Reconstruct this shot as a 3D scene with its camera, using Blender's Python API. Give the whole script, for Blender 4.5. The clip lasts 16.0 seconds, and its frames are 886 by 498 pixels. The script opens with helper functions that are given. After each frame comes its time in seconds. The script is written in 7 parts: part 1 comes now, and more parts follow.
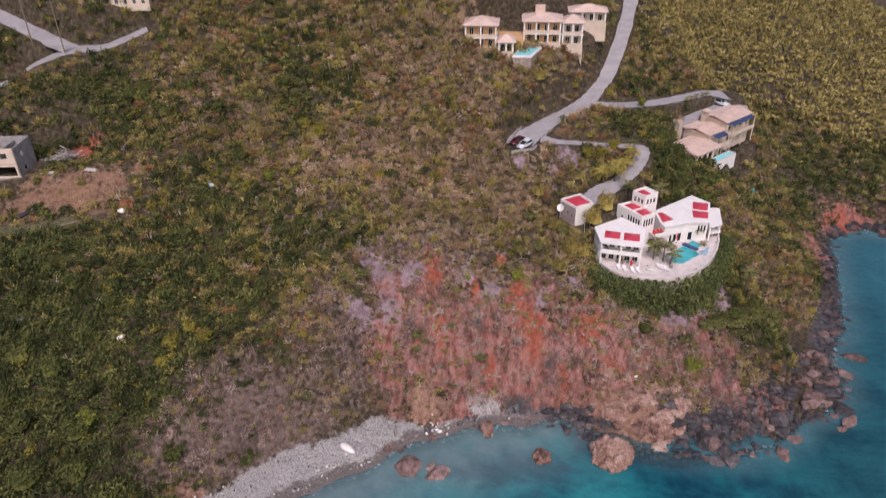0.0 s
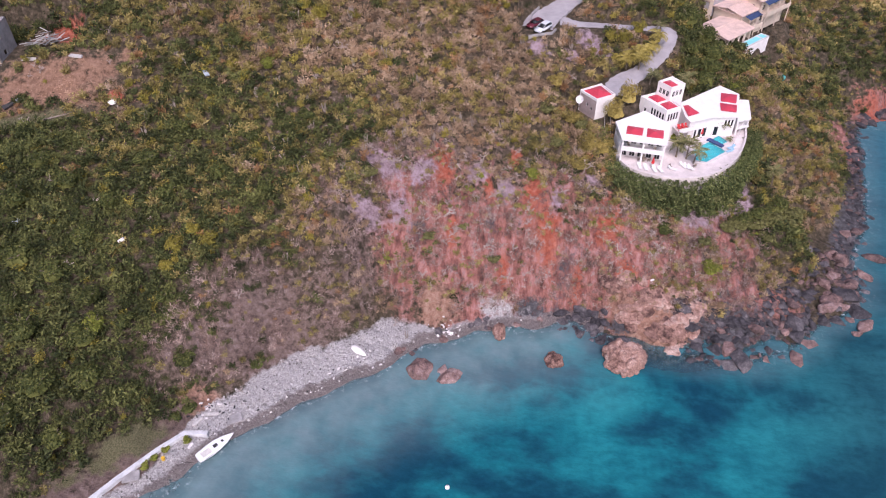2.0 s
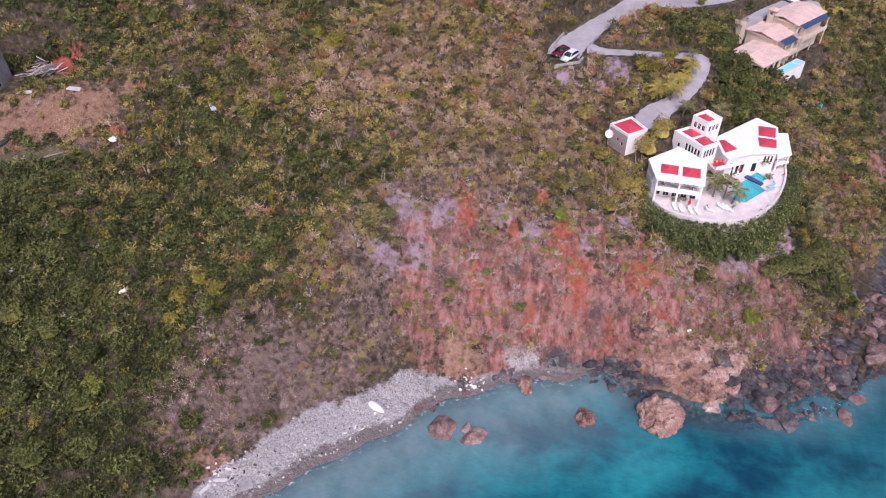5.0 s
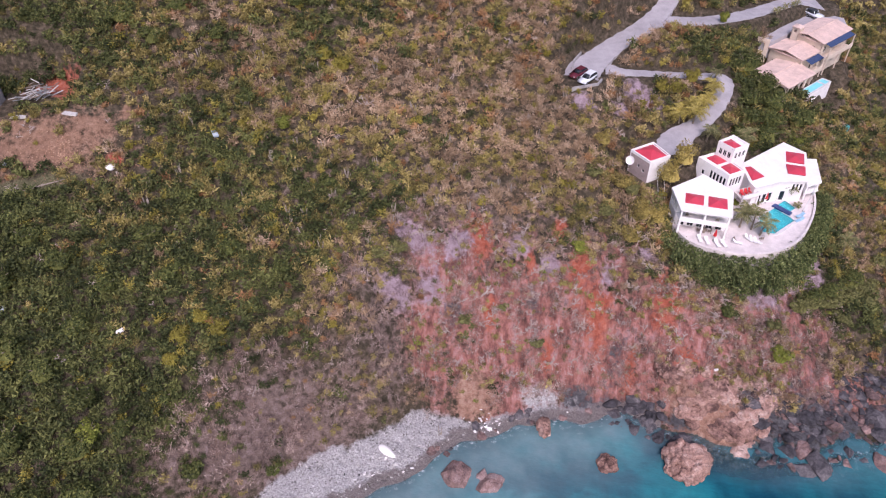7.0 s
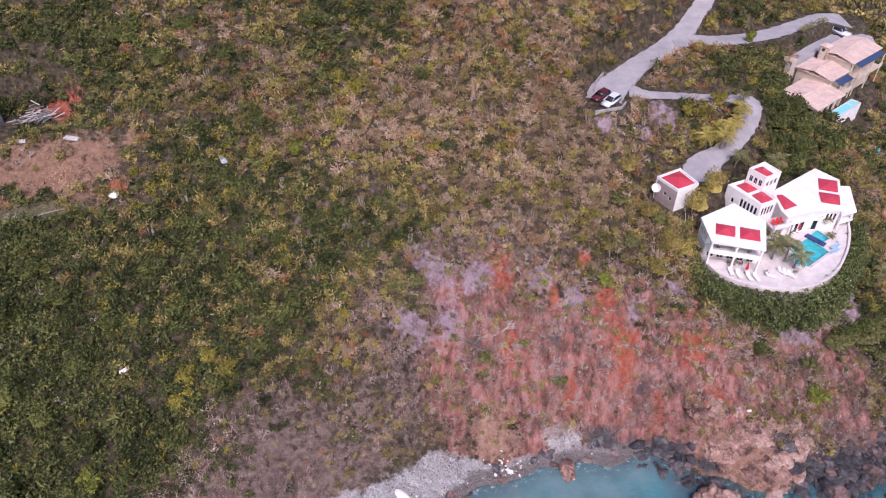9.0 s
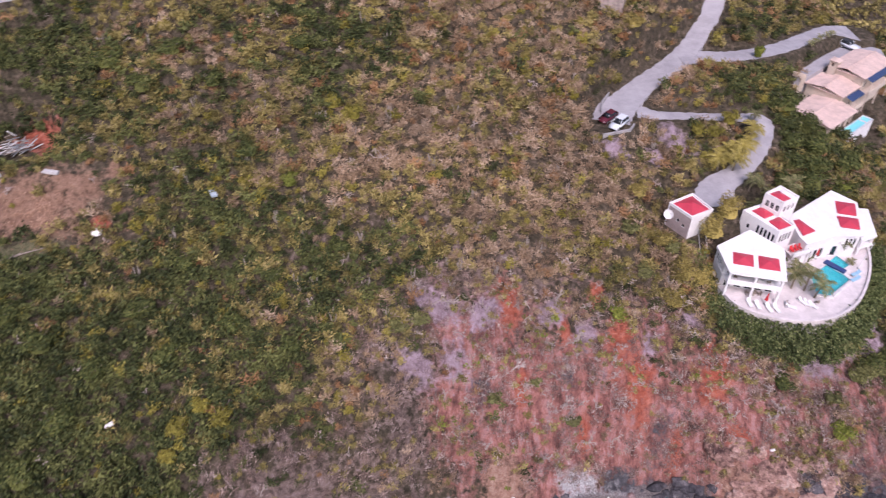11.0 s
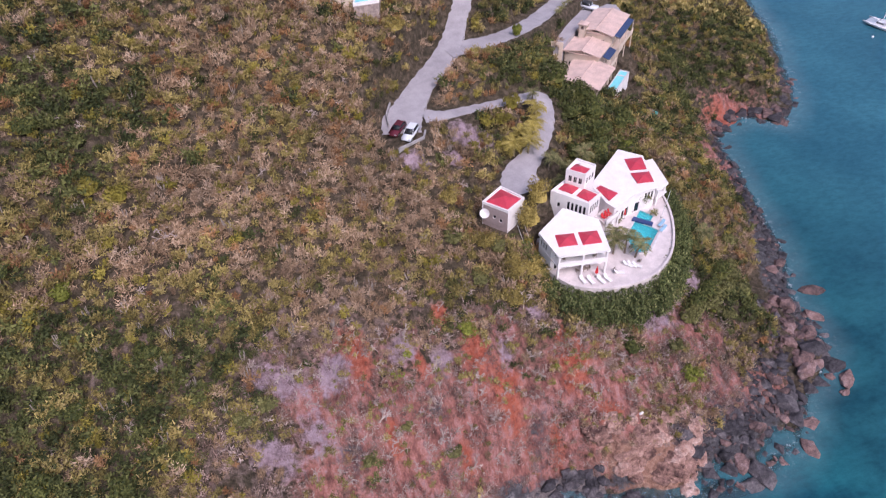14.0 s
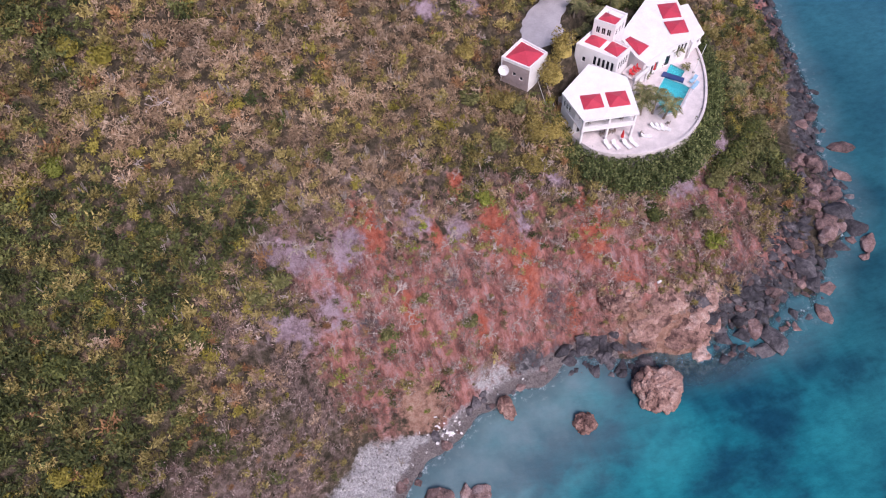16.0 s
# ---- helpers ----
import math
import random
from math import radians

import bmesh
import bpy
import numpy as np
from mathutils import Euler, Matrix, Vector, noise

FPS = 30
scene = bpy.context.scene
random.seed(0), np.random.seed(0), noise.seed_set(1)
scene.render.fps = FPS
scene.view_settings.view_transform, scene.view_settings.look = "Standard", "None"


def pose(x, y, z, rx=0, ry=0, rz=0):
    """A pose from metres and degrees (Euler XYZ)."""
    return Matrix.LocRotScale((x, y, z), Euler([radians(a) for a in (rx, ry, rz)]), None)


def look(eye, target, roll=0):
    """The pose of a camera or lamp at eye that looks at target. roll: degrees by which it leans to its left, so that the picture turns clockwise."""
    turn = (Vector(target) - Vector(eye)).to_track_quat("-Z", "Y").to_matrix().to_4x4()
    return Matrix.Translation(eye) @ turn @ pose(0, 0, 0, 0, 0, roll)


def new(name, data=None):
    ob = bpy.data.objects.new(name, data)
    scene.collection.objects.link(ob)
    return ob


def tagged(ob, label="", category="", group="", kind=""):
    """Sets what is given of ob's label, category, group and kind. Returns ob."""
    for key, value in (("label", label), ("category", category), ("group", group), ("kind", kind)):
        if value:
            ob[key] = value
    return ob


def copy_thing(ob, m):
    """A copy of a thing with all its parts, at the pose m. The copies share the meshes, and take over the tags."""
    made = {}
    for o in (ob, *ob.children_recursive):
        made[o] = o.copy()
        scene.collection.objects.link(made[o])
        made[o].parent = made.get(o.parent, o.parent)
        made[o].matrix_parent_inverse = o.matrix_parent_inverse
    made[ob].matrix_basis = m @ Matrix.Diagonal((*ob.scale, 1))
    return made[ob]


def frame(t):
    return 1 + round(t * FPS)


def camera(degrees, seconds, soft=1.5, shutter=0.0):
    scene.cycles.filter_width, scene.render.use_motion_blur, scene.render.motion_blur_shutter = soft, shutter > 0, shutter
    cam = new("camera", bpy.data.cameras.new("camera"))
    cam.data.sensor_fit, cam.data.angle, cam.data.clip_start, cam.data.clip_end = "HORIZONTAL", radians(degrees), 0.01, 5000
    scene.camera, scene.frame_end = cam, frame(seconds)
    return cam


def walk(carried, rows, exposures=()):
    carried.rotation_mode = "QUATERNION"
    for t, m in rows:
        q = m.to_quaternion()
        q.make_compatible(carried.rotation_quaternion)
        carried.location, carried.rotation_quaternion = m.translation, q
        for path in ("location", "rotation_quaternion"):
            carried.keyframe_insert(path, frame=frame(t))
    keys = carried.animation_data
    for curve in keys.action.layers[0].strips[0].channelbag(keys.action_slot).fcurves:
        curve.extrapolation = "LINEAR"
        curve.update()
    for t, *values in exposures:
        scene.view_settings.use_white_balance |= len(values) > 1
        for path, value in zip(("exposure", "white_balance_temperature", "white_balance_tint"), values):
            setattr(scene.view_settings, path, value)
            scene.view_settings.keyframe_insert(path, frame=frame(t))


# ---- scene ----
cam = camera(63.7, 16.0, soft=1.1, shutter=0.5)
PATH = [
    (0, (12.455, -92.352, 105.453), (12.261, -90.647, 104.426), -1.0),
    (0.5, (11.692, -90.152, 105.893), (11.503, -88.524, 104.747), -1.0),
    (1, (10.918, -87.969, 106.378), (10.737, -86.411, 105.136), -1.0),
    (1.5, (10.154, -85.681, 106.884), (9.976, -84.18, 105.574), -1.0),
    (2, (9.309, -83.536, 107.356), (9.132, -82.051, 106.028), -0.9),
    (2.5, (8.517, -81.411, 107.722), (8.339, -79.929, 106.392), -1.0),
    (3, (7.659, -79.342, 107.997), (7.48, -77.86, 106.666), -1.0),
    (3.5, (6.725, -77.36, 108.089), (6.545, -75.879, 106.757), -1.0),
    (4, (5.823, -75.355, 108.199), (5.643, -73.874, 106.867), -1.0),
    (6.5, (1.442, -64.674, 108.676), (1.26, -63.193, 107.344), -0.9),
    (7, (0.728, -62.486, 108.748), (0.544, -61.005, 107.415), -1.0),
    (7.5, (-0.131, -60.39, 108.825), (-0.316, -58.911, 107.492), -1.0),
    (8, (-1.076, -58.427, 108.88), (-1.262, -56.947, 107.547), -1.0),
    (8.5, (-2.208, -56.63, 108.822), (-2.394, -55.148, 107.492), -0.9),
    (10.8, (-6.8, -47.851, 108.512), (-6.983, -46.36, 107.191), -0.8),
    (11, (-7.028, -46.778, 108.474), (-7.18, -45.285, 107.152), -0.9),
    (11.5, (-7.578, -44.488, 108.771), (-7.547, -42.991, 107.444), -1.4),
    (12, (-8.522, -42.368, 109.062), (-8.225, -40.907, 107.729), -1.9),
    (12.2, (-8.839, -41.52, 109.02), (-8.469, -40.076, 107.686), -2.0),
    (12.35, (-9.077, -40.884, 108.987), (-8.678, -39.448, 107.654), -2.1),
    (12.5, (-9.315, -40.248, 108.955), (-8.91, -38.813, 107.622), -2.1),
    (13, (-9.782, -38.133, 108.772), (-9.375, -36.697, 107.44), -2.1),
    (13.5, (-10.094, -36.164, 108.511), (-9.685, -34.727, 107.182), -2.1),
    (14, (-10.346, -34.312, 108.321), (-9.943, -32.893, 106.971), -2.2),
    (14.1, (-10.36, -33.821, 108.357), (-9.965, -32.424, 106.981), -2.2),
    (14.3, (-10.389, -32.838, 108.428), (-10.034, -31.562, 106.929), -2.4),
    (14.5, (-10.417, -31.855, 108.499), (-10.103, -30.707, 106.891), -2.6),
    (14.6, (-10.435, -31.294, 108.53), (-10.135, -30.195, 106.886), -2.6),
    (14.7, (-10.454, -30.732, 108.562), (-10.16, -29.661, 106.899), -2.6),
    (15, (-10.508, -29.049, 108.656), (-10.216, -27.981, 106.99), -2.6),
    (15.5, (-10.522, -26.66, 108.733), (-10.23, -25.6, 107.063), -2.5),
    (16, (-10.613, -24.403, 108.763), (-10.319, -23.346, 107.091), -2.4),
]
walk(cam, [(t, look(eye, target, roll)) for t, eye, target, roll in PATH], exposures=[(0, 0.17, 6300, 14), (0.5, 0.4, 6050, 16), (1.0, 0.64, 5870, 19), (2.0, 0.61, 5870, 19), (7.0, 0.59, 5800, 19), (11.5, 0.59, 5760, 19), (13.0, 0.49, 5740, 19), (16, 0.50, 5780, 19)])

# ---- light: after sunset, soft sky with a wide low glow ----
world = bpy.data.worlds.new("world")
scene.world = world
world.use_nodes = True
wn = world.node_tree
wn.nodes.clear()
sky = wn.nodes.new("ShaderNodeTexSky")
sky.sky_type = "NISHITA"
sky.sun_disc = False
sky.sun_elevation = radians(38)
sky.sun_rotation = radians(171)
sky.air_density, sky.dust_density, sky.ozone_density = 1.0, 3.0, 1.0
bg = wn.nodes.new("ShaderNodeBackground")
bg.inputs["Strength"].default_value = 0.10
wo = wn.nodes.new("ShaderNodeOutputWorld")
wn.links.new(sky.outputs[0], bg.inputs[0])
wn.links.new(bg.outputs[0], wo.inputs[0])
sun = new("sun", bpy.data.lights.new("sun", "SUN"))
sun.data.energy = 2.6
sun.data.angle = radians(24)
sun.data.color = (1.0, 0.86, 0.84)
sun.matrix_world = look((14, -90, 130), (0, 0, 0))


# ---- materials ----
def mat(name, rough=0.8, metal=0.0):
    m = bpy.data.materials.new(name)
    m.use_nodes = True
    n = m.node_tree
    b = n.nodes["Principled BSDF"]
    b.inputs["Roughness"].default_value = rough
    b.inputs["Metallic"].default_value = metal
    return m, n, b


def node(n, kind, **props):
    x = n.nodes.new(kind)
    for k, v in props.items():
        if k in x.inputs:
            x.inputs[k].default_value = v
    return x


def ramp(n, fac, stops, mode="LINEAR"):
    r = n.nodes.new("ShaderNodeValToRGB")
    r.color_ramp.interpolation = mode
    e = r.color_ramp.elements
    while len(e) > 1:
        e.remove(e[-1])
    e[0].position, e[0].color = stops[0][0], (*stops[0][1], 1)
    for p, c in stops[1:]:
        q = e.new(p)
        q.color = (*c, 1)
    n.links.new(fac, r.inputs[0])
    return r.outputs[0]


def place(n):
    g = n.nodes.new("ShaderNodeNewGeometry")
    return g.outputs["Position"]


def tex_noise(n, scale, detail=4.0, rough=0.6, vec=None, stretch=None):
    t = node(n, "ShaderNodeTexNoise", Scale=scale, Detail=detail, Roughness=rough)
    v = vec or place(n)
    if stretch:
        mp = n.nodes.new("ShaderNodeMapping")
        mp.inputs["Scale"].default_value = stretch
        n.links.new(v, mp.inputs[0])
        v = mp.outputs[0]
    n.links.new(v, t.inputs["Vector"])
    return t.outputs["Fac"]


def mix(n, fac, a, b, kind="MIX"):
    x = n.nodes.new("ShaderNodeMix")
    x.data_type, x.blend_type = "RGBA", kind
    for s, v in ((x.inputs[0], fac), (x.inputs[6], a), (x.inputs[7], b)):
        if isinstance(v, (int, float)):
            s.default_value = v
        elif isinstance(v, tuple):
            s.default_value = (*v, 1)
        else:
            n.links.new(v, s)
    return x.outputs[2]


def math_node(n, op, a, b=0.0, c=0.0, clamp=False):
    x = n.nodes.new("ShaderNodeMath")
    x.operation, x.use_clamp = op, clamp
    for s, v in zip(x.inputs, (a, b, c)):
        if isinstance(v, (int, float)):
            s.default_value = v
        else:
            n.links.new(v, s)
    return x.outputs[0]


def attr(n, name):
    a = n.nodes.new("ShaderNodeAttribute")
    a.attribute_name = name
    return a.outputs["Fac"]


def bump(n, b, height, strength=0.4, distance=0.1):
    x = node(n, "ShaderNodeBump", Strength=strength, Distance=distance)
    n.links.new(height, x.inputs["Height"])
    n.links.new(x.outputs[0], b.inputs["Normal"])


def plain(name, color, rough=0.7, metal=0.0, vary=0.12, scale=2.0, grain=25.0, relief=0.15):
    """A painted, plastered or plain surface with stains and grain."""
    m, n, b = mat(name, rough, metal)
    dark = tuple(c * (1 - vary * 1.6) for c in color)
    light = tuple(min(1, c * (1 + vary * 0.5)) for c in color)
    big = ramp(n, tex_noise(n, scale, 5, 0.65), [(0.3, dark), (0.62, light)])
    fine = ramp(n, tex_noise(n, grain, 3), [(0.3, (0.86,) * 3), (0.7, (1.0,) * 3)])
    n.links.new(mix(n, 1.0, big, fine, "MULTIPLY"), b.inputs["Base Color"])
    bump(n, b, tex_noise(n, grain, 4), relief, 0.02)
    return m


def leaves(name, stops, patch=0.12, patch_dark=0.7, plants=True, spread=0.55):
    """Foliage: each plant has its own tone, each leaf varies about it."""
    m, n, b = mat(name, 0.75)
    g = n.nodes.new("ShaderNodeNewGeometry")
    tone = g.outputs["Random Per Island"]
    if plants:
        tone = math_node(n, "ADD", math_node(n, "MULTIPLY", attr(n, "plant"), spread), math_node(n, "MULTIPLY", tone, 1 - spread))
    tone = math_node(n, "ADD", tone, math_node(n, "MULTIPLY", math_node(n, "SUBTRACT", tex_noise(n, 4.5, 4, 0.75), 0.5), 1.3), clamp=True)
    col = ramp(n, tone, stops)
    pn = ramp(n, tex_noise(n, patch, 4, 0.6), [(0.36, (patch_dark,) * 3), (0.64, (1.12, 1.1, 1.05))])
    n.links.new(mix(n, 1.0, col, pn, "MULTIPLY"), b.inputs["Base Color"])
    b.inputs["Specular IOR Level"].default_value = 0.2
    return m


M_DRY = leaves("dry_scrub", [(0.05, (0.15, 0.102, 0.065)), (0.4, (0.30, 0.206, 0.132)), (0.65, (0.42, 0.298, 0.20)), (0.95, (0.55, 0.43, 0.325))])
M_OLIVE = leaves("olive_scrub", [(0.05, (0.085, 0.073, 0.027)), (0.4, (0.205, 0.17, 0.058)), (0.7, (0.33, 0.27, 0.092)), (0.95, (0.46, 0.37, 0.165))])
M_GREEN = leaves("green_scrub", [(0.1, (0.022, 0.03, 0.012)), (0.45, (0.06, 0.072, 0.024)), (0.9, (0.175, 0.18, 0.06))])
M_YELLOW = leaves("yellow_scrub", [(0.1, (0.15, 0.13, 0.025)), (0.5, (0.25, 0.215, 0.04)), (0.9, (0.34, 0.29, 0.075))])
M_RUST = leaves("rust_scrub", [(0.1, (0.15, 0.075, 0.035)), (0.5, (0.30, 0.16, 0.075)), (0.9, (0.42, 0.26, 0.14))])
M_LIME = leaves("lime_leaves", [(0.0, (0.09, 0.111, 0.014)), (0.5, (0.16, 0.178, 0.03)), (1.0, (0.24, 0.246, 0.05))], plants=False)
M_HEDGE = leaves("hedge_leaves", [(0.0, (0.03, 0.044, 0.015)), (0.5, (0.078, 0.1, 0.033)), (0.8, (0.15, 0.17, 0.06)), (1.0, (0.26, 0.27, 0.12))], plants=False)
M_TREE = leaves("tree_leaves", [(0.0, (0.028, 0.038, 0.012)), (0.5, (0.062, 0.075, 0.02)), (1.0, (0.135, 0.14, 0.04))], plants=False)
M_TREEY = leaves("golden_tree_leaves", [(0.0, (0.10, 0.078, 0.02)), (0.5, (0.215, 0.165, 0.045)), (1.0, (0.36, 0.29, 0.09))], plants=False)
M_SLOPE_TREE = leaves("slope_tree_leaves", [(0.0, (0.055, 0.058, 0.02)), (0.5, (0.125, 0.125, 0.042)), (1.0, (0.21, 0.20, 0.08))], plants=False)
M_TWIG = plain("dead_twigs", (0.47, 0.385, 0.345), 0.8, vary=0.2)
M_TWIG_TAN = plain("dry_twigs", (0.36, 0.27, 0.215), 0.8, vary=0.3)
M_BARK = plain("bark", (0.20, 0.16, 0.12), 0.9, vary=0.25, scale=4)
M_PALM = leaves("palm_leaves", [(0.0, (0.07, 0.08, 0.03)), (0.5, (0.16, 0.165, 0.065)), (1.0, (0.33, 0.28, 0.14))], plants=False)
M_PALMY = leaves("golden_palm_leaves", [(0.0, (0.18, 0.15, 0.03)), (0.5, (0.32, 0.26, 0.06)), (1.0, (0.42, 0.35, 0.12))], plants=False)


def ground_material():
    m, n, b = mat("hillside_soil", 0.95)
    b.inputs["Specular IOR Level"].default_value = 0.15
    big, mid, fine = tex_noise(n, 0.16, 5, 0.6), tex_noise(n, 0.9, 5, 0.65), tex_noise(n, 5.0, 4, 0.7)
    litter = ramp(n, mid, [(0.3, (0.04, 0.035, 0.023)), (0.5, (0.105, 0.084, 0.057)), (0.72, (0.23, 0.175, 0.13))])
    streak = tex_noise(n, 1.0, 5, 0.65, stretch=(0.8, 0.4, 0.25))
    pink = ramp(n, streak, [(0.3, (0.115, 0.056, 0.049)), (0.42, (0.29, 0.128, 0.108)), (0.52, (0.45, 0.20, 0.168)), (0.6, (0.54, 0.282, 0.252)), (0.72, (0.41, 0.272, 0.286))])
    orange = ramp(n, mid, [(0.3, (0.32, 0.08, 0.048)), (0.5, (0.50, 0.145, 0.09)), (0.75, (0.56, 0.26, 0.2))])
    purple = ramp(n, mid, [(0.3, (0.285, 0.195, 0.219)), (0.7, (0.54, 0.413, 0.476))])
    tan = ramp(n, mid, [(0.28, (0.2, 0.11, 0.0788)), (0.5, (0.4, 0.23, 0.168)), (0.72, (0.55, 0.37, 0.284))])
    shingle = ramp(n, tex_noise(n, 3.2, 5, 0.75), [(0.3, (0.27, 0.245, 0.24)), (0.52, (0.55, 0.52, 0.515)), (0.72, (0.84, 0.82, 0.82))])
    wet = ramp(n, fine, [(0.3, (0.16, 0.135, 0.127)), (0.7, (0.33, 0.285, 0.272))])
    earth = ramp(n, mid, [(0.3, (0.11, 0.078, 0.066)), (0.55, (0.25, 0.18, 0.157)), (0.75, (0.37, 0.283, 0.265))])
    clay = ramp(n, mid, [(0.3, (0.23, 0.125, 0.08)), (0.7, (0.43, 0.27, 0.19))])
    grass = ramp(n, fine, [(0.3, (0.09, 0.09, 0.045)), (0.7, (0.23, 0.21, 0.12))])
    slate = ramp(n, mid, [(0.3, (0.05, 0.048, 0.053)), (0.7, (0.18, 0.172, 0.182))])
    patchy = tex_noise(n, 0.38, 4, 0.65)
    col = litter
    for name, c in (("earth", earth), ("soil", pink), ("orange", orange), ("purple", purple), ("tan", tan), ("slate", slate), ("clay", clay), ("grass", grass), ("beach", shingle), ("wet", wet)):
        a = math_node(n, "ADD", attr(n, name), math_node(n, "MULTIPLY", math_node(n, "SUBTRACT", mid, 0.5), 1.5))
        a = math_node(n, "ADD", a, math_node(n, "MULTIPLY", math_node(n, "SUBTRACT", patchy, 0.5), 1.2))
        a = math_node(n, "MULTIPLY_ADD", a, 2.2, -0.75, clamp=True)
        a = math_node(n, "MULTIPLY", a, math_node(n, "MULTIPLY", attr(n, name), 4.0, clamp=True))
        col = mix(n, a, col, c)
    speck = ramp(n, fine, [(0.28, (0.72,) * 3), (0.6, (1.06,) * 3)])
    n.links.new(mix(n, 1.0, col, speck, "MULTIPLY"), b.inputs["Base Color"])
    bump(n, b, math_node(n, "ADD", math_node(n, "MULTIPLY", mid, 2.0), fine), 1.0, 0.6)
    return m


M_GROUND = ground_material()


def water_material():
    m, n, b = mat("sea_water", 0.12)
    b.inputs["IOR"].default_value = 1.33
    warp = tex_noise(n, 0.05, 5, 0.55, stretch=(1.0, 1.5, 1.0))
    deep = ramp(n, warp, [(0.40, (0.006, 0.045, 0.075)), (0.47, (0.009, 0.075, 0.105)), (0.53, (0.011, 0.12, 0.15)), (0.66, (0.018, 0.18, 0.205))])
    # off: paler far water, the sky's reflection put into the base colour
    off = ramp(n, tex_noise(n, 0.03, 5, 0.6), [(0.35, (0.024, 0.094, 0.133)), (0.7, (0.042, 0.145, 0.186))])
    lee = ramp(n, warp, [(0.38, (0.010, 0.052, 0.072)), (0.6, (0.020, 0.094, 0.115))])
    col = mix(n, attr(n, "lee"), deep, lee)
    col = mix(n, attr(n, "open_sea_sheen"), col, off)
    # light and dark of small waves, multiplied into the water colour
    ripple_tone = ramp(n, tex_noise(n, 0.4, 6, 0.75, stretch=(1.0, 1.8, 1.0)), [(0.35, (0.78, 0.8, 0.82)), (0.6, (1.08,) * 3)])
    col = mix(n, 1.0, col, ripple_tone, "MULTIPLY")
    milky = ramp(n, tex_noise(n, 0.22, 4, 0.6), [(0.3, (0.12, 0.19, 0.20)), (0.7, (0.21, 0.275, 0.285))])
    col = mix(n, math_node(n, "MULTIPLY", attr(n, "milk"), 0.7), col, milky)
    spray = math_node(n, "MULTIPLY_ADD", tex_noise(n, 0.9, 6, 0.7), 5.0, -2.7, clamp=True)
    spray = math_node(n, "MULTIPLY", spray, attr(n, "foam"), clamp=True)
    col = mix(n, spray, col, (0.75, 0.75, 0.76))
    n.links.new(col, b.inputs["Base Color"])
    t1, t2 = tex_noise(n, 0.55, 3, 0.6, stretch=(1.0, 1.7, 1.0)), tex_noise(n, 2.2, 3, 0.6)
    bump(n, b, math_node(n, "ADD", math_node(n, "MULTIPLY", t1, 2.0), math_node(n, "MULTIPLY", t2, 0.4)), 0.22, 0.25)
    tr = n.nodes.new("ShaderNodeBsdfTransparent")
    tr.inputs[0].default_value = (0.75, 0.9, 0.92, 1)
    ms = n.nodes.new("ShaderNodeMixShader")
    n.links.new(math_node(n, "ADD", spray, math_node(n, "MULTIPLY_ADD", attr(n, "depth"), 0.8, math_node(n, "MULTIPLY_ADD", attr(n, "milk"), 0.5, 0.1), clamp=True), clamp=True), ms.inputs[0])
    n.links.new(tr.outputs[0], ms.inputs[1])
    n.links.new(b.outputs[0], ms.inputs[2])
    n.links.new(ms.outputs[0], n.nodes["Material Output"].inputs["Surface"])
    return m


M_WATER = water_material()


def rock_material(name, stops, crack=0.5):
    m, n, b = mat(name, 0.85)
    b.inputs["Specular IOR Level"].default_value = 0.25
    oi = n.nodes.new("ShaderNodeObjectInfo")
    big = tex_noise(n, 0.5, 6, 0.7)
    f = math_node(n, "ADD", big, math_node(n, "MULTIPLY", math_node(n, "SUBTRACT", oi.outputs["Random"], 0.5), 0.22))
    col = ramp(n, f, stops)
    fine = ramp(n, tex_noise(n, 3.5, 5, 0.75), [(0.3, (0.55,) * 3), (0.6, (1.1,) * 3)])
    n.links.new(mix(n, 1.0, col, fine, "MULTIPLY"), b.inputs["Base Color"])
    v = node(n, "ShaderNodeTexVoronoi", Scale=0.9)
    v.feature = "DISTANCE_TO_EDGE"
    n.links.new(place(n), v.inputs["Vector"])
    h = math_node(n, "ADD", math_node(n, "MULTIPLY", math_node(n, "MINIMUM", v.outputs["Distance"], 0.08), 4.0), tex_noise(n, 2.5, 6, 0.7))
    bump(n, b, h, 0.9, 0.3)
    return m


M_ROCK = rock_material("shore_rock", [(0.28, (0.05, 0.036, 0.036)), (0.42, (0.135, 0.09, 0.085)), (0.56, (0.25, 0.158, 0.142)), (0.72, (0.37, 0.275, 0.26))])
M_ROCK_DARK = rock_material("dark_rock", [(0.28, (0.026, 0.025, 0.029)), (0.48, (0.075, 0.068, 0.075)), (0.68, (0.175, 0.155, 0.16))])
M_ROCK_TAN = rock_material("tan_rock", [(0.3, (0.09, 0.05, 0.043)), (0.42, (0.25, 0.146, 0.118)), (0.55, (0.37, 0.228, 0.184)), (0.7, (0.52, 0.385, 0.335))])


# ---- terrain ----
def smooth01(a, b, v):
    t = np.clip((v - a) / (b - a), 0, 1)
    return t * t * (3 - 2 * t)


_rng = np.random.RandomState(11)
_table = _rng.rand(256, 256)


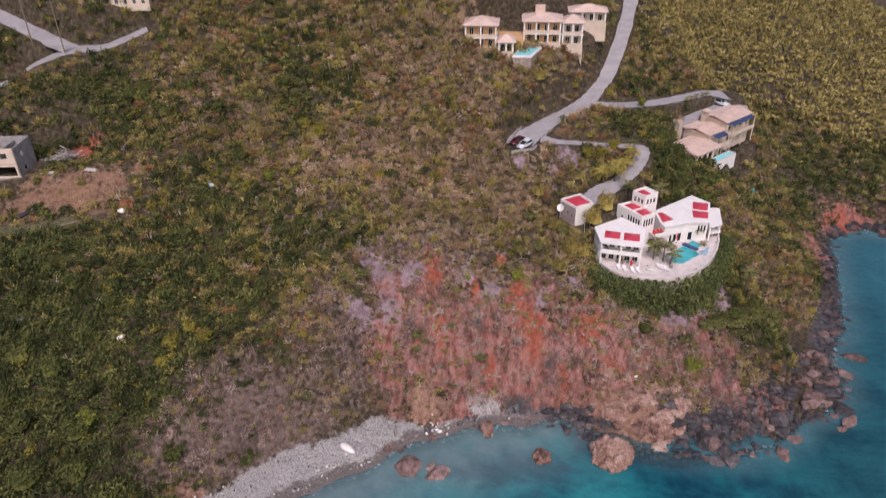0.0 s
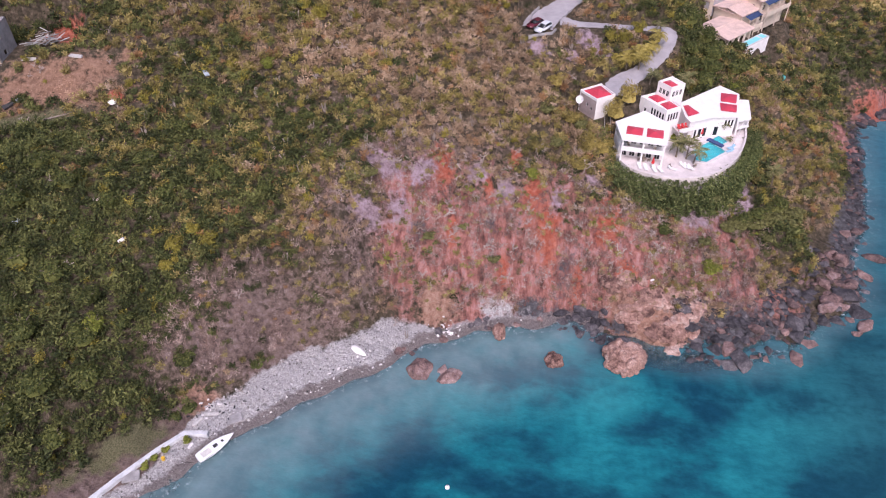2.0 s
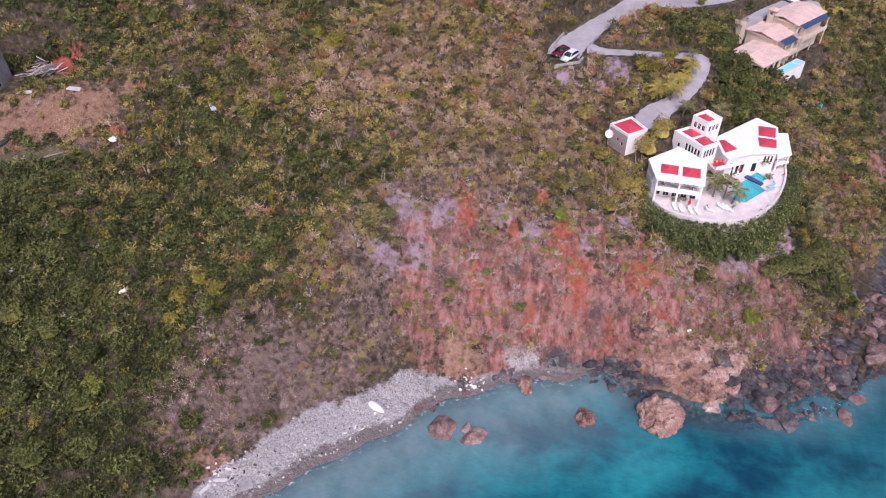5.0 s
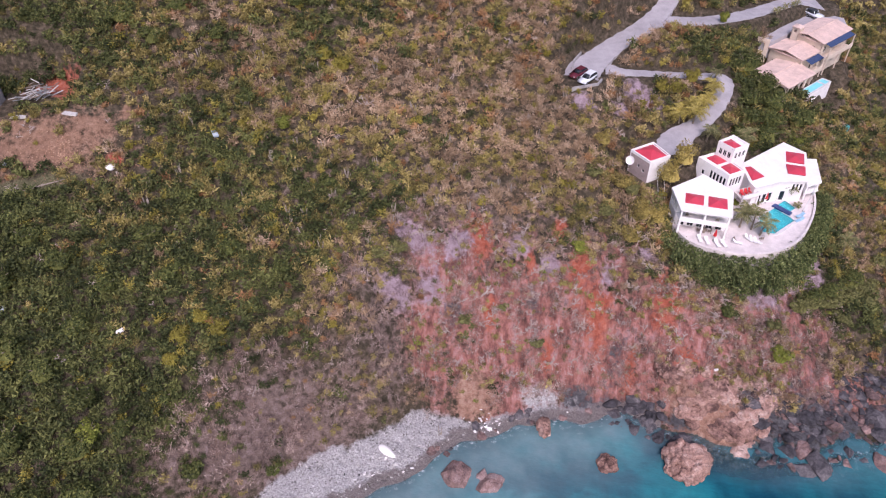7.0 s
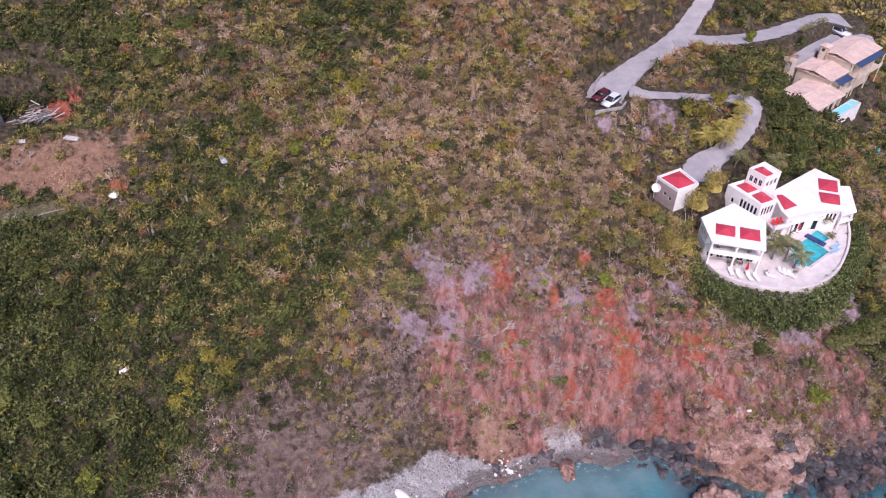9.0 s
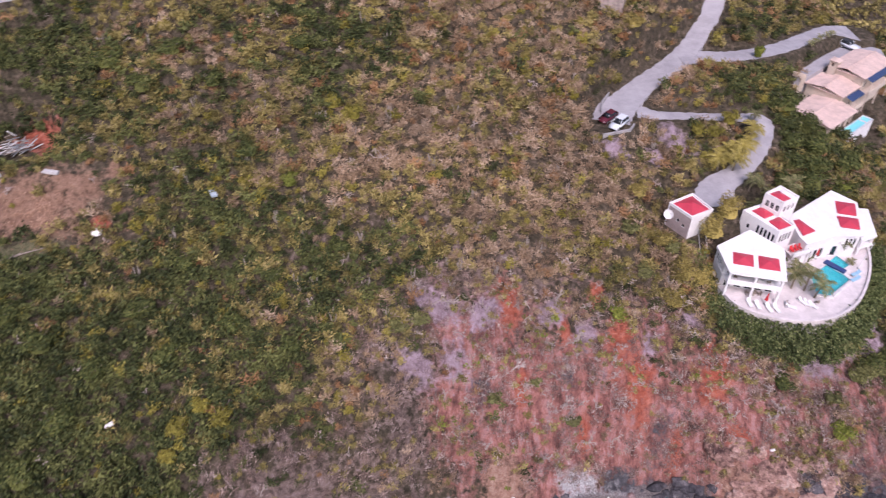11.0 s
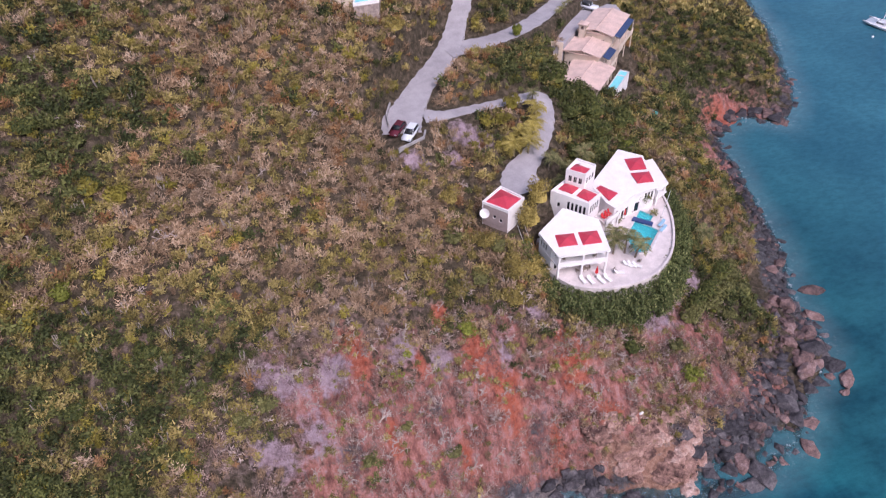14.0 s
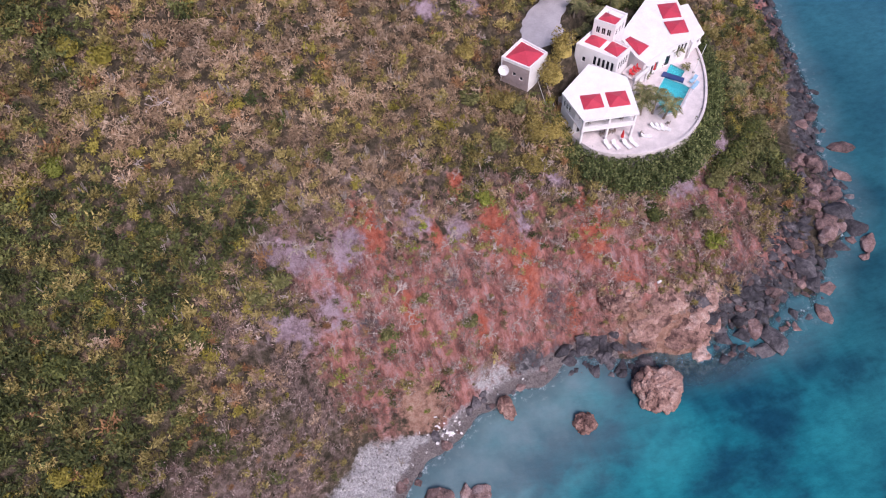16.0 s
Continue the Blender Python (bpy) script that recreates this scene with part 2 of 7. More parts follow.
def vnoise(x, y, scale=1.0, seed=0):
    """Smooth value noise, 0 to 1."""
    x, y = np.asarray(x, float) * scale + seed * 17.3 + 500, np.asarray(y, float) * scale + seed * 31.7 + 500
    i, j = np.floor(x).astype(int), np.floor(y).astype(int)
    u, v = x - i, y - j
    u, v = u * u * (3 - 2 * u), v * v * (3 - 2 * v)
    g = lambda a, b: _table[a & 255, b & 255]
    return (g(i, j) * (1 - u) + g(i + 1, j) * u) * (1 - v) + (g(i, j + 1) * (1 - u) + g(i + 1, j + 1) * u) * v


def fbm(x, y, scale, octaves=4, seed=0):
    total, amp, norm = 0, 1.0, 0
    for k in range(octaves):
        total = total + amp * vnoise(x, y, scale * 2**k, seed + k)
        norm += amp
        amp *= 0.5
    return total / norm


# the waterline, from the beach round the headland
COAST = np.array([
    (-160, -170), (-100, -112), (-75, -70), (-60, -46), (-51, -33), (-43, -27), (-40.5, -21.5), (-37, -17), (-31, -13), (-25, -6.7),
    (-18, -2), (-11, 2), (-6, 8), (0.4, 9), (5, 12.4), (10, 14.5), (17, 14.4), (23, 17), (30, 15), (39, 11.6), (46.5, 10), (55, 10),
    (63, 13), (73, 21.3), (78.5, 24), (83, 31), (84.5, 41), (89, 49.5), (94, 61.6), (97, 74.7), (101, 87.4), (104, 97.6), (116, 104),
    (124, 97.7), (131, 104), (138, 113), (155, 144), (163, 171), (200, 260), (260, 400)], float)


def line_distance(X, Y, line):
    """Distance to a line of points, the side (left is positive) and how far along it, in points."""
    X, Y = np.asarray(X, float), np.asarray(Y, float)
    best = np.full(X.shape, 1e9)
    side = np.ones(X.shape)
    along = np.zeros(X.shape)
    for k in range(len(line) - 1):
        (ax, ay), (bx, by) = line[k][:2], line[k + 1][:2]
        dx, dy = bx - ax, by - ay
        t = np.clip(((X - ax) * dx + (Y - ay) * dy) / (dx * dx + dy * dy), 0, 1)
        d = np.hypot(X - ax - t * dx, Y - ay - t * dy)
        m = d < best
        best = np.where(m, d, best)
        side = np.where(m, np.sign(dx * (Y - ay) - dy * (X - ax)), side)
        along = np.where(m, k + t, along)
    return best, side, along


def coast_distance(X, Y):
    d, s, _ = line_distance(X, Y, COAST)
    return d * s + (fbm(X, Y, 0.16, 3, 5) - 0.5) * 3.0


def toe_width(X, Y):
    """How wide the beach or the rock shelf is before the bank rises."""
    return np.interp(X, [-14, -4, 22, 34, 43, 51, 74, 84, 95], [9.5, 3.6, 3.0, 0.8, 0.8, 8.5, 9.0, 6.0, 3.5])


def hill(X, Y):
    x, y = np.clip(X, -150, 120) / 50, np.clip(Y, -45, 400)
    y = np.where(y > 105, 105 + 70 * np.tanh((y - 105) / 70), y) / 50
    z = 3.85 - 10.99 * x + 26.72 * y + 0.66 * x * x + 6.3 * x * y - 2.44 * y * y + 0.65 * x**3 - 1.25 * x * x * y - 5.64 * x * y * y + 1.42 * y**3
    return z


# roads: x, y, height, half width
LANE = [(52, 178, 60, 2.2), (44, 135, 51, 2.1), (37.6, 111.3, 43.8, 2.1), (34.7, 105.7, 41.3, 2.1), (31.6, 99.8, 39.8, 2.3), (27.2, 93.2, 38.9, 2.6), (21.6, 87.2, 38.1, 2.6), (17.4, 81.4, 37.6, 3.0), (14.3, 76.6, 37.2, 3.7), (13.1, 72.3, 37.1, 3.4)]
DRIVE = [(18.3, 76.9, 37.2, 2.6), (22.2, 76.9, 36.4, 1.6), (27.2, 78.3, 35.6, 1.3), (33.8, 80.2, 34.5, 1.3), (40.0, 81.9, 33.6, 1.4), (43.5, 83.0, 33.0, 1.6), (44.6, 81.1, 32.5, 1.7), (42.9, 76.0, 31.6, 1.9), (40.5, 71.9, 30.6, 1.9), (37.3, 68.3, 29.6, 2.2), (33.8, 65.6, 28.6, 3.0), (32.4, 62.4, 28.2, 3.6), (32.6, 59.8, 27.8, 3.0)]
SPUR = [(28.8, 95.2, 39.3, 2.8), (33.5, 96.4, 39.3, 2.6), (38.9, 97.6, 38.9, 2.3), (45.3, 100.8, 38.2, 2.2), (53.1, 106.5, 37.2, 2.2), (61.7, 114.8, 36.0, 2.2), (68.0, 120.4, 35.2, 2.4), (74, 121.5, 34.2, 4.0)]
TRACK = [(-135, 58, 49, 1.6), (-113, 66, 52.2, 1.7), (-106, 69.8, 56, 2.0), (-98, 72.8, 58.6, 3.2), (-89, 74, 59.4, 3.0), (-80, 79, 62.5, 2.4)]
TRACK_UP = [(-98, 74, 58.8, 2.4), (-108, 77, 61.5, 2.6), (-125, 84, 66, 2.4)]
ROADS = (LANE, DRIVE, SPUR, TRACK, TRACK_UP)
TERRACE_Z = 22.0
TERRACE = [(31.2, 44.2), (33.2, 40.6), (37, 38.4), (42, 37.5), (48, 38.6), (53.2, 42.4), (57, 48.3), (59.2, 54), (60, 58.5)]


def terrain(X, Y):
    """Height of the ground, with the roads and building plots cut into it, and the shore distance."""
    d = coast_distance(X, Y)
    w = toe_width(X, Y)
    steep = np.interp(X, [-60, -38, -20, -12, -4, 8, 18, 34, 42, 52, 60, 100], [0.9, 1.3, 1.4, 1.5, 1.15, 1.15, 1.35, 2.0, 2.1, 0.85, 0.95, 1.3])
    rise = np.clip(d, 0, w) * 0.17 + steep * np.clip(d - w, 0, None)
    h = np.maximum(hill(X, Y), np.where(Y > 80, 3 + 0.42 * np.clip(d, 0, 60), -50))
    h = h + (fbm(X, Y, 0.05, 3, 9) - 0.5) * 3.0
    k = 5.0
    blend = np.clip(0.5 + 0.5 * (rise - h) / k, 0, 1)
    land = rise * (1 - blend) + h * blend - k * blend * (1 - blend)
    cliff = smooth01(0.5, 3, d - w) * (1 - smooth01(2, 9, rise - h))
    gully = np.abs(vnoise(X + 8 * vnoise(X, Y, 0.09, 3), Y * 0.3, 0.16, 2) - 0.5) * 2
    land = land + cliff * ((gully - 0.5) * 2.1 + (fbm(X, Y * 0.55, 0.3, 5, 7) - 0.5) * 4.2)
    land = land + smooth01(0, 3, d) * (fbm(X, Y, 0.5, 3, 4) - 0.5) * 0.8
    shelf = smooth01(46, 52, X) * (1 - smooth01(38, 50, Y)) * smooth01(-2, 1, d) * (1 - smooth01(9, 13, d))
    land = land + shelf * ((fbm(X, Y, 0.3, 4, 21) - 0.42) * 2.4 + 0.35)
    z = np.where(d > 0, land, np.maximum((0.16 + 0.5 * smooth01(40, 80, X)) * d, -6) + shelf * (fbm(X, Y, 0.3, 4, 21) - 0.42) * 3.0)
    # plots
    dt, st, _ = line_distance(X, Y, TERRACE)
    inside = (st > 0) & (X > 31) & (Y < 66) & (X < 61)
    plot = smooth01(0.0, 1.0, np.where(inside, dt, -1)) * (1 - smooth01(60, 66, Y))
    z = z * (1 - plot) + np.minimum(z, TERRACE_Z - 0.7) * plot
    dr, side, _ = line_distance(X, Y, SPUR)
    bank = (1 - smooth01(3, 9, dr)) * (side < 0)
    z = z - 1.6 * bank * smooth01(33, 40, X)
    for cx, cy, r, pz in ((26.7, 56.8, 5.0, 25.2), (63, 93, 9, 27.2), (70, 103, 8, 29), (12, 104, 12, 53.0), (31, 120, 7, 55.5), (-92, 50, 6, 39.2), (-102, 48, 8, 38.4)):
        m = 1 - smooth01(r, r + 5, np.hypot(X - cx, Y - cy))
        z = z * (1 - m) + np.minimum(z, pz) * m
    for road in ROADS:
        dr, _, al = line_distance(X, Y, road)
        zr = np.interp(al, range(len(road)), [p[2] for p in road])
        hw = np.interp(al, range(len(road)), [p[3] for p in road])
        m = 1 - smooth01(0.6, 4.0, dr - hw)
        z = z * (1 - m) + (zr - 0.12) * m
    for road in ROADS:
        dr, _, al = line_distance(X, Y, road)
        zr = np.interp(al, range(len(road)), [p[2] for p in road])
        hw = np.interp(al, range(len(road)), [p[3] for p in road])
        z = np.where(dr < hw + 0.4, np.minimum(z, zr - 0.15), z)
    return z, d


def axis(lo, a, b, hi, fine, mid, far):
    left = lo - np.cumsum(np.geomspace(mid * 2, 420, 16))
    right = hi + np.cumsum(np.geomspace(mid * 2, 420, 16))
    return np.concatenate([left[::-1], np.arange(lo, a, mid), np.arange(a, b, fine), np.arange(b, hi + mid, mid), right])


def grid_mesh(name, xs, ys, Z):
    nx, ny = len(xs), len(ys)
    X, Y = np.meshgrid(xs, ys)
    co = np.stack([X, Y, Z], -1).reshape(-1, 3)
    i = np.arange((nx - 1) * (ny - 1))
    a = (i // (nx - 1)) * nx + i % (nx - 1)
    quads = np.stack([a, a + 1, a + nx + 1, a + nx], -1)
    return quick_mesh(name, co, quads)


def quick_mesh(name, co, faces, smooth=True):
    """A mesh from arrays: vertices (n, 3), faces (m, 3 or 4)."""
    me = bpy.data.meshes.new(name)
    k = faces.shape[1]
    me.vertices.add(len(co))
    me.vertices.foreach_set("co", np.ascontiguousarray(co, np.float32).ravel())
    me.loops.add(faces.size)
    me.loops.foreach_set("vertex_index", np.ascontiguousarray(faces, np.int32).ravel())
    me.polygons.add(len(faces))
    me.polygons.foreach_set("loop_start", np.arange(0, faces.size, k, dtype=np.int32))
    me.update(calc_edges=True)
    me.polygons.foreach_set("use_smooth", np.full(len(faces), smooth))
    me.validate()
    return me


def set_attr(me, name, values):
    a = me.attributes.new(name, "FLOAT", "POINT")
    a.data.foreach_set("value", np.ascontiguousarray(values, np.float32).ravel())


GX = axis(-150, -62, 98, 175, 0.5, 1.1, 0)
GY = axis(-60, -30, 124, 165, 0.5, 1.1, 0)
TX, TY = np.meshgrid(GX, GY)
TZ, TD = terrain(TX, TY)
ground_me = grid_mesh("ground", GX, GY, TZ)
ground_me.materials.append(M_GROUND)


def blob(X, Y, cx, cy, rx, ry, seed=0, turn=0.0):
    c, s = math.cos(radians(turn)), math.sin(radians(turn))
    u, v = ((X - cx) * c + (Y - cy) * s) / rx, (-(X - cx) * s + (Y - cy) * c) / ry
    return np.clip(1.25 - np.hypot(u, v) - (fbm(X, Y, 0.25, 3, seed + 40) - 0.5) * 0.9, 0, 1)


def bare_soil(X, Y, d):
    """Where the eroded slope shows bare soil, 0 to 1."""
    w = toe_width(X, Y)
    s = np.maximum(blob(X, Y, 8, 25, 27, 15, 1) * 1.2, blob(X, Y, -8, 31, 12, 9, 1))
    for cx, cy, rx, ry, a in ((-14, 22, 15, 13, 2), (-34, 4, 17, 9, 3), (34, 25, 18, 11, 4), (52, 33, 13, 6, 5), (58, 24, 13, 5, 6), (113, 104, 12, 8, 7), (97, 84, 6, 10, 9), (-42, -3, 12, 8, 8)):
        s = np.maximum(s, blob(X, Y, cx, cy, rx, ry, a, 25 if cx < -20 else 0))
    return np.clip(s, 0, 1) * (d > 0)


def paint(X, Y, Z, d):
    w = toe_width(X, Y)
    bare = bare_soil(X, Y, d)
    east = smooth01(-24, -9, X + 0.3 * (Y - 20))
    out = {"soil": bare * east, "earth": bare * (1 - east)}
    o = np.zeros_like(X)
    for cx, cy, rx, ry in ((-4.2, 37, 3.0, 5.5), (4.8, 34.6, 2.0, 3.2), (14, 33.5, 3.2, 6), (17.4, 28.5, 3.4, 6.5), (29.6, 30.8, 3.0, 6), (24, 22, 2.0, 5), (33, 22.5, 3, 2.5), (9, 24, 1.6, 5), (-2, 27, 1.4, 4), (-91, 55.0, 7.5, 2.6), (-73, 38.8, 2.2, 1.5), (10.2, 41, 1.6, 1.8), (112, 104, 9, 5), (-87, 52.5, 3.5, 3.0)):
        o = np.maximum(o, blob(X, Y, cx, cy, rx, ry, 3))
    out["orange"] = o
    p = np.zeros_like(X)
    for cx, cy, rx, ry in ((-16.5, 35, 6.5, 3.2), (-13.5, 28, 3.6, 4), (-19.5, 26.5, 5, 2.6), (2.6, 36.6, 3.2, 3), (8, 35.5, 2.2, 2.4), (26.4, 39.4, 2.6, 2), (19.2, 34.8, 2.2, 3.6), (46, 36, 8, 3), (52, 39.8, 4, 2), (59, 44, 3, 5), (21, 67.5, 3, 2), (26, 72, 6, 3), (14, 66.3, 3.5, 2), (-9, 35, 3, 4)):
        p = np.maximum(p, blob(X, Y, cx, cy, rx, ry, 5))
    out["purple"] = p * 0.9
    out["tan"] = np.maximum(blob(X, Y, 38.5, 15, 11, 6.5, 6) * 1.15, np.maximum(blob(X, Y, -4, 15, 5, 4, 6), blob(X, Y, -43, -11, 7, 4, 7) * 0.8))
    # the slate blob at 32.5, 15.6 darkens the bluff behind the huge boulder
    out["slate"] = np.clip(np.maximum.reduce([blob(X, Y, 16, 18, 9, 3, 8), blob(X, Y, 56, 18, 17, 8, 9), 0.7 * blob(X, Y, 21.5, 24, 2.2, 4, 8), 0.7 * blob(X, Y, -8.3, 25, 2.4, 3.4, 15), 0.65 * blob(X, Y, 5.6, 29, 2.0, 3.2, 16), 0.6 * blob(X, Y, 7.8, 33.6, 1.0, 2.6, 16), blob(X, Y, 32.5, 15.6, 3.2, 1.8, 17)]) + smooth01(78, 84, X) * (1 - 0.65 * smooth01(58, 74, Y)) * (1 - smooth01(4, 8, d)), 0, 1) * 0.9
    out["clay"] = blob(X, Y, -85.5, 40, 19, 8.5, 10, 20)
    out["grass"] = np.maximum(blob(X, Y, -90, 31.5, 16, 2.2, 12, 15), blob(X, Y, -53, -22, 14, 2.6, 13, 42))
    wb = np.interp(X, [-48, -41], [5.0, 9.5])
    out["earth"] = np.maximum(out["earth"], smooth01(-40, -44, X) * smooth01(3.5, 5.5, d) * (1 - smooth01(9, 13, d)) * smooth01(-80, -60, X))
    out["earth"] = np.maximum(out["earth"], 0.62 * blob(X, Y, -12, 37, 36, 15, 18))
    out["beach"] = np.where(X < 18, smooth01(0.8, 2.5, d) * (1 - smooth01(np.minimum(w, wb) - 1.5, np.minimum(w, wb) + 0.8, d)), 0) * smooth01(-75, -55, X)
    out["beach"] = np.maximum(out["beach"], 0.75 * blob(X, Y, 8.5, 17, 5, 3.5, 14) * (d > 0.5))
    out["wet"] = np.where(X < 30, (1 - smooth01(1.2, 4.2, d)), 0) * (d > -3)
    return out


PAINT = paint(TX, TY, TZ, TD)
for key, values in PAINT.items():
    set_attr(ground_me, key, values)
ground = tagged(new("ground", ground_me), "dry red-brown hillside soil falling to a rocky shore", "ground", kind="structure")

# the sea: one sheet to the horizon, clear over the shallows
SX, SY = axis(-150, -75, 130, 200, 1.2, 4.0, 0), axis(-160, -40, 60, 220, 1.2, 4.0, 0)
WX, WY = np.meshgrid(SX, SY)
WZ, WD = terrain(WX, WY)
water_me = grid_mesh("water", SX, SY, np.zeros_like(WX) + (fbm(WX, WY, 0.3, 2, 3) - 0.5) * 0.06)
water_me.materials.append(M_WATER)
set_attr(water_me, "depth", np.clip(-WZ, 0, 5))
set_attr(water_me, "milk", np.clip((1 - smooth01(2, 24, -WD)) * smooth01(40, 10, WX) + 0.35 * (1 - smooth01(1, 8, -WD)), 0, 1))
set_attr(water_me, "foam", np.clip((1 - smooth01(0.2, 1.6, -WD)) * (WD < 0.4) + 0.12 * (1 - smooth01(2, 5, -WD)) * (WX > 40), 0, 1))
set_attr(water_me, "lee", smooth01(38, 85, WX + 0.25 * WY))
set_attr(water_me, "open_sea_sheen", smooth01(80, 175, WX + 0.3 * WY))
tagged(new("water", water_me), "clear turquoise sea with dark weed patches", "sea", kind="structure")


# ---- helpers for things ----
def part(name, bm, material, parent=None, label="", smooth=False):
    me = bpy.data.meshes.new(name)
    if smooth:
        for f in bm.faces:
            f.smooth = True
    bm.to_mesh(me)
    bm.free()
    me.materials.append(material)
    ob = new(name, me)
    if parent is not None:
        ob.parent = parent
    if label:
        ob["label"] = label
    return ob


def thing(name, m, label, category, group="", kind=""):
    ob = new(name)
    ob.matrix_world = m
    ob.empty_display_size = 0.2
    return tagged(ob, label, category, group, kind)


def height(x, y):
    z, _ = terrain(np.array([x], float), np.array([y], float))
    return float(z[0])


def island_mesh(name, protos, xs, ys, zs, sizes, turns, picks):
    """Many copies of leaf clumps joined in one mesh."""
    cos, faces, tones, base = [], [], [], 0
    tone = np.random.RandomState(len(xs)).rand(len(xs))
    for k, (pc, pf) in enumerate(protos):
        sel = np.where(picks == k)[0]
        if not len(sel):
            continue
        c, s = np.cos(turns[sel])[:, None], np.sin(turns[sel])[:, None]
        r = sizes[sel][:, None]
        px, py, pz = pc[None, :, 0], pc[None, :, 1], pc[None, :, 2]
        co = np.stack([xs[sel][:, None] + r * (c * px - s * py), ys[sel][:, None] + r * (s * px + c * py), zs[sel][:, None] + r * pz], -1)
        f = pf[None] + (np.arange(len(sel)) * len(pc))[:, None, None] + base
        cos.append(co.reshape(-1, 3))
        faces.append(f.reshape(-1, pf.shape[1]))
        tones.append(np.repeat(tone[sel], len(pc)))
        base += len(sel) * len(pc)
    me = quick_mesh(name, np.concatenate(cos), np.concatenate(faces), False)
    set_attr(me, "plant", np.concatenate(tones))
    return me


def clump(rng, n, size, lobes=4, flat=0.75, spread=0.55):
    """A crown of separate leaf sprays on a few lobes, radius about 1, on the ground at 0."""
    lc = np.stack([rng.uniform(-spread, spread, lobes), rng.uniform(-spread, spread, lobes), rng.uniform(0.35, 0.85, lobes) * flat], -1)
    lr = rng.uniform(0.35, 0.6, lobes)
    which = rng.randint(0, lobes, n)
    v = rng.normal(size=(n, 3))
    v /= np.linalg.norm(v, axis=1)[:, None]
    v[:, 2] = np.abs(v[:, 2]) * np.where(rng.rand(n) < 0.8, 1, -0.5)
    p = lc[which] + v * (lr[which] * rng.uniform(0.75, 1.1, n))[:, None]
    p[:, 2] = np.maximum(p[:, 2], 0.03)
    t = rng.normal(size=(n, 3)) + 0.3 * v
    t /= np.linalg.norm(t, axis=1)[:, None]
    b = np.cross(t, v + 0.5 * rng.normal(size=(n, 3)))
    b /= np.linalg.norm(b, axis=1)[:, None] + 1e-9
    s = size * rng.uniform(0.6, 1.5, n)[:, None]
    co = np.stack([p - t * s, p + b * s * 0.5, p + t * s, p - b * s * 0.5], 1).reshape(-1, 3)
    return co, np.arange(n * 4).reshape(n, 4)


def tuft(rng, n, length=0.42, width=0.045, lobes=6, flat=0.9, spread=0.6):
    """A feathery shrub: slim shoots that stand out of a few lobes, radius about 1."""
    lc = np.stack([rng.uniform(-spread, spread, lobes), rng.uniform(-spread, spread, lobes), rng.uniform(0.3, 0.75, lobes) * flat], -1)
    lr = rng.uniform(0.3, 0.5, lobes)
    which = rng.randint(0, lobes, n)
    v = rng.normal(size=(n, 3)) * (1, 1, 0.9) + (0, 0, 0.45)
    v /= np.linalg.norm(v, axis=1)[:, None]
    foot = lc[which] + v * (lr[which] * rng.uniform(0.35, 0.9, n))[:, None]
    foot[:, 2] = np.maximum(foot[:, 2], 0.02)
    way = v + 0.55 * rng.normal(size=(n, 3))
    way /= np.linalg.norm(way, axis=1)[:, None]
    tip = foot + way * (length * rng.uniform(0.5, 1.25, n))[:, None]
    b = np.cross(way, rng.normal(size=(n, 3)))
    b /= np.linalg.norm(b, axis=1)[:, None] + 1e-9
    w = (width * rng.uniform(0.6, 1.4, n))[:, None]
    mid = foot * 0.45 + tip * 0.55
    co = np.stack([foot, mid - b * w, tip, mid + b * w], 1).reshape(-1, 3)
    return co, np.arange(n * 4).reshape(n, 4)


def twigs(rng, n, length=0.9, thick=0.025):
    """Thin bare shoots that fan out from the foot."""
    a = rng.uniform(0, 2 * np.pi, n)
    lean = rng.uniform(0.15, 1.0, n)
    way = np.stack([np.cos(a) * lean, np.sin(a) * lean, np.full(n, 0.9)], -1)
    way /= np.linalg.norm(way, axis=1)[:, None]
    foot = np.stack([rng.uniform(-0.35, 0.35, n), rng.uniform(-0.35, 0.35, n), np.full(n, 0.0)], -1) + way * rng.uniform(0.0, 0.4, n)[:, None]
    tip = foot + way * (length * rng.uniform(0.5, 1.1, n))[:, None] + rng.normal(size=(n, 3)) * 0.12
    b = np.cross(way, rng.normal(size=(n, 3)))
    b /= np.linalg.norm(b, axis=1)[:, None]
    co = np.stack([foot - b * thick, foot + b * thick, tip + b * thick * 0.4, tip - b * thick * 0.4], 1).reshape(-1, 3)
    return co, np.arange(n * 4).reshape(n, 4)


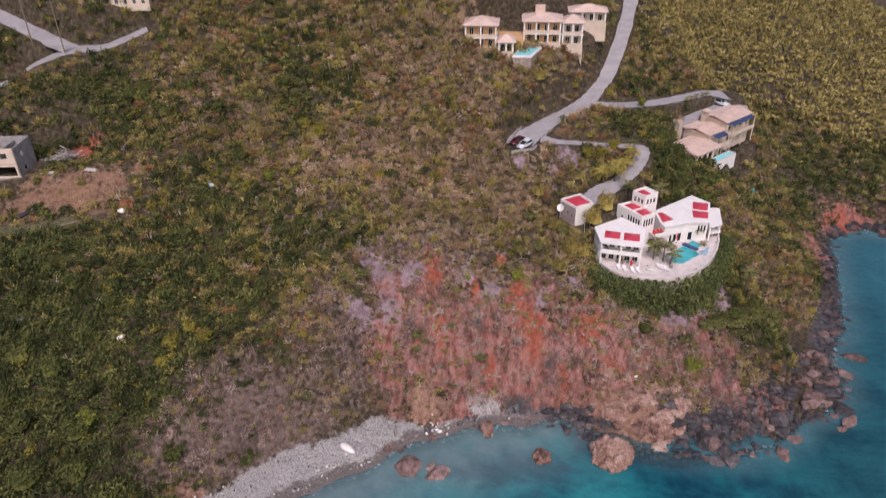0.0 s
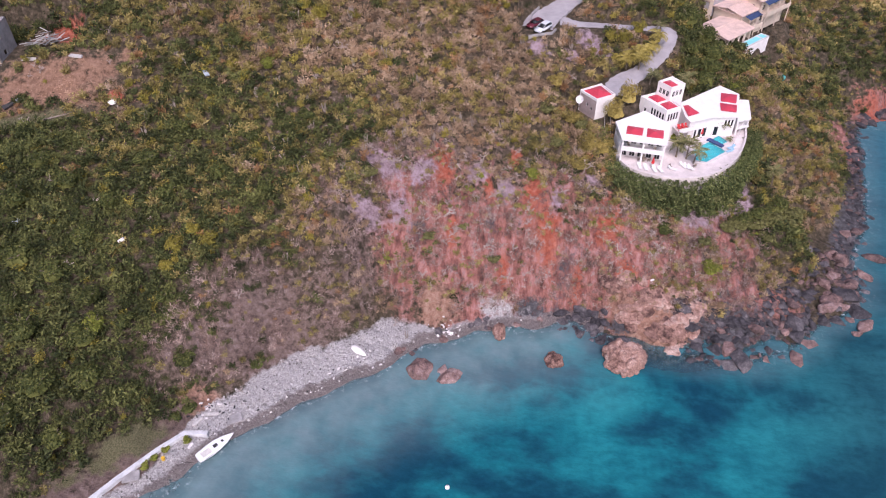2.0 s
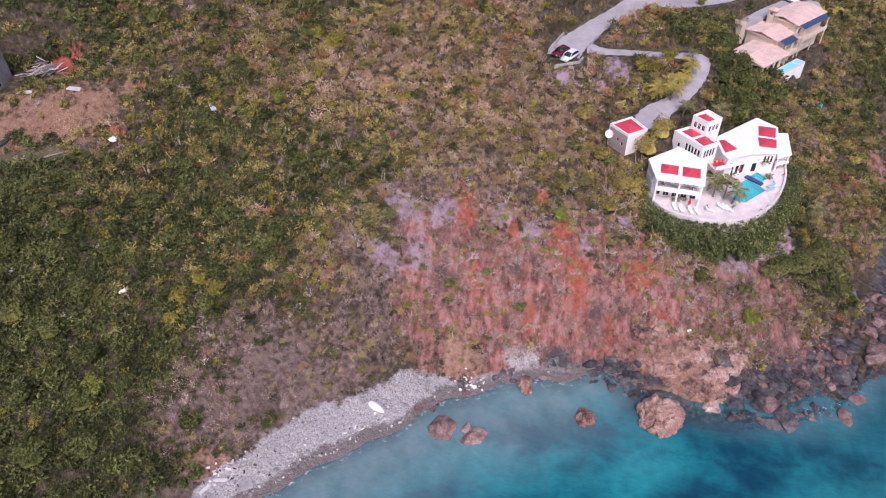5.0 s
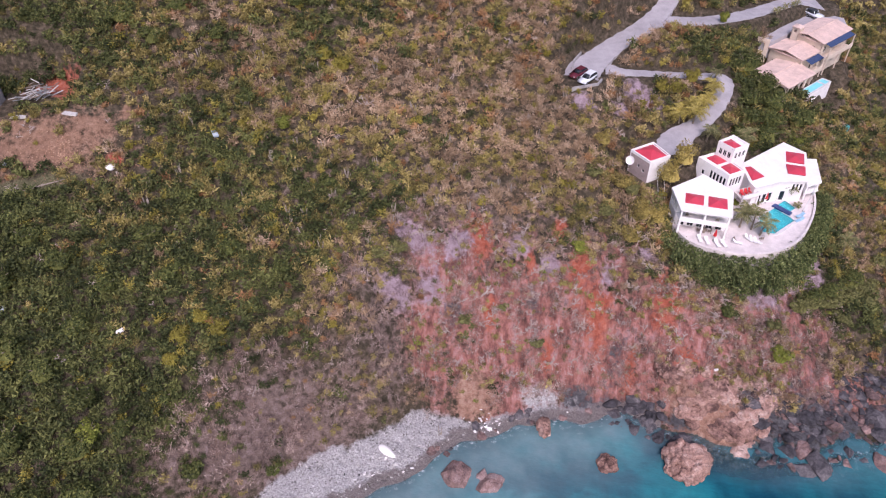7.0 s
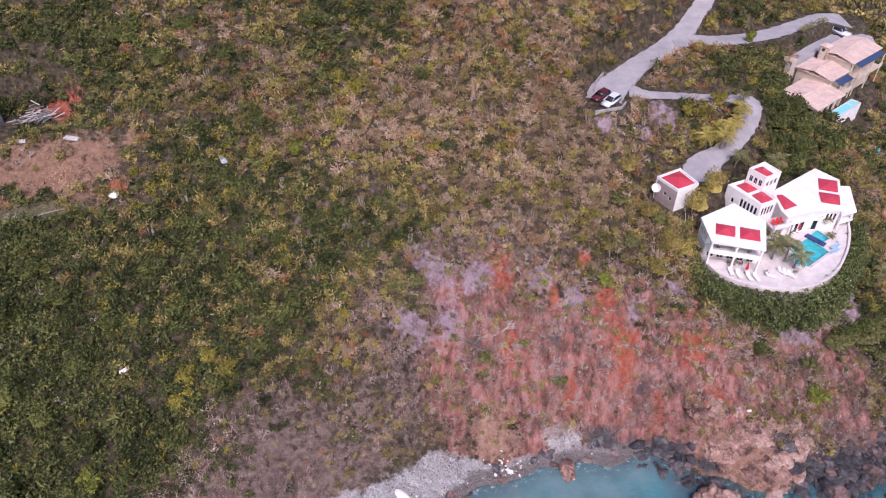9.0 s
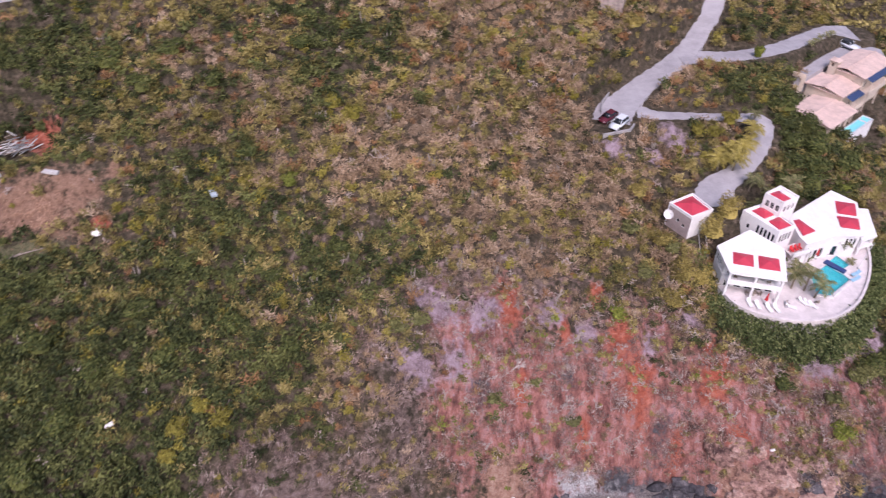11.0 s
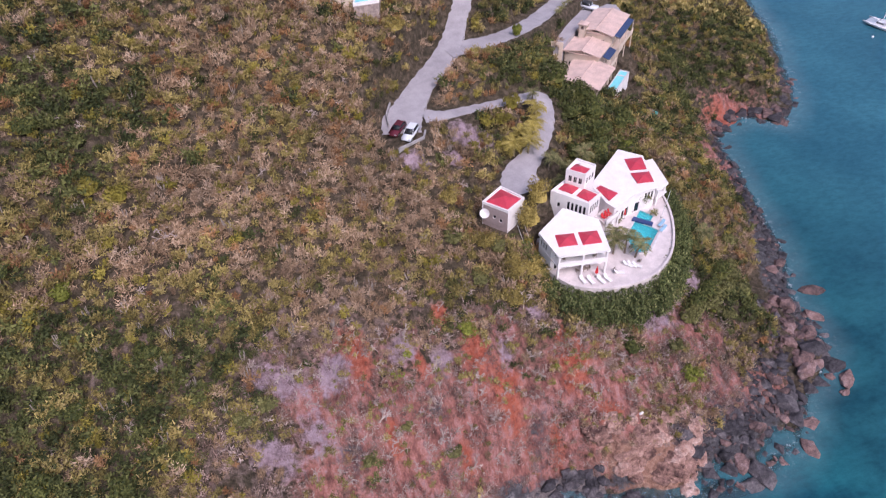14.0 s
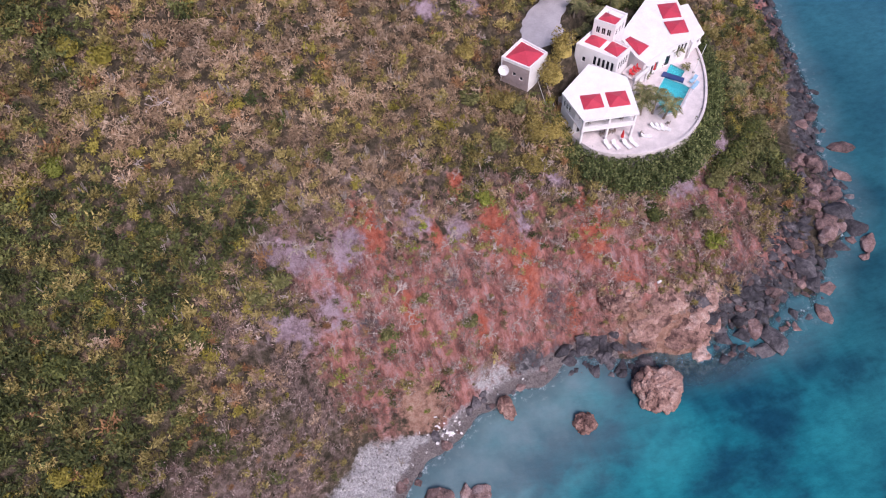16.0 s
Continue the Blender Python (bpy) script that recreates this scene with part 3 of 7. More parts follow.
def bush(rng, n, size, lobes=5, flat=0.8, spread=0.5, shoots=0.3, cells=8, inner=0.74):
    """A rounded shrub: a lumpy inner crown with leaf sprays and shoots standing out of it."""
    lc = np.stack([rng.uniform(-spread, spread, lobes), rng.uniform(-spread, spread, lobes), rng.uniform(0.25, 0.7, lobes) * flat], -1)
    lr = rng.uniform(0.34, 0.56, lobes)
    g = np.linspace(-1, 1, cells)
    u, v = np.meshgrid(g, g)
    x, y = u * np.sqrt(1 - v * v / 2) * 0.95, v * np.sqrt(1 - u * u / 2) * 0.95
    x, y = x + rng.normal(0, 0.05, x.shape), y + rng.normal(0, 0.05, y.shape)
    d = np.hypot(x[..., None] - lc[:, 0], y[..., None] - lc[:, 1]) / (lr * 1.15)
    z = np.where(d < 1, lc[:, 2] + lr * np.sqrt(np.clip(1 - d * d, 0, 1)) * 0.9, -0.2).max(-1) + rng.normal(0, 0.06, x.shape)
    z = np.where((np.abs(u) == 1) | (np.abs(v) == 1), -0.25, z)
    i = np.arange((cells - 1) ** 2)
    a = (i // (cells - 1)) * cells + i % (cells - 1)
    core = (np.stack([x, y, z], -1).reshape(-1, 3) * (inner, inner, inner + 0.02), np.stack([a, a + 1, a + cells + 1, a + cells], -1))
    which = rng.randint(0, lobes, n)
    v = rng.normal(size=(n, 3))
    v /= np.linalg.norm(v, axis=1)[:, None]
    v[:, 2] = np.abs(v[:, 2]) * np.where(rng.rand(n) < 0.85, 1, -0.4)
    p = lc[which] + v * (lr[which] * rng.uniform(0.75, 1.2, n))[:, None]
    p[:, 2] = np.maximum(p[:, 2], 0.05)
    t = np.cross(v, rng.normal(size=(n, 3)))
    t /= np.linalg.norm(t, axis=1)[:, None] + 1e-9
    t = t + rng.normal(0, 0.3, (n, 1)) * v + rng.normal(0, 0.2, (n, 3))
    t /= np.linalg.norm(t, axis=1)[:, None]
    b = np.cross(t, v + 0.35 * rng.normal(size=(n, 3)))
    b /= np.linalg.norm(b, axis=1)[:, None] + 1e-9
    slim = rng.rand(n) < shoots
    s = (size * rng.uniform(0.6, 1.4, n) * np.where(slim, 1.7, 1.0))[:, None]
    w = s * np.where(slim, 0.2, 0.55)[:, None]
    co = np.stack([p - t * s, p + b * w, p + t * s, p - b * w], 1).reshape(-1, 3)
    sprays = (co, np.arange(n * 4).reshape(n, 4))
    return joined(core, sprays) if inner else sprays


def shrub(rng, n, length=0.5, width=0.075, stems=9, tall=1.35, spread=0.75, upright=0.8):
    """A fine ragged shrub: slim pointed shoots that fan out of many uneven stems."""
    a = rng.uniform(0, np.pi)
    far = rng.normal(0, spread * 0.62, (stems, 2)) * (1.25, 0.8)
    sc = np.stack([far[:, 0] * np.cos(a) - far[:, 1] * np.sin(a), far[:, 0] * np.sin(a) + far[:, 1] * np.cos(a)], -1)
    top = rng.uniform(0.35, 1.0, stems) * tall
    sr = rng.uniform(0.14, 0.36, stems)
    which = rng.randint(0, stems, n)
    v = rng.normal(size=(n, 3))
    v /= np.linalg.norm(v, axis=1)[:, None]
    up = rng.uniform(0.1, 1.0, n) ** 0.7
    foot = np.stack([sc[which, 0] + v[:, 0] * sr[which] * (0.4 + up), sc[which, 1] + v[:, 1] * sr[which] * (0.4 + up), top[which] * up], -1)
    way = v * (1, 1, 0.5) + (0, 0, upright) + 0.5 * rng.normal(size=(n, 3))
    way /= np.linalg.norm(way, axis=1)[:, None]
    tip = foot + way * (length * rng.uniform(0.4, 1.3, n))[:, None]
    b = np.cross(way, rng.normal(size=(n, 3)))
    b /= np.linalg.norm(b, axis=1)[:, None] + 1e-9
    w = (width * rng.uniform(0.5, 1.4, n))[:, None]
    return np.stack([foot - b * w, foot + b * w, tip], 1).reshape(-1, 3), np.arange(n * 3).reshape(n, 3)


def joined(*pieces):
    cos, faces, base = [], [], 0
    for c, f in pieces:
        cos.append(c)
        faces.append(f + base)
        base += len(c)
    return np.concatenate(cos), np.concatenate(faces)


# ---- scrub over the hillside ----
def road_gap(X, Y):
    gap = np.full(np.shape(X), 99.0)
    for road in ROADS:
        dr, _, al = line_distance(X, Y, road)
        gap = np.minimum(gap, dr - np.interp(al, range(len(road)), [p[3] for p in road]))
    return gap


def cleared(X, Y):
    """Plots, decks and tracks where no scrub grows."""
    out = road_gap(X, Y) < 0.7
    dt, st, _ = line_distance(X, Y, TERRACE)
    out |= ((st > 0) | (dt < 1.0)) & (X > 31) & (X < 61.5) & (Y < 62)
    out |= (X > 35) & (X < 57) & (Y > 55) & (Y < 66)
    for cx, cy, rx, ry in ((26.7, 56.8, 4.6, 4.6), (66, 97, 9, 9), (71, 109, 11, 13), (76, 122, 8, 7), (-102, 46, 8, 7), (-91.5, 52, 6.5, 4), (20, 119, 15, 10)):
        out |= np.hypot((X - cx) / rx, (Y - cy) / ry) < 1
    return out


rng = np.random.RandomState(5)
step = 1.2
QX, QY = np.meshgrid(np.arange(-130, 165, step), np.arange(-45, 150, step))
QX = (QX + rng.uniform(-0.6, 0.6, QX.shape) * step).ravel()
QY = (QY + rng.uniform(-0.6, 0.6, QY.shape) * step).ravel()
QZ, QD = terrain(QX, QY)
soil = bare_soil(QX, QY, QD)
pv = paint(QX, QY, QZ, QD)
bare = np.maximum.reduce([soil * 0.85, pv["clay"] * 1.3, pv["orange"], pv["purple"] * 1.05, pv["grass"] * 1.2, pv["tan"] * 1.2])
keep = (QD > toe_width(QX, QY) + 0.5) & ~cleared(QX, QY) & (rng.rand(len(QX)) > np.clip(bare, 0, 0.97))
keep &= (fbm(QX, QY, 0.22, 3, 61) > 0.2) & ((QY < 105) | (rng.rand(len(QX)) < 0.7))
# beyond the far rise and past the edges of the walk nothing needs small plants
keep &= (QY < np.interp(QX, [-120, -80, -40, 0, 30, 60], [80, 92, 104, 116, 140, 146])) & (QX > -80 - 0.62 * (QY + 10)) & (QX < 150)
QX, QY, QZ, QD, soil = (a[keep] for a in (QX, QY, QZ, QD, soil))
n = len(QX)
moist = fbm(QX, QY, 0.06, 3, 71) + 0.16 * smooth01(-25, -60, QX) * (1 - smooth01(25, 60, QY)) + 0.09 * smooth01(40, 60, QX) - 0.05 * soil
moist = moist + 0.17 * smooth01(-8, -50, QX) - 0.05 * smooth01(-45, -20, QX) * (1 - smooth01(35, 55, QX)) - 0.10 * smooth01(-30, -40, QX) * smooth01(22, 30, QY) * (1 - smooth01(48, 60, QY)) - 0.07 * smooth01(-18, 8, QX) * (1 - smooth01(40, 56, QX)) * (1 - smooth01(60, 80, QY))
moist = moist + 0.12 * smooth01(20, 40, QX) * smooth01(60, 85, QY)
moist = moist + 0.3 * blob(QX, QY, 66, 40, 11, 5, 3, 25) + 0.2 * blob(QX, QY, 58, 72, 10, 10, 4) + 0.2 * blob(QX, QY, 50, 82, 12, 6, 5) + 0.25 * blob(QX, QY, -70, -8, 16, 20, 6)
moist = moist + 0.34 * smooth01(-40, -60, QX) * smooth01(34, 14, QY)
pickv = 0.55 * (moist + 0.09 * smooth01(-15, -45, QX) * smooth01(15, 30, QY)) + 0.285 + rng.normal(0, 0.12, n)
kind = np.where(pickv > 0.70, 2, np.where(pickv > 0.50, 1, 0))
dice = rng.rand(n)
kind = np.where((dice < 0.055) & (soil < 0.6), 3, np.where((dice > 0.94 - 0.05 * smooth01(55, 75, QY)) & (kind < 2), 4, kind))
size = rng.uniform(0.85, 1.0, n) * rng.choice([0.75, 0.95, 1.2, 1.55], n) * np.where(kind == 2, 1.15, np.where(kind == 3, 0.9, 1.0)) * (1 - 0.45 * np.clip(soil, 0, 1)) * np.where(QX > 70, 0.9, 1.0)
turn = rng.uniform(0, 2 * np.pi, n)
clear = road_gap(QX, QY) > 0.4 + 0.9 * size
kind = np.where(clear, kind, -1)
sets = {
    0: ("dry_scrub", M_DRY, [shrub(rng, 145, 0.56, 0.063, 10, 1.45, 0.66) for _ in range(16)], "dry grey-brown leafless scrub covering the slope"),
    1: ("olive_scrub", M_OLIVE, [shrub(rng, 138, 0.45, 0.09, 10, 1.45, 0.64) for _ in range(16)], "olive green low scrub covering the slope"),
    2: ("green_scrub", M_GREEN, [shrub(rng, 135, 0.41, 0.112, 10, 1.35, 0.68, 0.4) for _ in range(12)], "dark green bushes on the hillside"),
    3: ("yellow_scrub", M_YELLOW, [shrub(rng, 150, 0.42, 0.11, 9, 1.5, 0.55, 0.5) for _ in range(6)], "yellow-green bushes among dry scrub"),
    4: ("rust_scrub", M_RUST, [shrub(rng, 140, 0.5, 0.08, 9, 1.35, 0.62) for _ in range(6)], "rust-brown withered bushes among the scrub"),
}
for k, (name, m, protos, label) in sets.items():
    sel = kind == k
    me = island_mesh(name, protos, QX[sel], QY[sel], QZ[sel] - 0.05, size[sel], turn[sel], rng.randint(0, len(protos), sel.sum()))
    me.materials.append(m)
    tagged(new(name, me), label, "scrub", kind="stuff")
print("scrub", n)
# bare grey shoots that stand over the leaves
sel = np.where((rng.rand(n) < 0.2) & (kind < 2) & clear)[0]
protos = [twigs(rng, 11, 0.75, 0.02) for _ in range(6)]
me = island_mesh("dead_twigs", protos, QX[sel], QY[sel], QZ[sel] + 0.45, size[sel], turn[sel], rng.randint(0, 6, len(sel)))
me.materials.append(M_TWIG_TAN)
tagged(new("dead_twigs", me), "pale grey leafless twigs among the scrub", "scrub", kind="stuff")

# taller scrub on the far shoulder of the headland
fx, fy = np.meshgrid(np.arange(34, 240, 3.1), np.arange(138, 345, 3.1))
fx = (fx + rng.uniform(-1.2, 1.2, fx.shape)).ravel()
fy = (fy + rng.uniform(-1.2, 1.2, fy.shape)).ravel()
fz, fd = terrain(fx, fy)
ok = (fd > 4) & (road_gap(fx, fy) > 1)
fx, fy, fz = fx[ok], fy[ok], fz[ok]
me = island_mesh("far_scrub", [bush(rng, 30, 0.26, 6, 0.9, 0.55, 0.3, 6, 0) for _ in range(6)], fx, fy, fz, rng.uniform(1.5, 2.4, len(fx)), rng.uniform(0, 6.3, len(fx)), rng.randint(0, 6, len(fx)))
me.materials.append(M_OLIVE)
tagged(new("far_scrub", me), "olive scrub on the far shoulder of the headland", "scrub", kind="stuff")
# low leafless brush over the eroded slope
bx, by = rng.uniform(-55, 75, 12000), rng.uniform(-12, 48, 12000)
bz, bd = terrain(bx, by)
bs = bare_soil(bx, by, bd)
bp = paint(bx, by, bz, bd)
ok = (bs > 0.15) & (bd > toe_width(bx, by) + 1.0) & ~cleared(bx, by) & (rng.rand(len(bx)) < 0.75 - 0.55 * bp["purple"] - 0.5 * bp["orange"] - 0.8 * bp["tan"]) & (fbm(bx, by, 0.3, 3, 33) > 0.36)
bx, by, bz = bx[ok], by[ok], bz[ok]
protos = [joined(twigs(rng, 14, 0.95, 0.026), tuft(rng, 30, 0.45, 0.035)) for _ in range(6)]
M_BRUSH = leaves("grey_brush", [(0.1, (0.10, 0.065, 0.055)), (0.5, (0.28, 0.19, 0.165)), (0.9, (0.58, 0.47, 0.43))])
me = island_mesh("grey_brush", protos, bx, by, bz, rng.uniform(0.6, 1.5, len(bx)), rng.uniform(0, 6.3, len(bx)), rng.randint(0, 6, len(bx)))
me.materials.append(M_BRUSH)
tagged(new("grey_brush", me), "grey-brown leafless brush on the eroded slope", "scrub", kind="stuff")


# small green and olive shrubs that hold on to the cliff
for name, m, count, label in (("cliff_shrubs", M_OLIVE, 300, "small olive shrubs on the red cliff"), ("green_cliff_shrubs", M_LIME, 26, "bright green shrubs on the red cliff")):
    cx, cy = rng.uniform(-40, 62, count * 3), rng.uniform(-6, 40, count * 3)
    cz, cd = terrain(cx, cy)
    ok = (bare_soil(cx, cy, cd) > 0.3) & (cd > toe_width(cx, cy) + 1.5) & ~cleared(cx, cy) & (fbm(cx, cy, 0.12, 3, 52) > 0.47)
    cx, cy, cz = cx[ok], cy[ok], cz[ok]
    me = island_mesh(name, [bush(rng, 80, 0.17, 5, 0.8, 0.5, 0.3, 6, 0) for _ in range(5)], cx, cy, cz - 0.1, rng.uniform(0.45, 1.2, len(cx)), rng.uniform(0, 6.3, len(cx)), rng.randint(0, 5, len(cx)))
    me.materials.append(m)
    tagged(new(name, me), label, "shrubs", kind="stuff")


# ---- rocks ----
def boulder_mesh(name, seed, material, flat=0.75, detail=3):
    """An angular block: a chipped box of jittered corners with a few sheared faces."""
    r = random.Random(seed)
    turn = Euler((r.uniform(-0.6, 0.6), r.uniform(-0.6, 0.6), r.uniform(0, 3))).to_matrix()
    bm = bmesh.new()
    for sx in (-1, 1):
        for sy in (-1, 1):
            for sz in (-1, 1):
                v = turn @ Vector((sx * r.uniform(0.3, 0.75), sy * r.uniform(0.3, 0.75), sz * r.uniform(0.3, 0.75)))
                bm.verts.new((v.x, v.y, v.z * flat))
    for _ in range(5 + detail * 2):
        v = Vector((r.gauss(0, 1), r.gauss(0, 1), r.gauss(0, 1))).normalized() * r.uniform(0.8, 1.1)
        bm.verts.new((v.x, v.y, v.z * flat))
    hull_out = bmesh.ops.convex_hull(bm, input=bm.verts)
    bmesh.ops.delete(bm, geom=list({g for g in hull_out["geom_interior"] + hull_out["geom_unused"] if isinstance(g, bmesh.types.BMVert)}), context="VERTS")
    bmesh.ops.triangulate(bm, faces=bm.faces)
    if detail > 2:
        bmesh.ops.subdivide_edges(bm, edges=bm.edges, cuts=2, use_grid_fill=True)
    off = Vector((seed * 3.1, seed * 1.7, seed * 0.9))
    for v in bm.verts:
        q = v.co * 1.6 + off
        v.co *= 1 + 0.10 * noise.noise(q) + (0.07 * noise.noise(q * 3.1) + 0.05 * noise.noise(q * 6) if detail > 2 else 0)
    me = bpy.data.meshes.new(name)
    bm.to_mesh(me)
    bm.free()
    me.materials.append(material)
    return me


BOULDERS = [boulder_mesh("boulder", k, M_ROCK, 0.6 + 0.06 * (k % 4)) for k in range(10)]
BOULDERS_DARK = [boulder_mesh("boulder", 20 + k, M_ROCK_DARK, 0.55 + 0.04 * k, 3) for k in range(7)]


def cracked_rock_mesh(name, seed, material, flat, detail=4):
    """A weathered block, split into facets by open joints."""
    bm = bmesh.new()
    bmesh.ops.create_icosphere(bm, subdivisions=detail, radius=1.0)
    off = Vector((seed * 2.3, seed * 5.1, seed * 1.3))
    for v in bm.verts:
        q = v.co * 1.3 + off
        dist, cells = noise.voronoi(q * 1.5 + 0.25 * noise.noise_vector(q * 2))
        step = noise.cell(cells[0] * 7.3)
        joint = max(0.0, 1 - (dist[1] - dist[0]) / 0.16)
        fine, _ = noise.voronoi(q * 4.1)
        v.co *= 0.92 + 0.17 * noise.noise(q * 0.8) + 0.10 * (step - 0.5) - 0.09 * joint - 0.025 * max(0.0, 1 - (fine[1] - fine[0]) / 0.2) + 0.02 * noise.noise(q * 6)
        v.co.z *= flat
    me = bpy.data.meshes.new(name)
    bm.to_mesh(me)
    bm.free()
    me.materials.append(material)
    return me


BOULDERS_TAN = [cracked_rock_mesh("boulder", 40 + k, M_ROCK_TAN, 0.85) for k in range(6)]


def boulder(me, x, y, z, sx, sy, sz, rz, label, group="shore boulders"):
    ob = new("boulder", me)
    ob.matrix_world = Matrix.LocRotScale((x, y, z), Euler((0, 0, radians(rz))), (sx, sy, sz))
    return tagged(ob, label, "rock", group)


BIG = "large pinkish-tan boulder standing in the shallows"
WET_OR_SHADE = "dark boulder on the shore, wet or coloured for shade"
SEA = "brown rock breaking the sea surface"
boulder(cracked_rock_mesh("boulder", 3, M_ROCK_TAN, 0.9, 5), 32.8, 7.6, 0.2, 4.7, 4.5, 4.2, 20, "huge cracked tan boulder standing in the shallows", "sea rocks")
boulder(BOULDERS_TAN[1], 19.7, 6.3, 0.2, 1.9, 2.1, 2.2, 60, BIG, "sea rocks")
boulder(BOULDERS[0], 0.3, 0.4, 0.0, 2.7, 2.1, 1.9, 10, SEA, "sea rocks")
boulder(BOULDERS[1], -1.2, 2.2, 0.0, 1.5, 1.2, 1.3, 70, SEA, "sea rocks")
boulder(BOULDERS[2], -5.9, 1.2, 0.3, 3.0, 2.7, 2.7, 40, SEA, "sea rocks")
boulder(BOULDERS_TAN[0], 8.9, 12.2, 0.5, 1.5, 2.4, 2.0, 10, BIG, "sea rocks")
for x, y, sx, sy, rz in ((90.5, 42.2, 3.0, 1.7, -30), (86.0, 36.6, 2.6, 1.3, -55), (81.5, 21.2, 2.6, 1.6, 40), (79.5, 19.0, 1.4, 1.0, 10), (66, 11.5, 2.2, 1.5, 80)):
    boulder(BOULDERS[int(x) % 6], x, y, 0.05, sx, sy, 1.2, rz, SEA, "sea rocks")

loose = []
r = random.Random(9)
placed = []
# large blocks of the point, kept apart so that dark joints stay open between them
rs = np.random.RandomState(29)
kx, ky = rs.uniform(45, 106, 5200), rs.uniform(7, 100, 5200)
kz, kd = terrain(kx, ky)
on_shore = (kd > -2.2) & (kd < np.where(ky < 42, 10.5, 3.5))
for x, y, ground_z, d in zip(*(a[on_shore].tolist() for a in (kx, ky, kz, kd))):
    s = r.choice((0.8, 0.9, 1.0, 1.2, 1.4, 1.8, 2.3)) * (1.0 if y < 42 else 0.62) * (1.0 if d < 7 else 0.75)
    if any(math.hypot(x - a, y - b) < 0.62 * (s + c) for a, b, c in placed):
        continue
    placed.append((x, y, s))
    dark = r.random() < 0.45 + 0.25 * (d < 1) + 0.2 * (y > 42)
    if s < 0.95 or y > 50:
        loose.append((x, y, max(ground_z, -0.6) + 0.12 * s, s * 0.95, r.uniform(0, 6.3), dark))
        continue
    z = max(ground_z, -0.6 if r.random() < 0.7 else -1.3) + 0.12 * s
    boulder(r.choice(BOULDERS_DARK if dark else BOULDERS), x, y, z, s * r.uniform(1.0, 1.45), s * r.uniform(0.8, 1.1), s * r.uniform(0.7, 1.05), r.gauss(-38, 45), WET_OR_SHADE if dark else "weathered brown boulder on the rocky point")
# broken rock between and round the blocks
rs = np.random.RandomState(19)
lx, ly = rs.uniform(43, 106, 5200), rs.uniform(6, 100, 5200)
lz, ld = terrain(lx, ly)
some = (ld > -2.4) & (ld < np.where(ly < 42, 11, 4.5)) & ((ly < 42) | (rs.rand(5200) < 0.6))
for x, y, z, d in zip(lx[some], ly[some], lz[some], ld[some]):
    s = r.choice((0.2, 0.25, 0.3, 0.35, 0.45, 0.6))
    loose.append((x, y, max(z, -0.5) + 0.1 * s, s, r.uniform(0, 6.3), r.random() < 0.5 + 0.25 * (d < 1)))
for _ in range(60):
    # drowned rocks off the point
    x, y = r.uniform(44, 96), r.uniform(0, 60)
    d = float(coast_distance(np.array([x]), np.array([y]))[0])
    if -7.5 < d < -1.5:
        s = r.uniform(0.6, 1.7)
        loose.append((x, y, -0.75 * s - 0.1, s, r.uniform(0, 6.3), r.random() < 0.6))
# the tan bluff: large joined blocks
for k in range(56):
    x, y = r.uniform(29.0, 47.0), r.uniform(11.5, 23.0)
    d = float(coast_distance(np.array([x]), np.array([y]))[0])
    if d < 0.3:
        continue
    s = r.choice((0.9, 1.2, 1.6, 2.2, 3.0))
    boulder(r.choice(BOULDERS_TAN), x, y, height(x, y) - 0.66 * s, s * 1.35, s * 1.15, s * 1.0, r.uniform(0, 360), "pinkish-tan rock block of the sea bluff", "bluff blocks")
for k in range(12):
    # added dark rubble standing in for shadow in the hollow behind the huge boulder
    x, y, s = r.uniform(29.5, 34.5), r.uniform(11.2, 13.2), r.uniform(0.6, 1.3)
    boulder(r.choice(BOULDERS_DARK), x, y, max(height(x, y), -0.3) + 0.1 * s, s * 1.3, s, s, r.uniform(0, 360), WET_OR_SHADE, "cliff-foot stones")
count = 0
while count < 70:
    # dark rubble under the tan bluff, and stones along the foot of the cliff
    x = r.choice((r.uniform(21, 31), r.uniform(-14, 20), r.uniform(24, 30)))
    y0 = float(np.interp(x, COAST[9:22, 0], COAST[9:22, 1]))
    y = y0 + r.uniform(-3.5 if x > 20 else -0.5, 3.0)
    s = r.choice((0.4, 0.6, 0.8, 1.1)) * (1.1 if x > 20 else 0.9)
    boulder(r.choice(BOULDERS_DARK if x > 20 or r.random() < 0.4 else BOULDERS), x, y, max(height(x, y), -0.3) + 0.1 * s, s * r.uniform(1, 1.4), s, s, r.uniform(0, 360), WET_OR_SHADE, "cliff-foot stones")
    count += 1
count = 0
while count < 60:
    x, y = r.uniform(104, 142), r.uniform(92, 125)
    d = float(coast_distance(np.array([x]), np.array([y]))[0])
    if -1.5 < d < 4:
        s = r.uniform(0.6, 2.0)
        loose.append((x, y, max(height(x, y), -0.5), s, r.uniform(0, 6), r.random() < 0.6))
        count += 1


def mesh_arrays(me):
    me.calc_loop_triangles()
    co = np.empty(len(me.vertices) * 3, np.float32)
    me.vertices.foreach_get("co", co)
    tri = np.empty(len(me.loop_triangles) * 3, np.int32)
    me.loop_triangles.foreach_get("vertices", tri)
    return co.reshape(-1, 3).astype(float), tri.reshape(-1, 3)


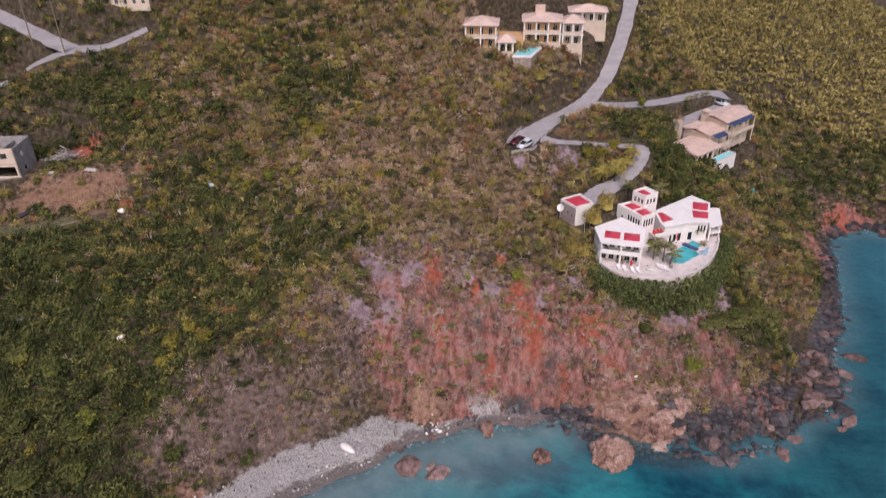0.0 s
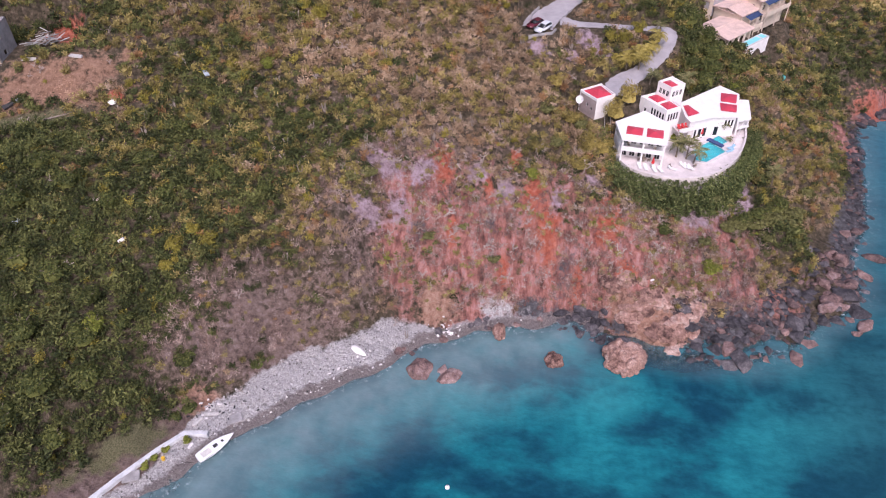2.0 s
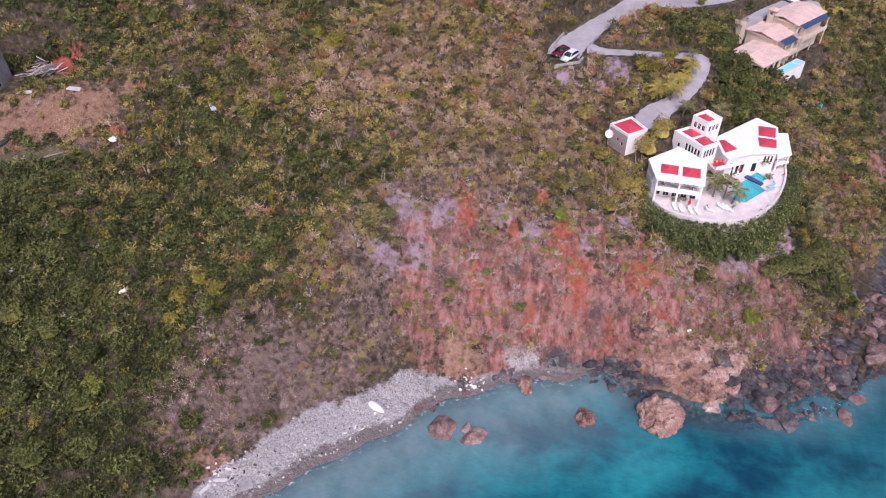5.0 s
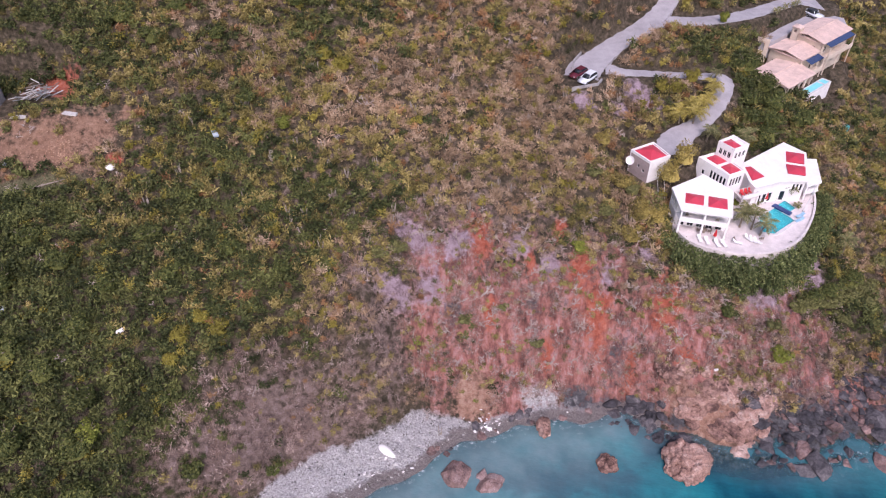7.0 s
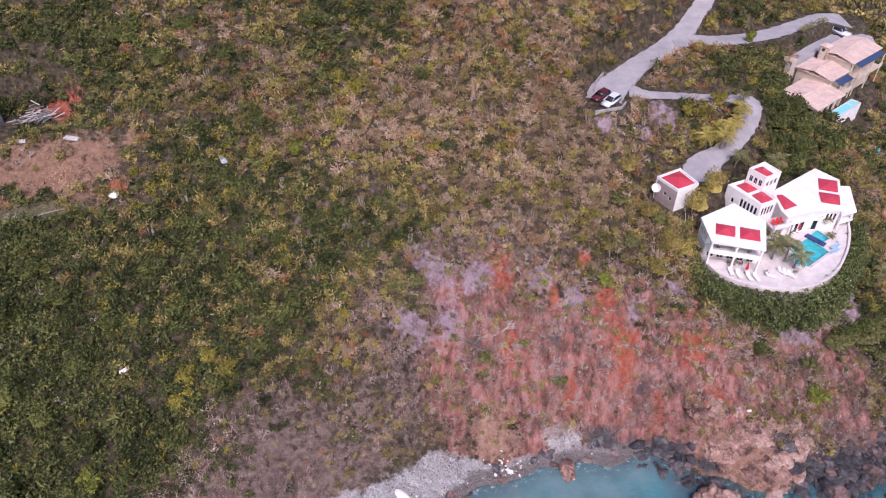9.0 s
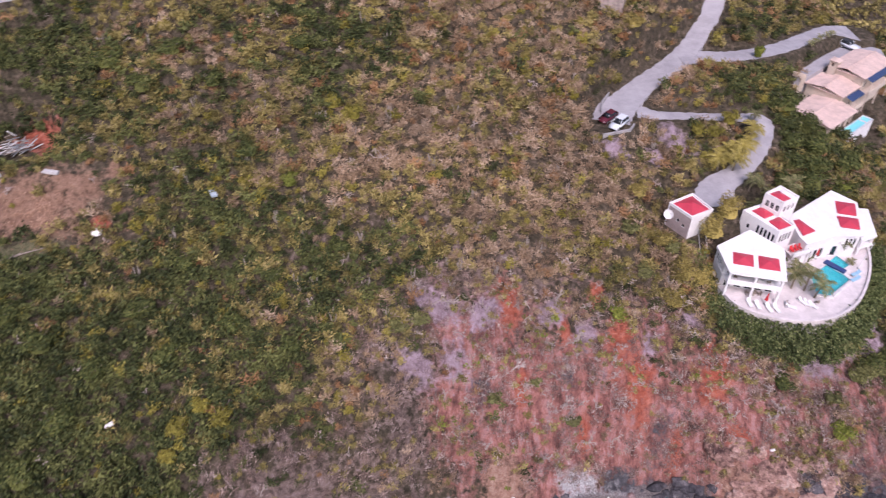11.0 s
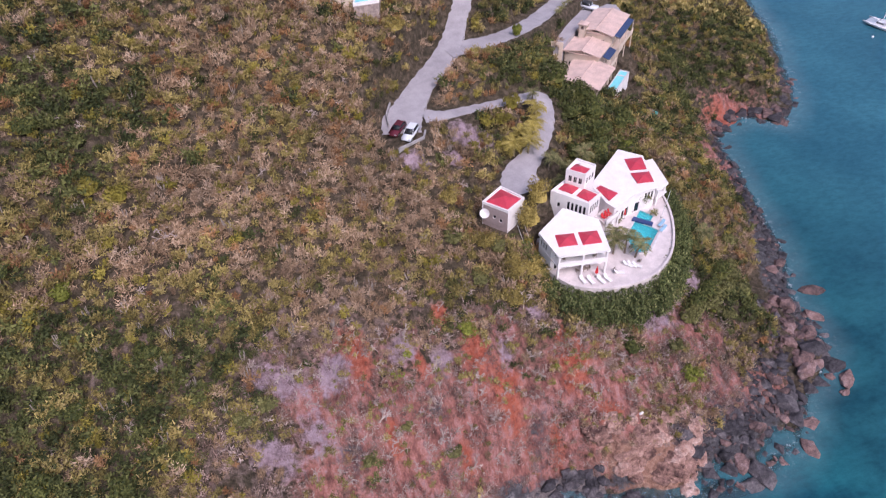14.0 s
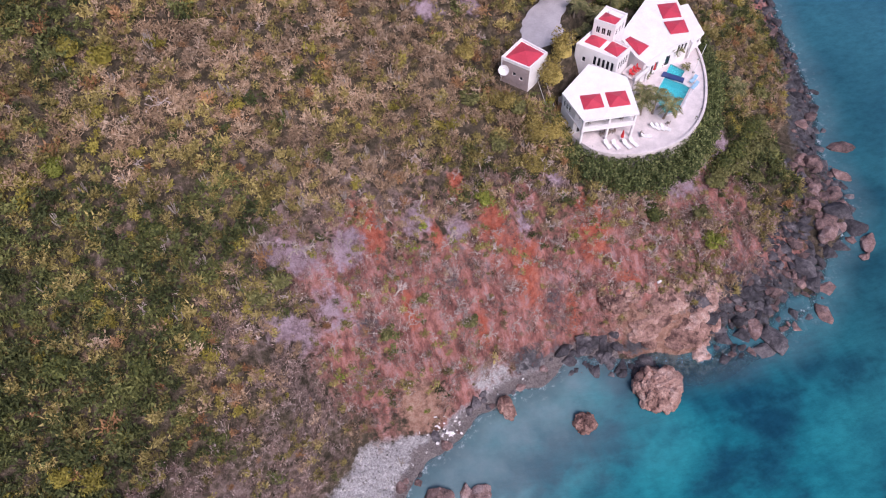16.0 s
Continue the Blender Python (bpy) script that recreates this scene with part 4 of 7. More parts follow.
LOOSE_ROCKS = [boulder_mesh("boulder", 80 + k, M_ROCK, 0.6, 2) for k in range(8)]
for dark, material, label in ((False, M_ROCK, "broken brown rocks along the shore"), (True, M_ROCK_DARK, "dark wet rocks along the waterline")):
    some = np.array([row[:5] for row in loose if row[5] == dark])
    protos = [(c * (1.5, 0.9, 0.9), f) for c, f in map(mesh_arrays, LOOSE_ROCKS)]
    me = island_mesh("shore_rubble", protos, some[:, 0], some[:, 1], some[:, 2], some[:, 3], some[:, 4], np.arange(len(some)) % len(protos))
    me.materials.append(material)
    tagged(new("shore_rubble", me), label, "rocks", kind="stuff")

# shingle and washed-up bits on the beach
rs = np.random.RandomState(8)
px, py = rs.uniform(-62, 14, 9000), rs.uniform(-45, 18, 9000)
pz, pd = terrain(px, py)
ok = (pd > 1.2) & (pd < np.minimum(toe_width(px, py) - 0.3, np.interp(px, [-48, -41], [4.8, 9.5])))
px, py, pz = px[ok], py[ok], pz[ok]
cube = np.array([(-1, -1, -1), (1, -1, -1), (1, 1, -1), (-1, 1, -1), (-0.7, -0.7, 0.8), (0.8, -0.6, 0.7), (0.6, 0.8, 0.8), (-0.8, 0.6, 0.6)], float)
cf = np.array([(0, 1, 5, 4), (1, 2, 6, 5), (2, 3, 7, 6), (3, 0, 4, 7), (4, 5, 6, 7)])
M_PEBBLE = leaves("beach_pebbles", [(0.0, (0.13, 0.12, 0.115)), (0.6, (0.36, 0.34, 0.33)), (0.9, (0.6, 0.58, 0.57)), (1.0, (0.8, 0.79, 0.78))], plants=False)
me = island_mesh("beach_pebbles", [(cube * (1, 0.8, 0.6), cf), (cube * (0.7, 1.2, 0.5), cf)], px, py, pz, rs.choice([0.07, 0.09, 0.12, 0.2], len(px)), rs.uniform(0, 6.3, len(px)), rs.randint(0, 2, len(px)))
me.materials.append(M_PEBBLE)
tagged(new("beach_pebbles", me), "grey and white pebbles on the beach", "pebbles", kind="stuff")


# ---- building kit ----
def box(bm, x0, x1, y0, y1, z0, z1, bevel=0.0):
    r = bmesh.ops.create_cube(bm, size=1.0)
    bmesh.ops.transform(bm, matrix=Matrix.LocRotScale(((x0 + x1) / 2, (y0 + y1) / 2, (z0 + z1) / 2), None, (abs(x1 - x0), abs(y1 - y0), abs(z1 - z0))), verts=r["verts"])
    if bevel:
        edges = {e for v in r["verts"] for e in v.link_edges}
        bmesh.ops.bevel(bm, geom=list(edges), offset=bevel, segments=2, affect="EDGES")
    return r["verts"]


def prism(bm, poly, z0, z1):
    """A solid over a plan outline (counter-clockwise); z1 may be a list, one height per corner."""
    tops = z1 if isinstance(z1, (list, tuple)) else [z1] * len(poly)
    lo = [bm.verts.new((x, y, z0)) for x, y in poly]
    hi = [bm.verts.new((x, y, z)) for (x, y), z in zip(poly, tops)]
    bm.faces.new(hi)
    bm.faces.new(lo[::-1])
    for k in range(len(poly)):
        j = (k + 1) % len(poly)
        bm.faces.new((lo[k], lo[j], hi[j], hi[k]))


def cone(bm, x, y, z0, z1, r0, r1, seg=12):
    r = bmesh.ops.create_cone(bm, cap_ends=True, segments=seg, radius1=r0, radius2=r1, depth=z1 - z0)
    bmesh.ops.translate(bm, verts=r["verts"], vec=(x, y, (z0 + z1) / 2))


def tube(bm, pts, r0, r1=None, seg=6):
    """A tapered round bar along points."""
    r1 = r0 if r1 is None else r1
    rings = []
    pts = [Vector(p) for p in pts]
    for k, p in enumerate(pts):
        way = (pts[min(k + 1, len(pts) - 1)] - pts[max(k - 1, 0)]).normalized()
        side = way.cross(Vector((0.3, 0.2, 1)) if abs(way.z) < 0.9 else Vector((1, 0, 0))).normalized()
        up = side.cross(way)
        rad = r0 + (r1 - r0) * k / max(1, len(pts) - 1)
        rings.append([bm.verts.new(p + side * rad * math.cos(a) + up * rad * math.sin(a)) for a in (2 * math.pi * i / seg for i in range(seg))])
    for a, b in zip(rings, rings[1:]):
        for i in range(seg):
            bm.faces.new((a[i], a[(i + 1) % seg], b[(i + 1) % seg], b[i]))
    bm.faces.new(rings[0][::-1])
    bm.faces.new(rings[-1])


def hip(bm, quad, z, rise, thick=0.12):
    """A low four-sided pyramid roof on a slab."""
    lo = [bm.verts.new((x, y, z)) for x, y in quad]
    hi = [bm.verts.new((x, y, z + thick)) for x, y in quad]
    c = bm.verts.new((sum(p[0] for p in quad) / 4, sum(p[1] for p in quad) / 4, z + thick + rise))
    bm.faces.new(lo[::-1])
    for k in range(4):
        j = (k + 1) % 4
        bm.faces.new((lo[k], lo[j], hi[j], hi[k]))
        bm.faces.new((hi[k], hi[j], c))


def rounded(points, steps=6, closed=False):
    """A smooth line through points."""
    pts = [np.array(p, float) for p in points]
    n, out = len(pts), []
    for k in range(n if closed else n - 1):
        p0, p1, p2, p3 = (pts[i % n] if closed else pts[min(max(i, 0), n - 1)] for i in (k - 1, k, k + 1, k + 2))
        for s in range(steps):
            t = s / steps
            out.append(0.5 * (2 * p1 + (p2 - p0) * t + (2 * p0 - 5 * p1 + 4 * p2 - p3) * t * t + (3 * p1 - p0 - 3 * p2 + p3) * t**3))
    if not closed:
        out.append(pts[-1])
    return out


def ccw(poly):
    area = sum(a[0] * b[1] - b[0] * a[1] for a, b in zip(poly, poly[1:] + poly[:1]))
    return list(poly) if area > 0 else list(poly)[::-1]


M_WHITE = plain("white_plaster", (0.80, 0.76, 0.75), 0.6, vary=0.07, scale=0.6, grain=8, relief=0.06)
M_PINKWALL = plain("grey_pink_plaster", (0.38, 0.30, 0.29), 0.8, vary=0.14, scale=0.7, grain=8)
M_RED = plain("red_metal_roof", (0.50, 0.045, 0.075), 0.45, vary=0.10, scale=0.8, grain=6, relief=0.05)
M_DARK = plain("dark_recess", (0.035, 0.033, 0.035), 0.6, vary=0.2)
M_DECK = plain("pale_stone_paving", (0.66, 0.585, 0.57), 0.7, vary=0.14, scale=0.5, grain=5)
M_COPING = plain("coping_stone", (0.63, 0.60, 0.60), 0.6, vary=0.1)
M_POOLTILE = plain("pool_tiles", (0.22, 0.66, 0.70), 0.3, vary=0.08)
M_NAVY = plain("navy_tiles", (0.03, 0.05, 0.16), 0.3, vary=0.1)
M_CONCRETE = plain("road_concrete", (0.36, 0.335, 0.35), 0.85, vary=0.13, scale=0.35, grain=4)
M_GREYCONC = plain("raw_concrete", (0.33, 0.31, 0.31), 0.9, vary=0.2, scale=0.7, grain=5)
M_TANROOF = plain("tan_roof_tiles", (0.62, 0.46, 0.40), 0.75, vary=0.14, scale=0.5, grain=3)
M_CREAM = plain("cream_plaster", (0.62, 0.51, 0.42), 0.75, vary=0.1, scale=0.5, grain=6)
M_STONEWALL = plain("rubble_stone_wall", (0.34, 0.27, 0.24), 0.9, vary=0.3, scale=1.6, grain=5, relief=0.5)
M_SOLAR = plain("solar_panel_glass", (0.045, 0.065, 0.14), 0.2, vary=0.1)
M_WOOD = plain("grey_timber", (0.26, 0.21, 0.17), 0.8, vary=0.25, scale=3)
M_PALE = plain("bleached_timber", (0.55, 0.52, 0.50), 0.8, vary=0.15, scale=3)
M_REDCLOTH = plain("red_canvas", (0.55, 0.03, 0.035), 0.8)
M_BLUECLOTH = plain("pale_blue_canvas", (0.30, 0.48, 0.62), 0.8)
M_TEAL = plain("teal_canvas", (0.09, 0.36, 0.34), 0.7)
M_RUBBER = plain("black_rubber", (0.02, 0.02, 0.02), 0.8)
M_METAL = plain("galvanised_metal", (0.45, 0.46, 0.47), 0.4, 0.7)
M_CARWHITE = plain("silver_white_car_paint", (0.66, 0.68, 0.72), 0.25, vary=0.03)
M_CARRED = plain("maroon_car_paint", (0.10, 0.018, 0.028), 0.25, vary=0.05)
M_GEL = plain("white_gelcoat", (0.80, 0.80, 0.82), 0.35, vary=0.06)
M_WARM = plain("ochre_plaster", (0.60, 0.36, 0.18), 0.7, vary=0.1)
M_YELLOWP = plain("yellow_plastic", (0.75, 0.45, 0.03), 0.5)
M_TANK = plain("blue_grey_sheet_metal", (0.42, 0.47, 0.52), 0.5, vary=0.15)
M_SLAT = plain("white_slats", (0.78, 0.76, 0.76), 0.6)


def glass_material(name, color, rough=0.06):
    m, n, b = mat(name, rough)
    b.inputs["Base Color"].default_value = (*color, 1)
    b.inputs["IOR"].default_value = 1.5
    bump(n, b, tex_noise(n, 0.8, 2), 0.03, 0.05)
    return m


M_GLASS = glass_material("dark_window_glass", (0.018, 0.02, 0.024))


def pool_water():
    m, n, b = mat("pool_water", 0.05)
    b.inputs["Base Color"].default_value = (0.10, 0.50, 0.55, 1)
    bump(n, b, tex_noise(n, 1.5, 3), 0.1, 0.05)
    tr = n.nodes.new("ShaderNodeBsdfTransparent")
    tr.inputs[0].default_value = (0.55, 0.93, 0.95, 1)
    ms = n.nodes.new("ShaderNodeMixShader")
    ms.inputs[0].default_value = 0.4
    n.links.new(tr.outputs[0], ms.inputs[1])
    n.links.new(b.outputs[0], ms.inputs[2])
    n.links.new(ms.outputs[0], n.nodes["Material Output"].inputs["Surface"])
    return m


M_POOL = pool_water()


def wall(parent, p0, p1, z0, z1, openings=(), thick=0.25, material=None, name="wall", glazed=True, bars=1, label=""):
    """A wall from p0 to p1 (outside on the right), with openings (u0, u1, z0, z1) that go through it and hold windows."""
    p0, p1 = Vector((*p0, 0)), Vector((*p1, 0))
    length = (p1 - p0).length
    ang = math.atan2(p1.y - p0.y, p1.x - p0.x)
    us = sorted({0.0, length, *(o[0] for o in openings), *(o[1] for o in openings)})
    zs = sorted({z0, z1, *(o[2] for o in openings), *(o[3] for o in openings)})
    bm = bmesh.new()
    solid = [[not any(o[0] <= (a + b) / 2 <= o[1] and o[2] <= (c + d) / 2 <= o[3] for o in openings) for c, d in zip(zs, zs[1:])] for a, b in zip(us, us[1:])]
    made = {}

    def corner(i, j, back):
        if (i, j, back) not in made:
            made[i, j, back] = bm.verts.new((us[i], thick * back, zs[j]))
        return made[i, j, back]

    nu, nz = len(us) - 1, len(zs) - 1
    for i in range(nu):
        for j in range(nz):
            if not solid[i][j]:
                continue
            ring = ((i, j), (i + 1, j), (i + 1, j + 1), (i, j + 1))
            bm.faces.new([corner(*c, 0) for c in ring])
            bm.faces.new([corner(*c, 1) for c in ring[::-1]])
            beside = ((i, j - 1), (i + 1, j), (i, j + 1), (i - 1, j))
            for k, (a, b) in enumerate(beside):
                if not (0 <= a < nu and 0 <= b < nz and solid[a][b]):
                    p, q = ring[k], ring[(k + 1) % 4]
                    bm.faces.new((corner(*q, 0), corner(*p, 0), corner(*p, 1), corner(*q, 1)))
    m = Matrix.Translation(p0) @ Matrix.Rotation(ang, 4, "Z")
    bmesh.ops.transform(bm, matrix=m, verts=bm.verts)
    ob = part(name, bm, material or M_WHITE, parent, label)
    if glazed:
        for u0, u1, w0, w1 in openings:
            bm = bmesh.new()
            t = 0.06
            for a, b, c, d in ((u0, u0 + t, w0, w1), (u1 - t, u1, w0, w1), (u0 + t, u1 - t, w0, w0 + t), (u0 + t, u1 - t, w1 - t, w1)):
                box(bm, a, b, 0.08, 0.16, c, d)
            for k in range(bars):
                c = u0 + (u1 - u0) * (k + 1) / (bars + 1)
                box(bm, c - 0.025, c + 0.025, 0.09, 0.15, w0 + t, w1 - t)
            bmesh.ops.transform(bm, matrix=m, verts=bm.verts)
            win = part("window", bm, M_WHITE, parent)
            bm = bmesh.new()
            box(bm, u0 + t, u1 - t, 0.11, 0.13, w0 + t, w1 - t)
            bmesh.ops.transform(bm, matrix=m, verts=bm.verts)
            part("pane", bm, M_GLASS, win)
    return ob


def slab(parent, poly, z0, z1, material, name="roof", label=""):
    bm = bmesh.new()
    prism(bm, ccw([tuple(p) for p in poly]), z0, z1)
    return part(name, bm, material, parent, label)


def parapet(parent, poly, z0, z1, thick=0.22, material=None):
    """A low rim round a roof, one mesh."""
    poly = ccw([tuple(p) for p in poly])
    cx, cy = sum(p[0] for p in poly) / len(poly), sum(p[1] for p in poly) / len(poly)
    bm = bmesh.new()
    n = len(poly)
    inner = []
    for x, y in poly:
        v = Vector((cx - x, cy - y)).normalized() * thick * 1.25
        inner.append((x + v.x, y + v.y))
    ring = [[bm.verts.new((x, y, z)) for x, y in p] for p, z in ((poly, z0), (poly, z1), (inner, z1), (inner, z0))]
    for a, b in zip(ring, ring[1:] + ring[:1]):
        for k in range(n):
            j = (k + 1) % n
            bm.faces.new((a[k], a[j], b[j], b[k]))
    bmesh.ops.recalc_face_normals(bm, faces=bm.faces)
    return part("parapet", bm, material or M_WHITE, parent)


def red_roof(parent, quad, z, rise=0.45):
    bm = bmesh.new()
    hip(bm, ccw([tuple(p) for p in quad]), z, rise)
    return part("red_roof_panel", bm, M_RED, parent, "low hipped red metal roof panel")


def post(parent, x, y, z0, z1, w=0.3, material=None):
    bm = bmesh.new()
    box(bm, x - w / 2, x + w / 2, y - w / 2, y + w / 2, z0, z1, 0.02)
    return part("post", bm, material or M_WHITE, parent)


def spaced(length, n, width, z0, z1, lo=0.4, hi=None):
    hi = length - 0.4 if hi is None else hi
    pitch = (hi - lo) / n
    return [(lo + pitch * (k + 0.5) - width / 2, lo + pitch * (k + 0.5) + width / 2, z0, z1) for k in range(n)]


def dist(a, b):
    return math.hypot(b[0] - a[0], b[1] - a[1])


# ---- white villa with red roof panels ----
villa = thing("villa", pose(0, 0, 0), "white plastered villa with red roof panels above the cliff", "house")
TZ0 = TERRACE_Z
# west wing: two storeys, open porch and balcony towards the sea
FL, FR, RB, AP, LF = (31.4, 42.7), (39.9, 41.4), (41.4, 48.9), (36.8, 53.2), (30.6, 48.9)
FLi, FRi = (31.2, 45.2), (40.4, 43.9)
wl = dist(FLi, FRi)
for z0, z1 in ((22.0, 24.75), (24.95, 27.2)):
    doors = spaced(wl, 5, 1.15, z0 + (0.05 if z0 < 23 else 0.1), z0 + 2.1)
    wall(villa, FLi, FRi, z0, z1, doors, label="white wall with glazed doors")
side = dist(LF, FLi)
wall(villa, LF, FLi, 20.0, 24.75, [(0.35 + 0.75 * k, 0.85 + 0.75 * k, 22.2, 23.3) for k in range(3)])
wall(villa, LF, FLi, 24.95, 27.2, [(0.35 + 0.75 * k, 0.85 + 0.75 * k, 25.3, 26.6) for k in range(3)])
wall(villa, FRi, RB, 21.8, 24.75, [(1.0, 2.2, 22.1, 24.1)])
wall(villa, FRi, RB, 24.95, 27.2, [(0.8, 1.6, 25.5, 26.6), (2.6, 3.4, 25.5, 26.6)])
wall(villa, RB, AP, 21.8, 27.2, [(1.5, 2.3, 25.4, 26.5)])
wall(villa, AP, LF, 20.0, 27.2, [(1.5, 2.4, 25.3, 26.5), (4.6, 5.5, 25.3, 26.5)])
slab(villa, [FL, FR, RB, AP, LF], 24.75, 24.95, M_WHITE, "floor_slab")
slab(villa, [(FL[0] - 0.15, FL[1] - 0.2), (FR[0] + 0.15, FR[1] - 0.2), (RB[0] + 0.2, RB[1]), (AP[0], AP[1] + 0.2), (LF[0] - 0.25, LF[1])], 27.2, [27.5, 27.5, 27.75, 28.0, 27.75], M_WHITE)
for q in ([(32.7, 47.6), (36.0, 47.0), (35.4, 44.1), (32.2, 44.6)], [(36.7, 47.0), (40.0, 46.3), (39.5, 43.3), (36.2, 43.8)]):
    red_roof(villa, q, 27.58)
for t in (0.02, 0.5, 0.98):
    post(villa, FL[0] + (FR[0] - FL[0]) * t, FL[1] + (FR[1] - FL[1]) * t + 0.2, 22.0, 27.2, 0.34)
bm = bmesh.new()
for a, b in ((FL, FR),):
    v = Vector((b[0] - a[0], b[1] - a[1], 0))
    m = Matrix.Translation((a[0], a[1] + 0.06, 0)) @ Matrix.Rotation(math.atan2(v.y, v.x), 4, "Z")
    vs = box(bm, 0.2, v.length - 0.2, 0, 0.14, 24.95, 25.75)
    bmesh.ops.transform(bm, matrix=m, verts=bm.verts)
part("balcony_railing", bm, M_WHITE, villa)
# stair tower and middle block
T = [(42.6, 60.9), (39.4, 58.5), (41.9, 55.8), (45.0, 57.9)]
for k in range(4):
    a, b = T[k], T[(k + 1) % 4]
    ops = spaced(dist(a, b), 3, 0.7, 29.9, 31.2) if k in (1, 2) else ()
    wall(villa, a, b, 22, 31.8, ops)
slab(villa, T, 31.8, 32.0, M_WHITE)
parapet(villa, T, 32.0, 32.4)
red_roof(villa, [(40.2, 58.6), (42.0, 59.7), (43.6, 57.4), (41.6, 56.1)], 32.0, 0.5)
bm = bmesh.new()
box(bm, 41.9, 42.6, 58.6, 58.9, 32.75, 32.95)
part("roof_vent", bm, M_WHITE, villa)
MB = [(39.9, 59.4), (36.1, 57.2), (40.9, 51.5), (44.2, 53.6)]
for k in range(4):
    a, b = MB[k], MB[(k + 1) % 4]
    n = {1: 5, 2: 4}.get(k, 0)
    ops = [(u0, u1, 26.4, 28.2) for u0, u1, *_ in spaced(dist(a, b), n, 0.55, 0, 0, 3.2 if k == 1 else 0.6)] if n else []
    if k == 1:
        ops.append((1.4, 2.0, 26.3, 27.3))
    wall(villa, a, b, 22, 28.8, ops, bars=0)
slab(villa, MB, 28.8, 29.0, M_WHITE)
parapet(villa, MB, 29.0, 29.35)
red_roof(villa, [(37.7, 57.4), (39.9, 58.8), (41.5, 56.6), (39.4, 55.3)], 29.02, 0.4)
red_roof(villa, [(39.9, 54.6), (42.0, 56.0), (43.5, 53.7), (41.2, 52.4)], 29.02, 0.4)
# upper patio between the blocks, with its railing and potted plants
PT = [(43.1, 52.8), (44.1, 50.1), (47.4, 51.7), (46.2, 54.6)]
slab(villa, PT, 24.6, 24.85, M_DECK, "patio_slab")
for x, y in PT[1:3]:
    post(villa, x + 0.1, y + 0.3, 22, 24.6, 0.25)
bm = bmesh.new()
for a, b in (((44.1, 50.1), (47.4, 51.7)), ((47.4, 51.7), (46.2, 54.6))):
    v = Vector((b[0] - a[0], b[1] - a[1], 0))
    vs = box(bm, 0, v.length, 0.02, 0.16, 24.85, 25.7)
    bmesh.ops.transform(bm, matrix=Matrix.Translation((*a, 0)) @ Matrix.Rotation(math.atan2(v.y, v.x), 4, "Z"), verts=vs)
part("patio_railing", bm, M_WHITE, villa)
# east wing: long pointed roof and a lower porch roof at its end
RE = [(45.2, 58.6), (45.6, 53.6), (46.3, 51.8), (51.2, 54.2), (56.4, 54.9), (58.3, 63.9), (54.9, 66.8)]
for k in range(len(RE)):
    a, b = RE[k], RE[(k + 1) % len(RE)]
    L = dist(a, b)
    ops = []
    if k == 2:
        ops = spaced(L, 3, 0.9, 22.1, 24.3, 1.2)
    elif k == 3:
        ops = [(1.0, 2.0, 22.1, 24.3), (3.0, 3.5, 24.3, 25.9), (3.7, 4.2, 24.3, 25.9), (4.4, 4.9, 24.3, 25.9)]
    elif k == 4:
        ops = [(1.5, 3.2, 22.1, 24.4), (5, 6.7, 22.1, 24.4)]
    wall(villa, a, b, 21.8, 26.7, ops, bars=0)
slab(villa, [(45.0, 58.9), (45.4, 53.5), (46.3, 51.4), (51.3, 53.8), (56.7, 54.5), (58.6, 64.0), (54.9, 67.2)], 26.7, [27.1, 27.0, 26.9, 26.95, 26.95, 27.1, 27.3], M_WHITE)
red_roof(villa, [(45.5, 57.6), (46.6, 58.0), (48.5, 54.9), (46.0, 53.4)], 27.12, 0.35)
red_roof(villa, [(54.6, 64.0), (58.0, 63.4), (57.1, 59.8), (53.9, 60.4)], 27.12, 0.4)
red_roof(villa, [(53.6, 59.5), (57.1, 58.9), (56.4, 55.9), (53.3, 56.4)], 27.12, 0.4)
PO = [(56.7, 54.5), (59.9, 56.1), (61.0, 64.0), (58.6, 64.0)]
slab(villa, PO, 25.4, 25.75, M_WHITE, "porch_roof")
slab(villa, PO, 22.02, 22.12, M_DECK, "porch_floor")
slab(villa, PO, 23.55, 23.7, M_WHITE, "porch_slab")
for x, y in ((57.1, 55.0), (59.6, 56.5), (60.2, 60.0), (60.6, 63.6)):
    post(villa, x, y, 21.0, 25.4, 0.28)

# ---- garage ----
garage = thing("garage", pose(0, 0, 0), "small flat garage with red hipped roof and satellite dish", "garage")
G = [(27.7, 60.4), (23.1, 57.3), (26.4, 53.3), (30.5, 55.9)]
for k in range(4):
    a, b = G[k], G[(k + 1) % 4]
    ops = [(2.2, 2.8, 27.4, 28.1), (3.5, 4.1, 27.0, 27.7)] if k == 1 else ()
    # the south-west wall is darker grey-pink, the other three are white
    wall(garage, a, b, 23.8, 29.7, ops, material=M_PINKWALL if k == 1 else M_WHITE, bars=0)
slab(garage, G, 29.7, 29.9, M_WHITE)
parapet(garage, G, 29.9, 30.25, 0.28)
red_roof(garage, [(23.75, 57.2), (27.5, 59.75), (29.9, 55.9), (26.5, 53.95)], 29.92, 0.8)
bm = bmesh.new()
for k in range(4):
    ring = bmesh.ops.create_cone(bm, cap_ends=False, segments=20, radius1=0.22 * k + 0.01, radius2=0.22 * (k + 1), depth=0.06 + 0.02 * k)
    bmesh.ops.translate(bm, verts=ring["verts"], vec=(0, 0, 0.04 * k * (k + 1) / 2))
bmesh.ops.remove_doubles(bm, verts=bm.verts, dist=0.03)
